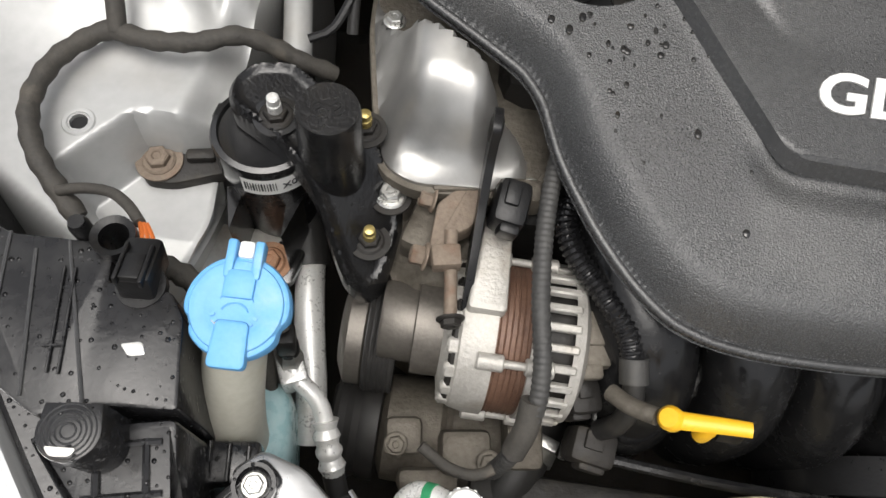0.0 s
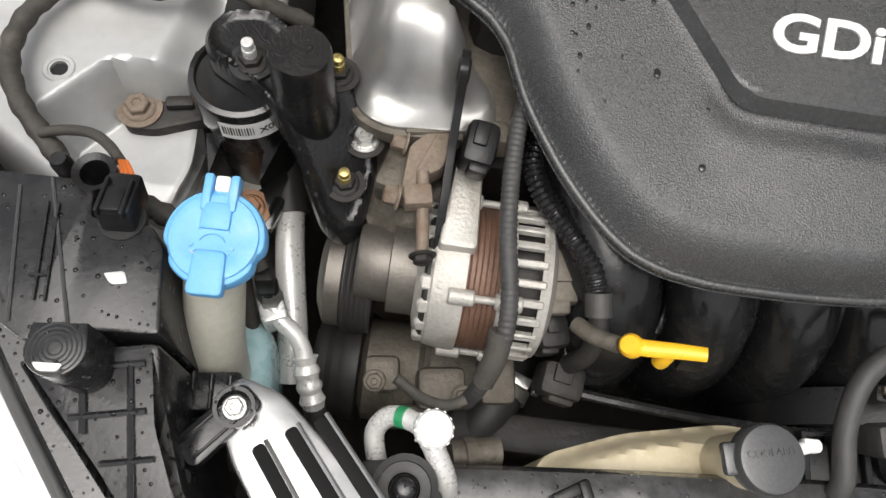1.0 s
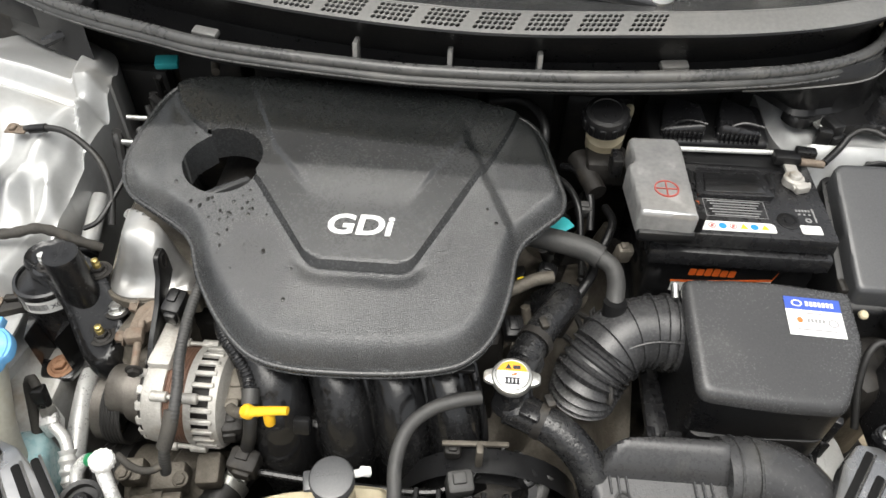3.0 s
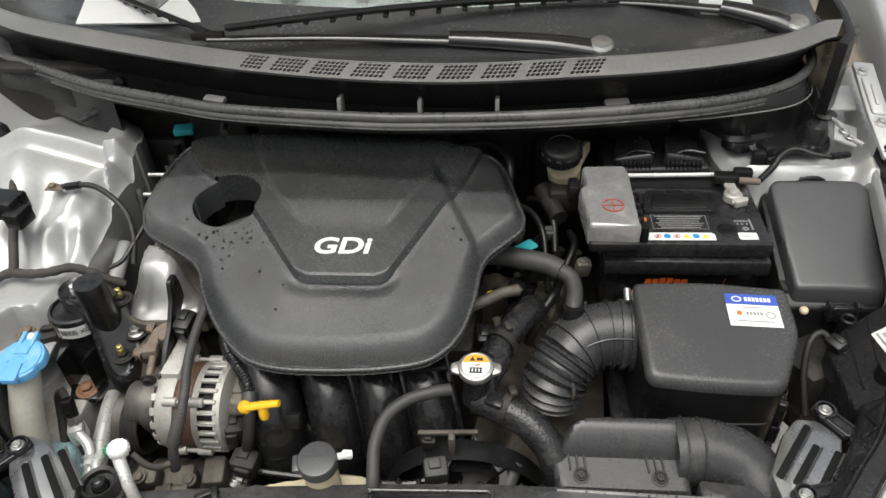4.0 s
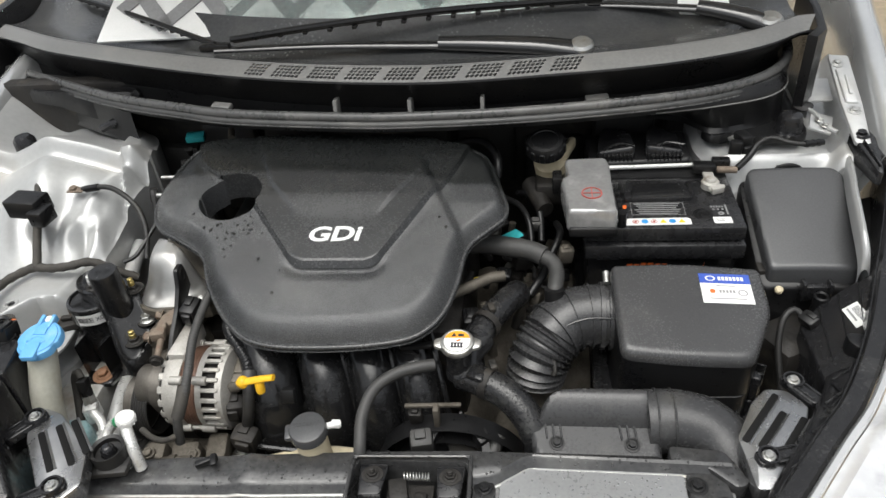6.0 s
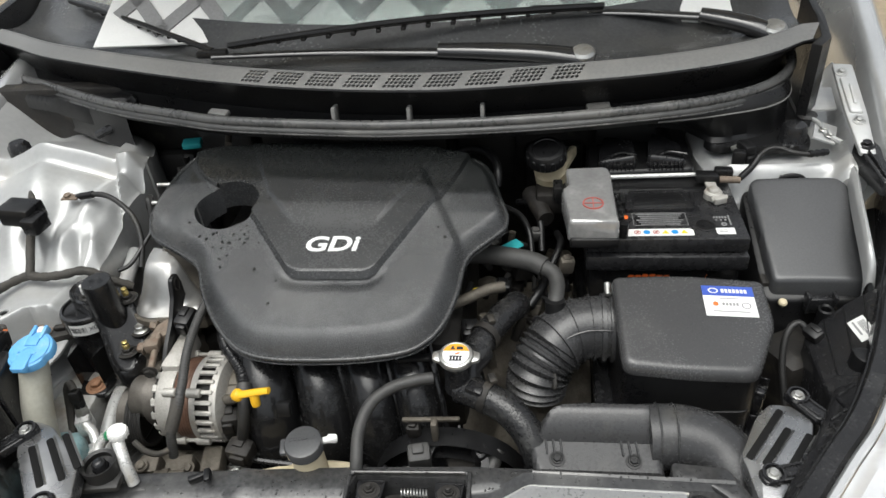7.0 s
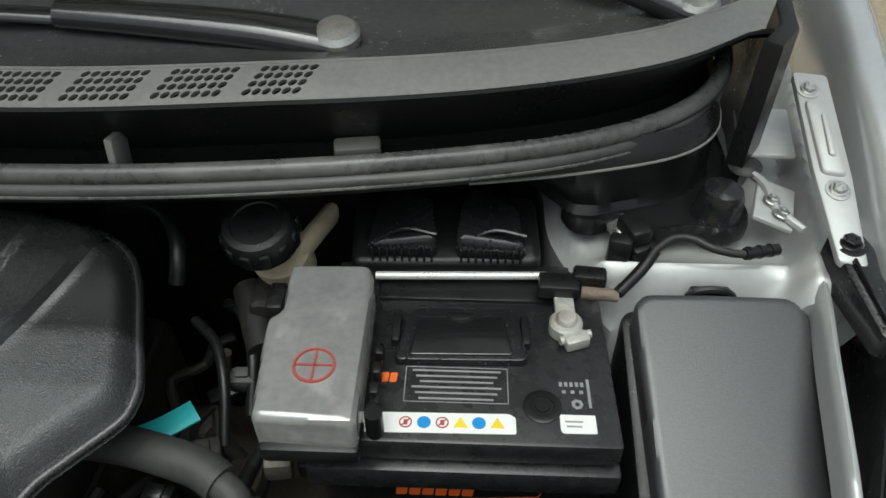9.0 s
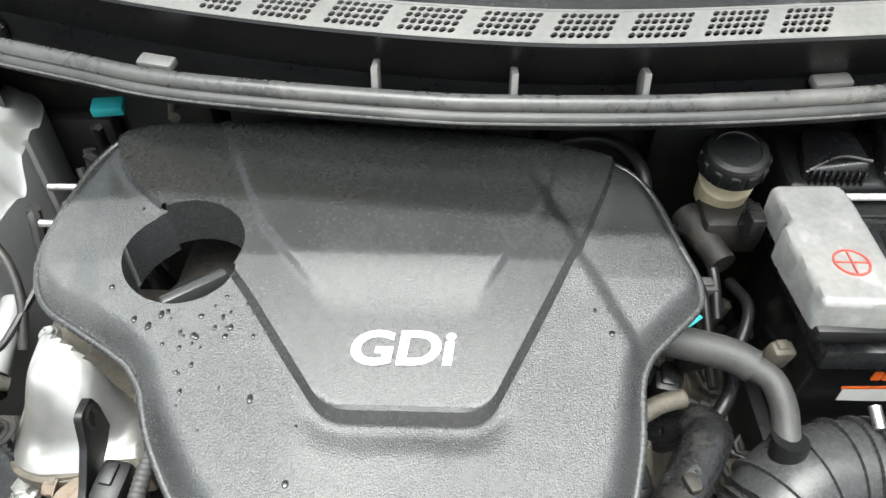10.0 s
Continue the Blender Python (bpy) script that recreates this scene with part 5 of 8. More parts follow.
prism(b, fillet([(0.140, -0.038), (0.167, -0.036), (0.165, -0.13), (0.140, -0.13)], 0.006), 0.71, 0.727, 0.002)
part("side_plate", b, SUPPORT, sup)
b = bm_new()
prism(b, fillet([(0.372, 0.022), (0.436, 0.016), (0.458, -0.026), (0.442, -0.036), (0.412, -0.008), (0.372, -0.004)], 0.008), 0.70, 0.733, 0.003)
part("end_bracket", b, SUPPORT, sup, "scuffed end bracket")
for p in ((0.154, -0.044, 0.727), (0.398, -0.030, 0.727), (0.425, -0.055, 0.727)):
    hexbolt(sup, p, (0, 0, 1), 0.0065, PLASTIC, washer=PLASTIC)

# a pale tube along the front fold, left out at the latch
for x0, x1 in ((-0.35, -0.010), (0.140, 0.440)):
    b = bm_new()
    tube(b, [(x, sup_front(x) - 0.0065, 0.7225 + 0.004 * math.exp(-((x + 0.138) / 0.007) ** 2)) for x in np.linspace(x0, x1, 24)], 0.0022, 8, 0.01)
    part("pale_fold", b, SILVER_DIM, sup, "pale fold along the front of the bar")

latch = thing("bonnet_latch", "black bonnet latch with a coil spring, set in the support bar", "latch", (0.06, -0.07, 0.71))
b = bm_new()
RIM_L = fillet([(-0.004, -0.150), (-0.004, -0.0275), (0.123, -0.0225), (0.125, -0.150)], 0.008)
tube(b, [(q.x, q.y, 0.7365) for q in RIM_L], 0.0022, 8, 0.006)
part("rim", b, SUPPORT, latch, "worn folded rim of the recess")
b = bm_new()
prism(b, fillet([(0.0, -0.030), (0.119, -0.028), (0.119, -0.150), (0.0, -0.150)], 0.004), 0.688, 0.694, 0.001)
# floor blackened to carry the recess's shade
part("floor_plate", b, RECESS_DARK, latch)
for x0, x1 in ((0.002, 0.034), (0.086, 0.118)):
    b = bm_new()
    prism(b, fillet([(x0, -0.030), (x1, -0.029), (x1 - 0.004, -0.072), (x0 + 0.004, -0.074)], 0.005), 0.722, 0.727, 0.0015)
    prism(b, [(x0 + 0.004, -0.070), (x1 - 0.004, -0.070), (x1 - 0.004, -0.074), (x0 + 0.004, -0.074)], 0.692, 0.726, 0.001)
    part("tab", b, PLASTIC_WET, latch)
    hexbolt(latch, ((x0 + x1) / 2, -0.046, 0.728), (0, 0, 1), 0.0062, GRIME, washer=GRIME, stud=0.006, stud_mat=GRIME)
b = bm_new()
box(b, (0.060, -0.075, 0.712), (0.050, 0.050, 0.008), bev=0.002)
box(b, (0.048, -0.064, 0.722), (0.020, 0.030, 0.012), (0, 0, 12), 0.003)
box(b, (0.070, -0.090, 0.720), (0.014, 0.050, 0.012), (0, 0, -8), 0.003)
part("hook", b, GRIME, latch)
b = bm_new()
rod(b, (0.010, -0.082, 0.716), (0.110, -0.080, 0.716), 0.0035)
part("lever", b, STEEL, latch, "worn steel lever")
b = bm_new()
tube(b, [(0.052 + 0.028 * t / 60, -0.046 + 0.0046 * math.cos(t * 0.9), 0.726 + 0.0046 * math.sin(t * 0.9)) for t in range(61)], 0.0009, 5, 0.02)
part("spring", b, STEEL, latch, "bright coil spring")
latch.location = (0.0655, -0.057, 0.714)
latch.scale = (1.13, 1.0, 1.0)
b = bm_new()
box(b, (-0.192, -0.030, 0.742), (0.028, 0.008, 0.008), (0, 0, 30), 0.002)
box(b, (-0.182, -0.030, 0.745), (0.008, 0.018, 0.006), (0, 0, 20), 0.002)
tagged(part("cable_clip", b, PLASTIC), "black cable clip on the support bar", "clip")

rad = thing("radiator", "dark radiator core and fan shroud behind the support bar", "radiator", (0, 0.0, 0.4))
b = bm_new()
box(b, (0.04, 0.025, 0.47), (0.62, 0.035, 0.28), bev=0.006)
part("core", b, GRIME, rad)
b = bm_new()
box(b, (0.125, 0.018, 0.655), (0.29, 0.045, 0.022), bev=0.005)
part("top_tank", b, PLASTIC, rad, "black top tank with cross ribs")
for i in range(14):
    b = bm_new()
    box(b, (-0.01 + i * 0.026, 0.022, 0.667), (0.006, 0.05, 0.012), bev=0.001, seg=1)
    part("rib", b, PLASTIC, rad)
b = bm_new()
lathe(b, [(0.085, 0), (0.085, 0.02), (0.095, 0.03), (0.11, 0.03), (0.11, 0.0)], axis_m((0.10, 0.052, 0.60), (0, 1, 0)), 32)
lathe(b, [(0, 0), (0.03, 0), (0.03, 0.03), (0, 0.032)], axis_m((0.10, 0.052, 0.60), (0, 1, 0)), 24)
part("fan_shroud", b, PLASTIC, rad)
for i in range(7):
    a = 2 * math.pi * i / 7
    b = bm_new()
    box(b, (0.10 + 0.05 * math.cos(a), 0.06, 0.60 + 0.05 * math.sin(a)), (0.075, 0.010, 0.02), (25, -math.degrees(a), 0), 0.003)
    part("fan_blade", b, PLASTIC, rad)

# ---- intake snorkel ----
snork = thing("intake_snorkel", "matt black air intake snorkel screwed to the support bar", "air intake", (0.31, 0.05, 0.70))
b = bm_new()


def snork_z(x, y, d):
    flange = 0.737 + 0.20 * (np.minimum(y, 0.054) - 0.012)
    hump = 0.032 * np.sqrt(np.clip((y - 0.052) / 0.024, 0, 1)) - 0.040 * sstep(0.082, 0.112, y)
    return flange + hump - 0.030 * sstep(0.016, 0.0, d) * sstep(0.050, 0.060, y) - 0.006 * sstep(0.004, 0.0, d)


b = sheet(fillet([(0.214, 0.010), (0.206, 0.050), (0.224, 0.092), (0.300, 0.108), (0.366, 0.112), (0.366, 0.010)], [0.006, 0.012, 0.022, 0.02, 0.001, 0.004]), snork_z, 0.004, skirt=0.03)
part("mouth", b, DUCT, snork)
b = bm_new()
tube(b, [(0.350, 0.070, 0.732), (0.395, 0.072, 0.730), (0.432, 0.062, 0.722), (0.456, 0.030, 0.700), (0.462, 0.000, 0.66)], 0.0415, 28, 0.008)
part("elbow", b, DUCT, snork)
for x in (0.364, 0.384):
    b = bm_new()
    tube(b, [(x, 0.071 + 0.0425 * math.cos(a), 0.731 + 0.0425 * math.sin(a)) for a in np.linspace(-0.6, 3.7, 20)], 0.0015, 6, 0.02)
    part("joint_ring", b, DUCT, snork)
for x in (0.240, 0.331):
    for dx in (-0.009, 0.0, 0.009):
        b = bm_new()
        box(b, (x + dx - 0.004, 0.044, 0.7445), (0.0026, 0.024, 0.0036), (11, 0, 6), 0.001, 1)
        part("screw_rib", b, DUCT, snork)
    hexbolt(snork, (x, 0.027, 0.741), (0, -0.2, 1), 0.0052, PLASTIC, washer=PLASTIC)

shift(snork, 0.0, -0.002, -0.014)

# ---- air filter box ----
ab = thing("air_filter_box", "matt black air filter box with a sticker on its lid", "air filter box", (0.42, 0.2, 0.56))
LIDZ = lambda x, y: 0.783 + 0.20 * (y - 0.17) - 0.07 * (x - 0.42)
lid = fillet([(0.320, 0.277), (0.420, 0.288), (0.530, 0.284), (0.531, 0.212), (0.494, 0.130), (0.410, 0.126), (0.325, 0.130)], [0.012, 0.05, 0.012, 0.014, 0.016, 0.05, 0.016])
b = lid_sheet(lid, LIDZ, 0.010, 0.010, 0.0035, skirt=0.006)
part("lid", b, LID_DARK, ab)
# the lid's side wall, its shade put into a darker plastic
b = bm_new()
prism(b, [(0.424 + (q.x - 0.424) * 0.985, 0.212 + (q.y - 0.212) * 0.985) for q in lid], 0.650, lambda x, y: LIDZ(x, y) - 0.012)
part("lid_side", b, PLASTIC, ab, "side wall below the lid, darkened for its shade")
b = bm_new()
low = fillet([(0.326, 0.27), (0.526, 0.27), (0.527, 0.215), (0.490, 0.128), (0.334, 0.124)], 0.014)
prism(b, low, 0.56, 0.70, 0.002)
part("body", b, PLASTIC, ab)
b = bm_new()
prism(b, fillet([(0.300, 0.29), (0.534, 0.28), (0.536, 0.215), (0.496, 0.112), (0.318, 0.110), (0.298, 0.13)], 0.016), 0.640, 0.652, 0.003)
for i in range(9):
    box(b, (0.345 + i * 0.017, 0.117, 0.665), (0.003, 0.014, 0.032), bev=0.001, seg=1)
for i in range(5):
    box(b, (0.502 + 0.008 * i, 0.14 + 0.017 * i, 0.665), (0.014, 0.003, 0.032), (0, 0, -23), 0.001, 1)
part("flange", b, PLASTIC_WET, ab, "ribbed black flange")
b = bm_new()
box(b, (0.317, 0.125, 0.668), (0.022, 0.02, 0.05), bev=0.004)
box(b, (0.298, 0.135, 0.655), (0.012, 0.035, 0.03), bev=0.003)
part("clip", b, PLASTIC_WET, ab)
b = bm_new()
box(b, (0.505, 0.150, 0.69), (0.016, 0.012, 0.06), (0, 0, -23), 0.003)
part("clip", b, PLASTIC_WET, ab)
lm = plane_m((0.4755, 0.2410, LIDZ(0.4755, 0.2410) + 0.0006), (0.996, 0.02, -0.066), (0.02, 0.98, 0.196)) @ Matrix.Diagonal((0.88, 0.88, 1, 1))
b = bm_new()
box(b, (0, 0, 0), (0.078, 0.058, 0.0007), bev=0.0003, seg=1, m=lm)
st = part("sticker", b, WHITE, ab, "white and blue maker's sticker")
b = bm_new()
box(b, (0, 0.0195, 0.0004), (0.078, 0.0190, 0.0005), m=lm)
part("blue_band", b, BLUE_INK, st)
b = bm_new()
lathe(b, [(0.0036, 0), (0.0052, 0), (0.0052, 0.0003), (0.0036, 0.0003)], lm @ Matrix.Translation((-0.022, 0.0195, 0.0007)) @ Matrix.Diagonal((1.5, 1, 1, 1)), 24)
for i in range(7):
    box(b, (-0.008 + i * 0.0058, 0.0195, 0.0008), (0.0042, 0.0072, 0.0004), (0, 0, 0), m=lm)
part("emblem", b, WHITE_INK, st)
b = bm_new()
lathe(b, [(0, 0), (0.0042, 0), (0.0042, 0.0003), (0, 0.0003)], lm @ Matrix.Translation((-0.022, -0.006, 0.0004)), 16)
part("red_mark", b, ORANGE_INK, st)
b = bm_new()
for i in range(5):
    box(b, (-0.010 + i * 0.0052, -0.006, 0.0005), (0.0036, 0.0056, 0.0003), m=lm)
lathe(b, [(0.0045, 0), (0.0062, 0), (0.0062, 0.0003), (0.0045, 0.0003)], lm @ Matrix.Translation((0.024, -0.008, 0.0004)) @ Matrix.Diagonal((1.2, 1, 1, 1)), 20)
box(b, (0, -0.020, 0.0005), (0.055, 0.0018, 0.0003), m=lm)
box(b, (0, 0.005, 0.0005), (0.03, 0.0016, 0.0003), m=lm)
part("print", b, GREY_INK, st)

# ribbed intake duct
duct = thing("intake_duct", "ribbed black rubber intake duct between filter box and throttle", "intake duct", (0.25, 0.22, 0.6))
b = bm_new()
tube(b, [(0.338, 0.248, 0.735), (0.300, 0.248, 0.737), (0.262, 0.238, 0.735), (0.232, 0.212, 0.722)], lambda s: 0.046 - 0.002 * s, 30, 0.005)
part("bend", b, DUCT, duct)
b = bm_new()
tube(b, [(0.240, 0.219, 0.727), (0.226, 0.204, 0.712), (0.218, 0.194, 0.696), (0.214, 0.189, 0.670)], lambda s: 0.0440 - 0.004 * s, 36, ring=(0.0088, 0.0036))
part("bellows", b, DUCT, duct, "bellows part of the duct")
b = bm_new()
for p, d in (((0.292, 0.247, 0.737), (-1, -0.12, 0)), ((0.266, 0.240, 0.735), (-0.92, -0.35, -0.1)), ((0.243, 0.223, 0.728), (-0.75, -0.6, -0.25))):
    lathe(b, [(0.0445, -0.0018), (0.0485, -0.0012), (0.0485, 0.0012), (0.0445, 0.0018)], axis_m(p, d), 32)
tube(b, [(0.330, 0.210, 0.765), (0.285, 0.206, 0.768), (0.250, 0.196, 0.757), (0.232, 0.180, 0.740)], 0.0016, 6)
part("ribs", b, DUCT, duct)
for x in (0.310, 0.322, 0.334):
    b = bm_new()
    lathe(b, [(0.044, -0.004), (0.050, -0.003), (0.050, 0.003), (0.044, 0.004)], axis_m((x, 0.248, 0.736), (1, 0, 0)), 32)
    part("clamp_ring", b, DUCT, duct)
b = bm_new()
rod(b, (0.316, 0.262, 0.786), (0.316, 0.280, 0.792), 0.005)
part("clamp_screw", b, STEEL, duct)

# breather hose from the engine to the duct
b = bm_new()
tube(b, [(0.105, 0.352, 0.792), (0.15, 0.345, 0.795), (0.205, 0.330, 0.795), (0.228, 0.318, 0.792)], 0.0152, 18, 0.006)
h = tagged(part("breather_hose", b, HOSE), "grey foam covered breather hose bending down to the intake duct", "hose")
b = bm_new()
tube(b, [(0.222, 0.321, 0.793), (0.241, 0.307, 0.789), (0.246, 0.285, 0.783), (0.243, 0.262, 0.778), (0.242, 0.245, 0.770)], 0.0115, 16, 0.005)
part("bend", b, HOSE, h)
b = bm_new()
rod(b, (0.242, 0.247, 0.766), (0.242, 0.252, 0.784), 0.0145)
part("clamp", b, PLASTIC, h)

# ---- coolant: cap, housing, hoses ----
neck = thing("coolant_neck", "black coolant filler neck with a silver cap and orange warning label", "coolant pipe", (0.104, 0.12, 0.72))
cm = axis_m((0.104, 0.114, 0.790), (0.0, -0.10, 1))
b = bm_new()
lathe(b, [(0, 0), (0.0205, 0), (0.0225, 0.003), (0.0225, 0.008), (0.021, 0.0105), (0.0185, 0.0112), (0.0175, 0.0105), (0, 0.0105)], cm, 36)
prism(b, fillet([(-0.031, -0.006), (-0.018, -0.011), (-0.018, 0.011), (-0.031, 0.006)], 0.004), 0.003, 0.008, 0.002, m=cm)
prism(b, fillet([(0.018, -0.011), (0.031, -0.006), (0.031, 0.006), (0.018, 0.011)], 0.004), 0.003, 0.008, 0.002, m=cm)
cap = part("cap", b, STEEL, neck, "silver pressure cap with an orange warning label")
b = bm_new()
lathe(b, [(0, 0.0108), (0.0172, 0.0108), (0.0172, 0.0112), (0, 0.0112)], cm, 36)
lab = part("label_disc", b, WHITE, cap, "white label with an orange top and dark pictograms")
b = bm_new()
prism(b, [(0.0172 * math.cos(a), 0.0172 * math.sin(a)) for a in np.linspace(0.30, math.pi - 0.30, 18)], 0.0112, 0.0116, m=cm)
part("orange_field", b, AMBER_INK, cap)
b = bm_new()
prism(b, [(-0.008, 0.007), (-0.001, 0.007), (-0.0045, 0.0135)], 0.0115, 0.0119, m=cm)
for i in range(4):
    box(b, (-0.006 + i * 0.004, -0.007, 0.0114), (0.0024, 0.005, 0.0004), m=cm)
box(b, (0, -0.010, 0.0114), (0.016, 0.0018, 0.0004), m=cm)
box(b, (0, -0.0035, 0.0114), (0.016, 0.0015, 0.0004), m=cm)
box(b, (0.0045, 0.0095, 0.0117), (0.008, 0.0045, 0.0004), m=cm)
part("pictograms", b, DARK_INK, cap)
b = bm_new()
box(b, (0.002, 0.001, 0.0114), (0.006, 0.0022, 0.0004), (0, 0, 25), m=cm)
part("red_mark", b, ORANGE_INK, cap)
b = bm_new()
lathe(b, [(0.019, 0.74), (0.017, 0.76), (0.018, 0.780), (0.0205, 0.784), (0.0205, 0.790), (0, 0.790)], Matrix.Translation((0.104, 0.114, 0)), 26)
tube(b, [(0.128, 0.175, 0.745), (0.112, 0.135, 0.748), (0.118, 0.098, 0.738)], 0.020, 18, 0.006)
box(b, (0.128, 0.095, 0.757), (0.024, 0.018, 0.01), (0, 0, -25), 0.003)
part("neck", b, PLASTIC_WET, neck)
b = bm_new()
tube(b, [(0.082, 0.108, 0.775), (0.06, 0.101, 0.777), (0.030, 0.090, 0.774), (0.006, 0.068, 0.768), (-0.004, 0.035, 0.757), (-0.002, 0.0, 0.745), (-0.002, -0.008, 0.735)], 0.0078, 14, 0.006)
tagged(part("overflow_hose", b, HOSE), "grey rubber overflow hose from the cap down to the radiator", "hose")
b = bm_new()
tube(b, [(0.120, 0.165, 0.752), (0.140, 0.205, 0.755), (0.165, 0.246, 0.756), (0.178, 0.268, 0.750), (0.172, 0.290, 0.73), (0.15, 0.30, 0.70)], 0.0195, 20, 0.006)
ch1 = tagged(part("coolant_hose", b, HOSE_WET), "glossy black upper coolant hose with woven texture and faint print", "hose", "coolant hoses")
b = bm_new()
tube(b, [(0.105, 0.112, 0.742), (0.135, 0.100, 0.742), (0.170, 0.082, 0.735), (0.198, 0.058, 0.715), (0.212, 0.035, 0.68), (0.215, 0.03, 0.63)], 0.0205, 20, 0.006)
ch2 = tagged(part("coolant_hose", b, HOSE_WET), "glossy black coolant hose running down beside the snorkel", "hose", "coolant hoses")
for p, d, o in (((0.142, 0.097, 0.742), (1, -0.42, -0.1), ch2), ((0.136, 0.196, 0.755), (0.5, 0.86, 0), ch1)):
    b = bm_new()
    lathe(b, [(0.0205, -0.005), (0.0222, -0.005), (0.0222, 0.005), (0.0205, 0.005)], axis_m(p, d), 26)
    box(b, (p[0] + 0.008, p[1] + 0.012, p[2] + 0.021), (0.010, 0.016, 0.008), (0, 0, 20), 0.002)
    part("clamp", b, GRIME, o, "dull steel spring clamp")
b = bm_new()
tube(b, [(0.085, 0.262, 0.762), (0.115, 0.272, 0.770), (0.145, 0.290, 0.772), (0.168, 0.298, 0.771)], 0.0085, 14, 0.005)
tagged(part("heater_hose", b, CAST_DIRTY), "pale grey heater hose stub beside the engine cover", "hose")

shift(neck, 0.010, 0.003, 0.010)
for h in (ch1, ch2):
    shift(h, 0.009, 0.003, 0.008)

# ---- battery ----
bat = thing("battery", "black maintenance free battery with white label strip", "battery", (0.405, 0.41, 0.66))
b = bm_new()
box(b, (0.405, 0.425, 0.735), (0.220, 0.172, 0.16), bev=0.004)
part("case", b, GLOSS, bat)
b = bm_new()
box(b, (0.405, 0.4245, 0.815), (0.228, 0.186, 0.024), bev=0.003)
box(b, (0.405, 0.4205, 0.787), (0.232, 0.192, 0.026), bev=0.004)
part("top", b, BATTERY, bat)
b = bm_new()
box(b, (0.405, 0.492, 0.824), (0.15, 0.045, 0.012), bev=0.003)
part("rear_step", b, PLASTIC, bat)
b = bm_new()
for i in range(4):
    box(b, (0.325 + i * 0.053, 0.3385, 0.766), (0.034, 0.003, 0.004), bev=0.001, seg=1)
part("front_slots", b, LID, bat)
b = bm_new()
hw = fillet([(0.349, 0.400), (0.455, 0.402), (0.446, 0.458), (0.360, 0.456)], 0.008)
prism(b, hw, 0.825, 0.8345, 0.002)
part("handle_recess", b, PLASTIC_WET, bat)
b = bm_new()
prism(b, fillet([(0.361, 0.404), (0.443, 0.406), (0.436, 0.446), (0.367, 0.444)], 0.004), 0.833, 0.8365, 0.0015)
part("handle", b, GLOSS, bat, "glossy folded handle")
for x in (0.3495, 0.4535):
    b = bm_new()
    box(b, (x, 0.434, 0.830), (0.007, 0.030, 0.010), bev=0.002)
    part("handle_lug", b, PLASTIC, bat)
b = bm_new()
prism(b, [(0.401 + 0.011 * math.cos(a), 0.4475 + 0.008 * math.sin(a)) for a in np.linspace(math.pi, 2 * math.pi, 12)], 0.8355, 0.838, 0.0006)
part("finger_notch", b, PLASTIC, bat)
b = bm_new()
prism(b, fillet([(0.300, 0.3385), (0.443, 0.3405), (0.443, 0.3545), (0.438, 0.3575), (0.300, 0.3555)], 0.002), 0.8268, 0.8276)
strip_l = part("label_strip", b, WHITE, bat, "white strip with coloured warning signs")
for i, (kind_m, ring_m) in enumerate(((RED_INK, True), (SKYBLUE_INK, False), (RED_INK, True), (YELLOW_INK, False), (SKYBLUE_INK, False), (YELLOW_INK, False))):
    b = bm_new()
    m0 = Matrix.Translation((0.363 + i * 0.0133, 0.348 + i * 0.0002, 0.8276))
    if kind_m is YELLOW_INK:
        prism(b, [(-0.0052, -0.0040), (0.0052, -0.0040), (0, 0.0050)], 0, 0.0004, m=m0)
    elif ring_m:
        lathe(b, [(0.0038, 0), (0.0048, 0), (0.0048, 0.0004), (0.0038, 0.0004)], m0, 20)
        box(b, (0, 0, 0.0002), (0.0085, 0.0009, 0.0004), (0, 0, 45), m=m0)
        box(b, (0, 0, 0.0002), (0.0030, 0.0044, 0.0003), m=m0)
    else:
        lathe(b, [(0, 0), (0.0050, 0), (0.0050, 0.0004), (0, 0.0004)], m0, 20)
    part("warning_sign", b, kind_m, strip_l)
text("12V  60Ah", 0.0052, Matrix.Translation((0.330, 0.3445, 0.8278)), DARK_INK, strip_l, "lettering", 0.0002)
b = bm_new()
prism(b, fillet([(0.475, 0.3425), (0.501, 0.343), (0.501, 0.3585), (0.475, 0.3585)], [0.004, 0.001, 0.001, 0.001]), 0.8268, 0.8276)
tg = part("label_tag", b, WHITE, bat, "small white tag")
b = bm_new()
box(b, (0.485, 0.3525, 0.8278), (0.013, 0.0014, 0.0003))
box(b, (0.485, 0.3485, 0.8278), (0.011, 0.0014, 0.0003))
part("print", b, GREY_INK, tg)
b = bm_new()
lathe(b, [(0, 0.0), (0.0145, 0.0), (0.0145, 0.0010), (0.0132, 0.0016), (0.0090, 0.0016), (0.0085, 0.0006), (0.0055, 0.0006), (0.0050, 0.0016), (0, 0.0018)], Matrix.Translation((0.463, 0.365, 0.827)), 30)
part("plug", b, PLASTIC, bat, "round sealed plug")
b = bm_new()
for k in range(6):
    box(b, (0.399, 0.3955 - k * 0.0052, 0.8274), (0.068 - 0.006 * (k % 3), 0.0017, 0.0004))
box(b, (0.402, 0.4035, 0.8274), (0.022, 0.0014, 0.0004))
for y in (0.3990, 0.3665):
    box(b, (0.399, y, 0.8273), (0.0780, 0.0007, 0.0003))
for x in (0.3600, 0.4380):
    box(b, (x, 0.38275, 0.8273), (0.0007, 0.0325, 0.0003))
for i in range(5):
    box(b, (0.478 + i * 0.0040, 0.386, 0.8274), (0.0024, 0.004, 0.0004))
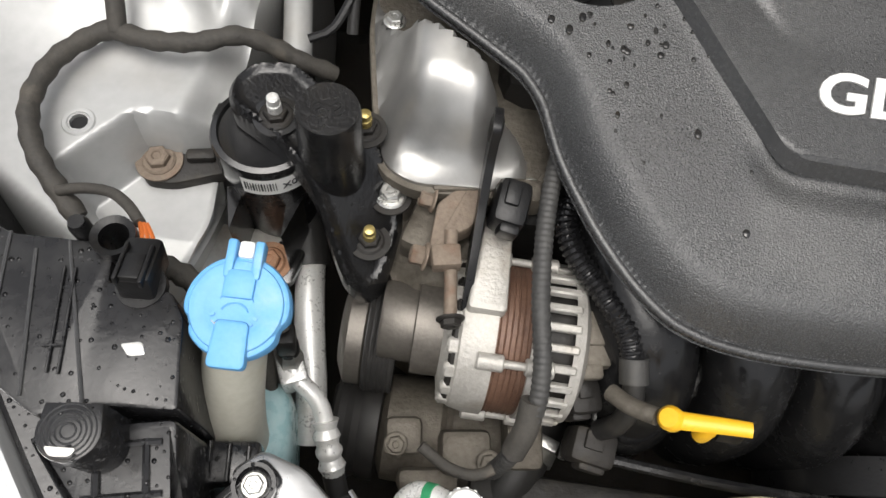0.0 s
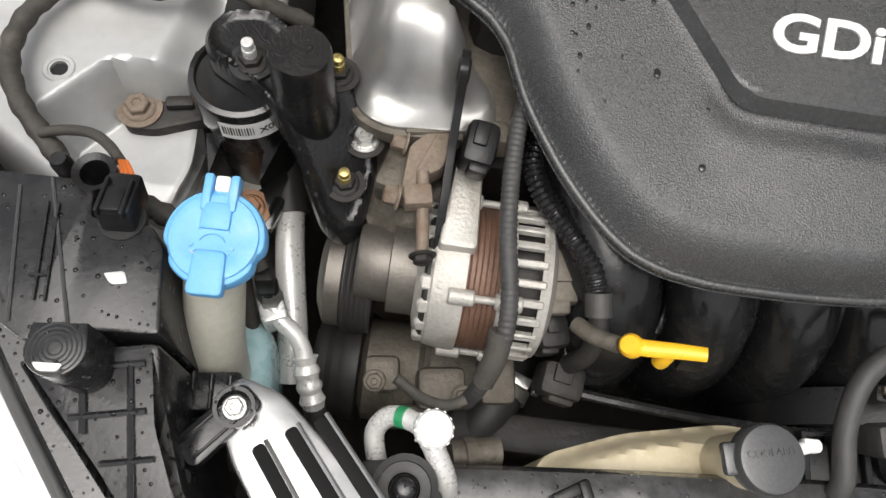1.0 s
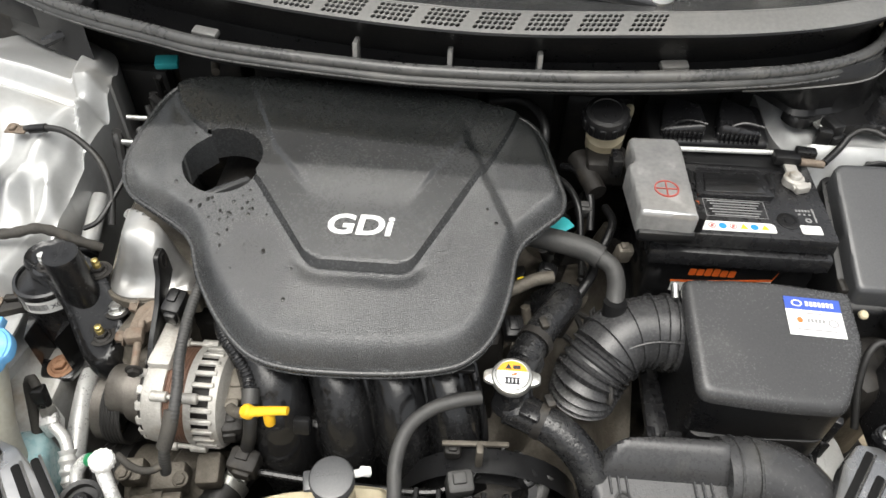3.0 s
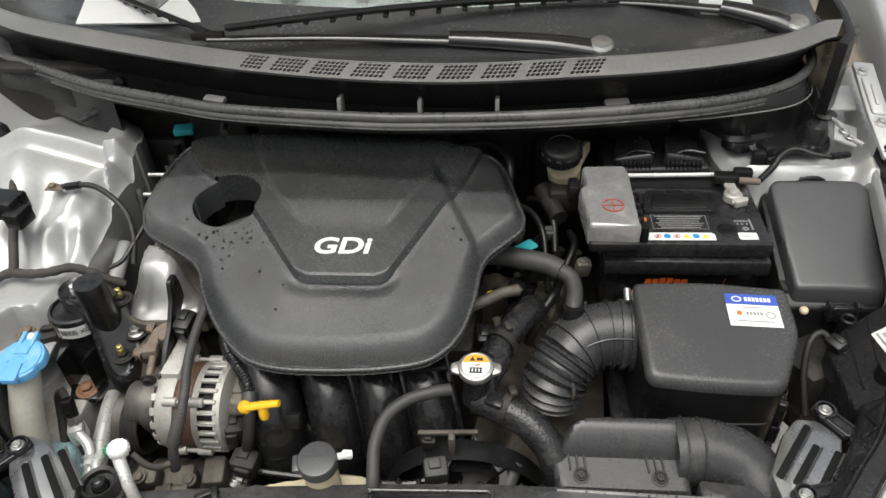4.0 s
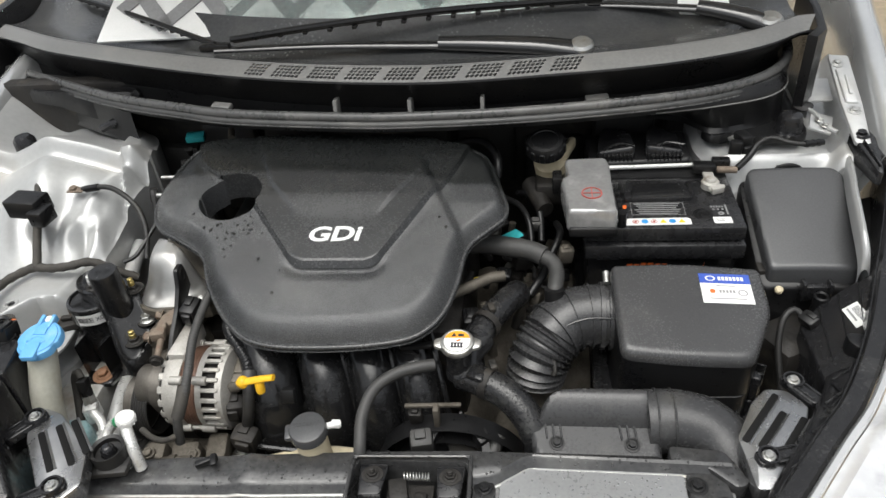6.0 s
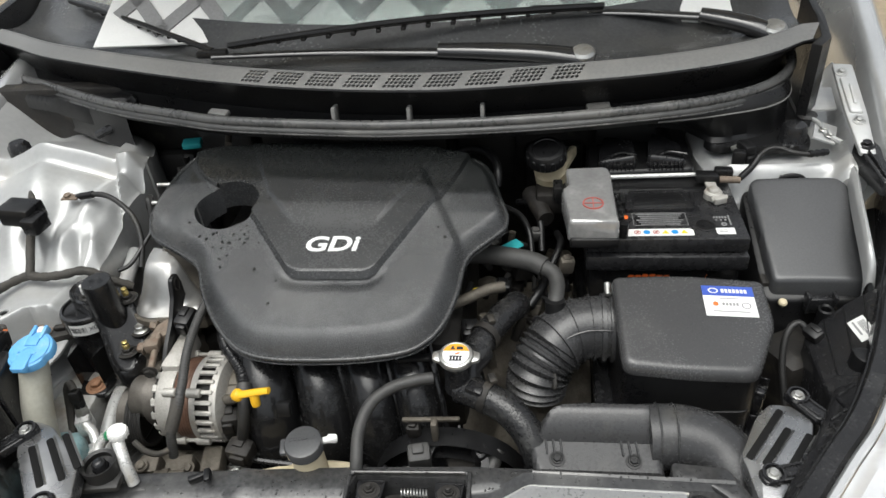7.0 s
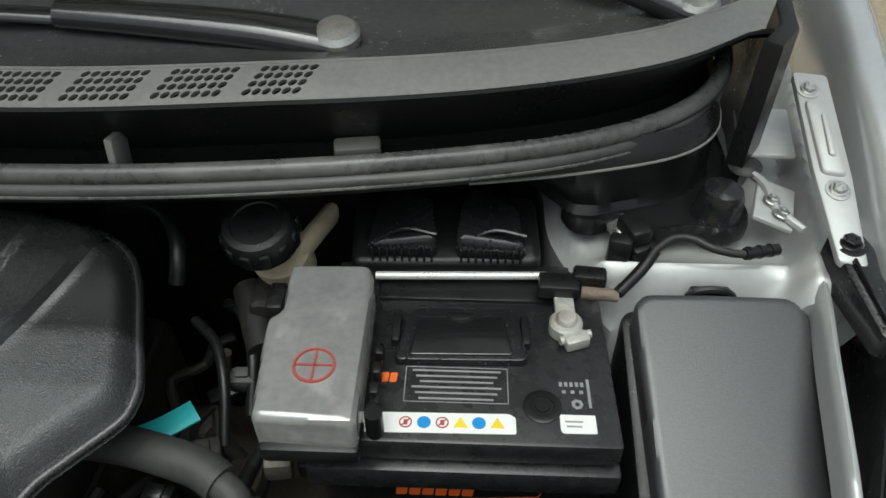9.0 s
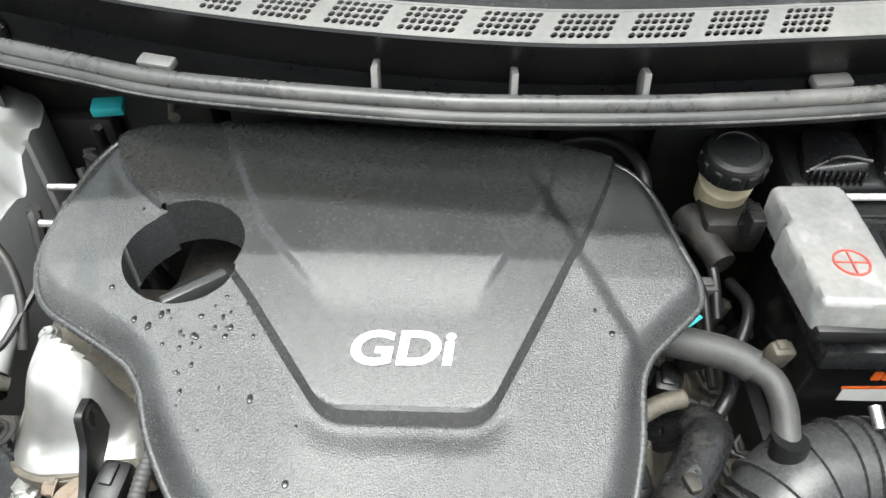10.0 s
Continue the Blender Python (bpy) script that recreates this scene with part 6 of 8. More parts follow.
for i in range(3):
    box(b, (0.480 + i * 0.0065, 0.379, 0.8274), (0.0028, 0.003, 0.0004))
box(b, (0.4985, 0.378, 0.8274), (0.0022, 0.026, 0.0004))
lathe(b, [(0.002, 0), (0.0046, 0), (0.0046, 0.0004), (0.002, 0.0004)], Matrix.Translation((0.489, 0.368, 0.8272)), 7)
part("print", b, GREY_INK, bat)
b = bm_new()
for i, w in enumerate((0.006, 0.006)):
    prism(b, fillet([(0.341 + i * 0.0065, 0.3835), (0.3465 + i * 0.0065, 0.3835), (0.3475 + i * 0.0065, 0.3925), (0.342 + i * 0.0065, 0.3925)], 0.0015), 0.8268, 0.8276)
part("orange_mark", b, ORANGE_INK, bat, "orange maker's mark shapes")
for i in range(6):
    b = bm_new()
    fm = plane_m((0.358 + i * 0.0104, 0.3386, 0.7495), (1, 0, 0.02), (0, 0.1, 1))
    prism(b, fillet([(-0.0052, -0.0055), (0.0036, -0.0055), (0.0052, 0.0055 + (0.002 if i in (2, 3) else 0)), (-0.0036, 0.0055 + (0.002 if i in (2, 3) else 0))], 0.002), -0.0004, 0.0008, m=fm)
    part("orange_mark", b, ORANGE_INK, bat, "orange maker's mark shapes")
b = bm_new()
fm = plane_m((0.405, 0.3390, 0.728), (1, 0, 0), (0, 0, 1))
prism(b, [(-0.070, -0.018), (0.060, -0.018), (0.060, 0.012), (-0.030, 0.002), (-0.070, 0.000)], -0.0004, 0.0006, m=fm)
part("front_label", b, WHITE, bat, "white front label")
b = bm_new()
prism(b, [(-0.072, 0.0), (-0.030, 0.002), (0.060, 0.012), (0.064, 0.030), (0.060, 0.015), (-0.030, 0.005), (-0.072, 0.003)], -0.0002, 0.0009, m=fm)
part("red_line", b, ORANGE_INK, bat)

pc = thing("battery_terminal_cover", "scuffed grey plastic cover over the battery plus terminal, its sky reflections painted pale", "terminal cover", (0.293, 0.39, 0.83))
pcz = lambda x, y: 0.864 + 0.02 * (y - 0.40)
b = lid_sheet(fillet([(0.258, 0.322), (0.329, 0.319), (0.327, 0.455), (0.323, 0.470), (0.258, 0.468), (0.260, 0.418), (0.250, 0.410)], 0.006), lambda x, y: 0.864 + 0.02 * (y - 0.40), 0.006, 0.007, 0.003, skirt=0.028)
part("cover", b, FILM, pc)
b = bm_new()
box(b, (0.295, 0.33, 0.826), (0.070, 0.03, 0.016), bev=0.004)
for i in range(4):
    box(b, (0.336, 0.345 + i * 0.018, 0.838), (0.007, 0.011, 0.014), bev=0.002)
rod(b, (0.338, 0.340, 0.822), (0.338, 0.340, 0.846), 0.0065)
part("latch", b, PLASTIC, pc)
b = bm_new()
box(b, (0.246, 0.452, 0.83), (0.015, 0.03, 0.03), bev=0.003)
part("side_clip", b, PLASTIC, pc)
b = bm_new()
pm = Matrix.Translation((0.2945, 0.366, pcz(0, 0.366)))
lathe(b, [(0.0132, -0.0005), (0.0136, 0.0012), (0.0152, 0.0012), (0.0156, -0.0005)], pm, 32)
box(b, (0, 0, 0.0004), (0.026, 0.0014, 0.0014), m=pm)
box(b, (0, 0, 0.0004), (0.0014, 0.026, 0.0014), m=pm)
part("plus_mark", b, RED_INK, pc, "faded red circled plus sign")
b = bm_new()
rod(b, (0.325, 0.493, 0.839), (0.472, 0.499, 0.838), 0.0036)
hold = tagged(part("hold_down_bar", b, BRIGHT), "plated steel hold-down bar across the battery", "bar")
neg = thing("battery_clamp", "tarnished minus terminal clamp with black sensor and cable", "battery clamp", (0.49, 0.455, 0.827))
b = bm_new()
lathe(b, [(0.0135, 0.828), (0.0135, 0.838), (0.0115, 0.840), (0.0085, 0.840), (0.0085, 0.843), (0.007, 0.845), (0, 0.845)], Matrix.Translation((0.490, 0.455, 0)), 24)
box(b, (0.490, 0.474, 0.838), (0.016, 0.03, 0.005), bev=0.001)
box(b, (0.497, 0.440, 0.833), (0.020, 0.012, 0.011), (0, 0, 20), 0.002)
rod(b, (0.484, 0.438, 0.834), (0.509, 0.447, 0.834), 0.0035)
part("clamp", b, CAST, neg)
b = bm_new()
box(b, (0.486, 0.490, 0.844), (0.034, 0.02, 0.014), (0, 0, -3), 0.003)
box(b, (0.512, 0.497, 0.848), (0.028, 0.016, 0.014), (0, 0, -6), 0.003)
part("sensor", b, PLASTIC, neg)
b = bm_new()
rod(b, (0.505, 0.486, 0.841), (0.535, 0.482, 0.842), 0.0055)
part("lug", b, RUST, neg, "discoloured copper lug")
b = bm_new()
GROUND_CABLE = [Vector(q) + Vector((0.004, 0.014, -0.005)) for q in ((0.530, 0.468, 0.850), (0.551, 0.487, 0.860), (0.562, 0.498, 0.872), (0.577, 0.503, 0.882), (0.592, 0.499, 0.884), (0.605, 0.491, 0.882), (0.629, 0.488, 0.879), (0.661, 0.497, 0.877))]
tube(b, GROUND_CABLE, 0.0036, 12, 0.005)
part("cable", b, RUBBER, neg, "black ground cable")
b = bm_new()
tube(b, GROUND_CABLE[:3], 0.0052, 12, 0.005)
part("sleeve", b, PLASTIC, neg)
b = bm_new()
rod(b, GROUND_CABLE[6] + Vector((0.002, 0, 0)), GROUND_CABLE[7], 0.0050)
for k in (0.15, 0.45, 0.75):
    q = GROUND_CABLE[6].lerp(GROUND_CABLE[7], k)
    rod(b, q, q + (GROUND_CABLE[7] - GROUND_CABLE[6]) * 0.06, 0.0058)
part("sleeve", b, PLASTIC, neg)
b = bm_new()
for p, s, r_ in (((0.548, 0.522, 0.872), (0.02, 0.03, 0.02), 20), ((0.535, 0.508, 0.862), (0.02, 0.015, 0.03), -15), ((0.556, 0.510, 0.858), (0.025, 0.012, 0.018), 30)):
    box(b, p, s, (0, 0, r_), 0.004)
tagged(part("relay_bracket", b, PLASTIC), "small black connector bracket by the tower nut", "bracket")

shift(bat, 0.0, 0.001, 0.005)
shift(pc, 0.004, 0.0, 0.010)
shift(neg, -0.004, -0.014, 0.005)
shift(hold, 0.002, -0.004, 0.004)

# ---- fuse box ----
fb = thing("fuse_box", "black fuse box with a smooth sloping lid", "fuse box", (0.61, 0.38, 0.64))
FZ = lambda x, y: 0.784 + 0.37 * (y - 0.298)
b = lid_sheet(fillet([(0.549, 0.298), (0.672, 0.296), (0.687, 0.459), (0.674, 0.472), (0.552, 0.472), (0.543, 0.462)], 0.010), lambda x, y: FZ(x, y) + 0.0015 * (1 - ((x - 0.614) / 0.066) ** 2), 0.006, 0.0055, 0.003, skirt=0.036)
part("lid", b, LID, fb)
b = bm_new()
prism(b, fillet([(0.539, 0.289), (0.678, 0.287), (0.692, 0.474), (0.537, 0.476)], 0.014), 0.62, lambda x, y: FZ(x, y) - 0.026, 0.005)
part("body", b, PLASTIC, fb)
b = bm_new()
box(b, (0.612, 0.284, 0.752), (0.036, 0.012, 0.026), bev=0.003)
box(b, (0.594, 0.282, 0.757), (0.005, 0.016, 0.03), bev=0.001)
box(b, (0.630, 0.282, 0.757), (0.005, 0.016, 0.03), bev=0.001)
part("latch", b, PLASTIC_WET, fb)
b = bm_new()
tube(b, [(0.61 + 0.019 * math.cos(a), 0.476, 0.838 + 0.011 * math.sin(a)) for a in np.linspace(0.0, math.pi, 12)], 0.0035, 8, 0.005)
box(b, (0.61, 0.480, 0.840), (0.034, 0.010, 0.012), bev=0.003)
part("cable_outlet", b, PLASTIC, fb)
b = bm_new()
lathe(b, [(0, 0), (0.006, 0), (0.006, 0.004), (0.004, 0.006), (0, 0.006)], axis_m((0.562, 0.283, 0.755), (0, -0.5, 1)), 12)
part("push_pin", b, CREAM, fb, "yellowed push pin")

# ---- brake fluid tank and the black box behind the battery ----
br = thing("brake_fluid_tank", "milky brake fluid tank with a ribbed black cap", "fluid tank", (0.235, 0.51, 0.82))
b = bm_new()
lathe(b, [(0, 0.0), (0.026, 0.0), (0.027, 0.03), (0.024, 0.034), (0.023, 0.05)], axis_m((0.240, 0.530, 0.815), (-0.10, -0.35, 1)), 24)
box(b, (0.266, 0.545, 0.846), (0.014, 0.07, 0.022), (0, 0, -20), 0.006)
part("tank", b, CREAM, br)
b = bm_new()
lathe(b, [(0.024, 0.0), (0.031, 0.001), (0.031, 0.020), (0.028, 0.025), (0.022, 0.026), (0.021, 0.0245), (0, 0.0245)], axis_m((0.231, 0.507, 0.868), (-0.05, -0.25, 1)), 40)
bc = part("cap", b, PLASTIC, br, "black cap with grip ribs")
for i in range(12):
    a = 2 * math.pi * i / 12
    b = bm_new()
    box(b, (0.0305 * math.cos(a), 0.0305 * math.sin(a), 0.011), (0.005, 0.009, 0.018), (0, 0, math.degrees(a)), 0.0015, 1, m=axis_m((0.231, 0.507, 0.868), (-0.05, -0.25, 1)))
    part("grip_rib", b, PLASTIC, bc)
b = bm_new()
rod(b, (0.205, 0.515, 0.80), (0.230, 0.45, 0.79), 0.016, 0.014)
box(b, (0.243, 0.50, 0.80), (0.06, 0.05, 0.04), bev=0.008)
part("cylinder", b, GRIME, br)

ecu = thing("relay_box", "black ribbed relay box behind the battery", "relay box", (0.385, 0.54, 0.80))
b = bm_new()
prism(b, fillet([(0.302, 0.505), (0.472, 0.510), (0.468, 0.585), (0.300, 0.580)], 0.012), 0.78, lambda x, y: 0.842 + 0.22 * (y - 0.505), 0.006)
part("body", b, PLASTIC, ecu)
for x0, x1 in ((0.316, 0.380), (0.394, 0.458)):
    b = bm_new()
    prism(b, fillet([(x0, 0.513), (x1, 0.513), (x1 - 0.006, 0.56), (x0 + 0.014, 0.578), (x0 + 0.004, 0.55)], 0.008), 0.84, lambda x, y: 0.868 + 0.2 * (y - 0.51) - 1.4 * abs(x - 0.387) * 0.12, 0.006)
    part("cover", b, PLASTIC_WET, ecu)
    b = bm_new()
    tube(b, [(x0 + 0.002, 0.516, 0.853), ((x0 + x1) / 2, 0.521, 0.869), (x1 - 0.002, 0.516, 0.868)], 0.0018, 6)
    for i in range(9):
        box(b, (x0 + 0.006 + i * 0.0065, 0.511, 0.850), (0.002, 0.006, 0.016), bev=0.0006, seg=1)
    part("rib", b, PLASTIC_WET, ecu)
b = bm_new()
box(b, (0.388, 0.504, 0.800), (0.15, 0.03, 0.05), bev=0.006)
part("bracket", b, PLASTIC, ecu)


shift(br, 0.002, -0.009, 0.004)


# ---- engine block and the dark depths round it ----
eng = thing("engine_block", "grimy engine block under the plastic cover", "engine", (-0.1, 0.35, 0.45))
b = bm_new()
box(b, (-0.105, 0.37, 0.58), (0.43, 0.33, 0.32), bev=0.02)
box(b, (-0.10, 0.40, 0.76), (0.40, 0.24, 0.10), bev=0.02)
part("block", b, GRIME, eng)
b = sheet(fillet([(-0.345, 0.135), (-0.285, 0.14), (-0.27, 0.25), (-0.33, 0.33), (-0.375, 0.31), (-0.372, 0.18)], 0.02), lambda x, y, d: 0.742 - 0.25 * np.maximum(0.18 - y, 0) + 0.008 * np.sin(x * 150) * np.sin(y * 130) - 0.02 * sstep(0.012, 0, d), 0.006, skirt=0.2)
part("timing_cover", b, CAST_DIRTY, eng, "brown stained timing cover")
for p, s, r_ in (((-0.318, 0.215, 0.775), (0.045, 0.03, 0.03), 10), ((-0.275, 0.205, 0.785), (0.035, 0.02, 0.025), 5), ((-0.335, 0.185, 0.755), (0.03, 0.05, 0.03), -15), ((-0.262, 0.235, 0.775), (0.02, 0.05, 0.02), 0)):
    b = bm_new()
    box(b, p, s, (0, 0, r_), 0.006)
    part("boss", b, CAST_DIRTY, eng)
gb = thing("gearbox", "dark greasy gearbox casing under the intake duct", "gearbox", (0.2, 0.3, 0.4))
b = sheet(fillet([(0.10, 0.10), (0.30, 0.10), (0.30, 0.52), (0.10, 0.52)], 0.04), lambda x, y, d: 0.600 + 0.03 * np.sin(x * 40) * np.cos(y * 33) + 0.05 * sstep(0.0, 0.08, d) - 0.05 * sstep(0.3, 0.1, y), 0.008, skirt=0.2)
part("casing", b, CAST_DIRTY, gb)
rng = random.Random(11)
for i in range(26):
    b = bm_new()
    x, y, z = rng.uniform(0.11, 0.27), rng.uniform(0.16, 0.52), rng.uniform(0.65, 0.72)
    if rng.random() < 0.5:
        box(b, (x, y, z), (rng.uniform(0.012, 0.035), rng.uniform(0.012, 0.03), rng.uniform(0.015, 0.03)), (rng.uniform(-20, 20), rng.uniform(-20, 20), rng.uniform(0, 90)), 0.003)
    else:
        rod(b, (x, y, z - 0.02), (x + rng.uniform(-0.02, 0.02), y + rng.uniform(-0.02, 0.02), z + 0.02), rng.uniform(0.005, 0.011))
    part("fitting", b, (GRIME, CAST_DIRTY, PLASTIC, HOSE)[i % 4], gb)
b = bm_new()
rng = random.Random(3)
for i in range(12):
    x, y = rng.uniform(0.10, 0.24), rng.uniform(0.18, 0.5)
    p = [Vector((x, y, 0.70))]
    for k in range(4):
        p.append(p[-1] + Vector((rng.uniform(-0.025, 0.045), rng.uniform(-0.045, 0.05), rng.uniform(-0.012, 0.02))))
    tube(b, p, rng.choice((0.003, 0.004, 0.0055)), 8, 0.008)
part("wiring", b, RUBBER, gb)["kind"] = "stuff"
tray = thing("battery_tray", "dark battery tray and bracket", "battery tray", (0.41, 0.42, 0.45))
b = bm_new()
box(b, (0.41, 0.425, 0.55), (0.26, 0.21, 0.21), bev=0.015)
part("tray", b, PLASTIC, tray)
b = bm_new()
box(b, (0.545, 0.36, 0.70), (0.012, 0.10, 0.14), bev=0.004)
box(b, (0.585, 0.25, 0.60), (0.10, 0.08, 0.22), (0, 0, 30), 0.02)
part("side_bracket", b, GRIME, tray)

# intake manifold: four runners
man = thing("intake_manifold", "glossy black plastic intake manifold with four curved runners", "intake manifold", (-0.06, 0.1, 0.55))
for i, x in enumerate((-0.168, -0.088, -0.018, 0.045)):
    b = bm_new()
    w = (0.040, 0.034, 0.031, 0.029)[i]
    tube(b, [(x - 0.035, 0.235, 0.748), (x - 0.012, 0.175, 0.742), (x + 0.006, 0.132, 0.720), (x + 0.014, 0.108, 0.676), (x + 0.016, 0.104, 0.62), (x + 0.016, 0.112, 0.56)], w, 22, 0.008)
    part("runner", b, MANIFOLD, man)
    b = bm_new()
    tube(b, [(x + 0.012, 0.215, 0.774), (x + 0.030, 0.156, 0.752), (x + 0.045, 0.118, 0.705), (x + 0.050, 0.100, 0.64)], 0.0045, 8, 0.01)
    part("web", b, MANIFOLD, man)
b = bm_new()
tube(b, [(-0.200, 0.058, 0.662), (-0.13, 0.052, 0.660), (-0.05, 0.048, 0.658), (0.04, 0.050, 0.658), (0.072, 0.07, 0.67)], 0.0045, 8, 0.01)
part("flange", b, MANIFOLD, man)
b = bm_new()
box(b, (-0.06, 0.15, 0.61), (0.25, 0.10, 0.16), bev=0.03)
part("plenum", b, MANIFOLD, man)
b = bm_new()
box(b, (-0.112, 0.070, 0.752), (0.018, 0.010, 0.020), (-20, 0, 0), 0.002)
part("lug", b, PLASTIC, man)
b = bm_new()
box(b, (0.052, 0.146, 0.772), (0.045, 0.012, 0.007), (0, 0, 4), 0.003)
tagged(part("cover_tab", b, PLASTIC), "black plastic tab under the cover edge", "clip")
b = bm_new()
box(b, (0.080, 0.073, 0.735), (0.075, 0.006, 0.005), (0, 0, 3), 0.0015)
box(b, (0.085, 0.066, 0.72), (0.008, 0.014, 0.04), bev=0.002)
tagged(part("steel_bracket", b, CAST_DIRTY), "thin steel bracket below the filler neck", "bracket")
thr = thing("throttle_housing", "round black throttle housing with ribs", "throttle", (0.10, 0.06, 0.62))
b = bm_new()
tm = axis_m((0.108, 0.062, 0.655), (0.1, -0.5, 0.85))
lathe(b, [(0.030, 0.028), (0.033, 0.034), (0.043, 0.034), (0.046, 0.02), (0.046, -0.03)], tm, 30)
part("ring", b, PLASTIC, thr)
for i in range(14):
    a = 2 * math.pi * i / 14
    b = bm_new()
    box(b, (0.045 * math.cos(a), 0.045 * math.sin(a), 0.010), (0.010, 0.005, 0.035), (0, 0, math.degrees(a)), 0.001, 1, m=tm)
    part("rib", b, PLASTIC, thr)
b = bm_new()
lathe(b, [(0, 0.0), (0.030, 0.0), (0.030, 0.03)], tm, 26)
part("bore", b, GRIME, thr)
for p, s, r_, mm in (((0.065, 0.045, 0.69), (0.030, 0.026, 0.05), 12, HOSE), ((0.145, 0.065, 0.68), (0.028, 0.02, 0.03), 40, PLASTIC), ((0.055, 0.075, 0.71), (0.02, 0.014, 0.03), 0, GRIME), ((0.16, 0.03, 0.66), (0.03, 0.02, 0.04), 10, PLASTIC)):
    b = bm_new()
    box(b, p, s, (15, 0, r_), 0.005)
    box(b, (p[0], p[1] - 0.004, p[2] + s[2] * 0.5), (s[0] * 0.5, s[1] * 0.5, 0.008), (15, 0, r_), 0.002)
    tagged(part("connector", b, mm), "small wiring connector near the throttle", "connector", "wiring connectors")
b = bm_new()
tube(b, [(0.03, 0.045, 0.62), (0.06, 0.02, 0.635), (0.11, 0.018, 0.645), (0.15, 0.04, 0.665), (0.165, 0.07, 0.68)], 0.010, 12, 0.008)
tagged(part("vacuum_hose", b, HOSE), "grey hose looping below the throttle", "hose", "vacuum hoses")

# ---- valve cover end ----
def dome(x, y, d):
    z = 0.796 + 0.052 * sstep(0.0, 0.030, d) * sstep(0.195, 0.255, y) * sstep(-0.288, -0.318, x)
    z += 0.010 * np.exp(-((x + 0.338) / 0.022) ** 2) * sstep(0.22, 0.30, y) - 0.010 * np.exp(-((x + 0.372 - (y - 0.3) * 0.1) / 0.008) ** 2) * sstep(0.24, 0.28, y)
    z -= 0.012 * np.exp(-((x + 0.35) ** 2 + (y - 0.228) ** 2) / 0.0002)
    z = z - np.maximum(z - 0.782, 0) * sstep(-0.016, -0.002, sdist(x, y, RIM)[0])
    return z - 0.006 * sstep(0.007, 0, d)


vc = thing("valve_cover", "bright cast aluminium valve cover end with dirty edges", "valve cover", (-0.33, 0.3, 0.79))
b = sheet(fillet([(-0.405, 0.40), (-0.400, 0.33), (-0.375, 0.212), (-0.352, 0.200), (-0.285, 0.206), (-0.262, 0.228), (-0.26, 0.30), (-0.30, 0.40)], 0.014), dome, 0.005, skirt=0.022)
part("dome", b, CAST_SMOOTH, vc)
b = bm_new()
prism(b, fillet([(-0.408, 0.40), (-0.404, 0.33), (-0.379, 0.208), (-0.352, 0.195), (-0.283, 0.201), (-0.257, 0.226), (-0.256, 0.30), (-0.296, 0.40)], 0.014), 0.774, 0.786, 0.002)
part("gasket_flange", b, CAST_DIRTY, vc)
hexbolt(vc, (-0.352, 0.232, 0.801), (0, 0, 1), 0.0062, STEEL)
hexbolt(vc, (-0.383, 0.320, 0.812), (0, 0, 1), 0.0062, STEEL)
hexbolt(vc, (-0.268, 0.214, 0.782), (0, -0.6, 1), 0.006, STEEL)

# ---- engine mount ----
mt = thing("engine_mount", "glossy black hydraulic engine mount with a cast arm", "engine mount", (-0.43, 0.2, 0.68))
mc = Matrix.Translation((-0.455, 0.222, 0))
b = bm_new()
lathe(b, [(0.0, 0.668), (0.029, 0.668), (0.032, 0.700), (0.0345, 0.745), (0.0345, 0.768)], mc, 36)
part("bellow", b, PLASTIC, mt)
b = bm_new()
lathe(b, [(0.0345, 0.764), (0.0385, 0.766), (0.0385, 0.790), (0.037, 0.794), (0.033, 0.795), (0.032, 0.791), (0.020, 0.788), (0, 0.788)], mc, 40)
part("rim", b, GLOSS, mt)
b = bm_new()
A0, A1, R0 = radians(256), radians(328), 0.0389
rows = [[b.verts.new((-0.455 + R0 * math.cos(a), 0.222 + R0 * math.sin(a), z)) for z in (0.7675, 0.7875)] for a in np.linspace(A0, A1, 16)]
for a, c in zip(rows, rows[1:]):
    b.faces.new((a[0], c[0], c[1], a[1]))
lb = part("paper_label", b, WHITE, mt, "white paper label printed X00")
b = bm_new()
for i in range(12):
    a = radians(260 + i * 2.9)
    box(b, (0, 0, 0), (0.0006 + 0.0005 * (i % 3 == 0), 0.0006, 0.0095), (0, 0, math.degrees(a) + 90), m=Matrix.Translation((-0.455 + 0.0391 * math.cos(a), 0.222 + 0.0391 * math.sin(a), 0.7780)))
part("bar_code", b, DARK_INK, lb)
a = radians(310)
text("X00", 0.0095, plane_m((-0.455 + 0.0394 * math.cos(a), 0.222 + 0.0394 * math.sin(a), 0.7780), (-math.sin(a), math.cos(a), 0), (0, 0, 1)), DARK_INK, lb, "lettering", 0.0002)


def arm_z(x, y):
    s = (x + 0.452) * 0.72 - (y - 0.232) * 0.55
    return 0.813 - 0.1 * np.maximum(0.0, s) - 1.05 * np.maximum(0.0, s - 0.05)


ARM = fillet([(-0.482, 0.243), (-0.470, 0.262), (-0.441, 0.268), (-0.415, 0.250), (-0.386, 0.236), (-0.352, 0.200), (-0.349, 0.180), (-0.357, 0.142), (-0.372, 0.131), (-0.386, 0.137), (-0.410, 0.176), (-0.446, 0.207), (-0.478, 0.224)], 0.009)
b = sheet(ARM, lambda x, y, d: arm_z(x, y) + 0.004 * np.exp(-((d - 0.004) / 0.0026) ** 2) - 0.003 * sstep(0.003, 0.0, d), 0.0022, skirt=0.020)
part("arm", b, GLOSS_CAST, mt, "glossy black cast arm")
b = bm_new()
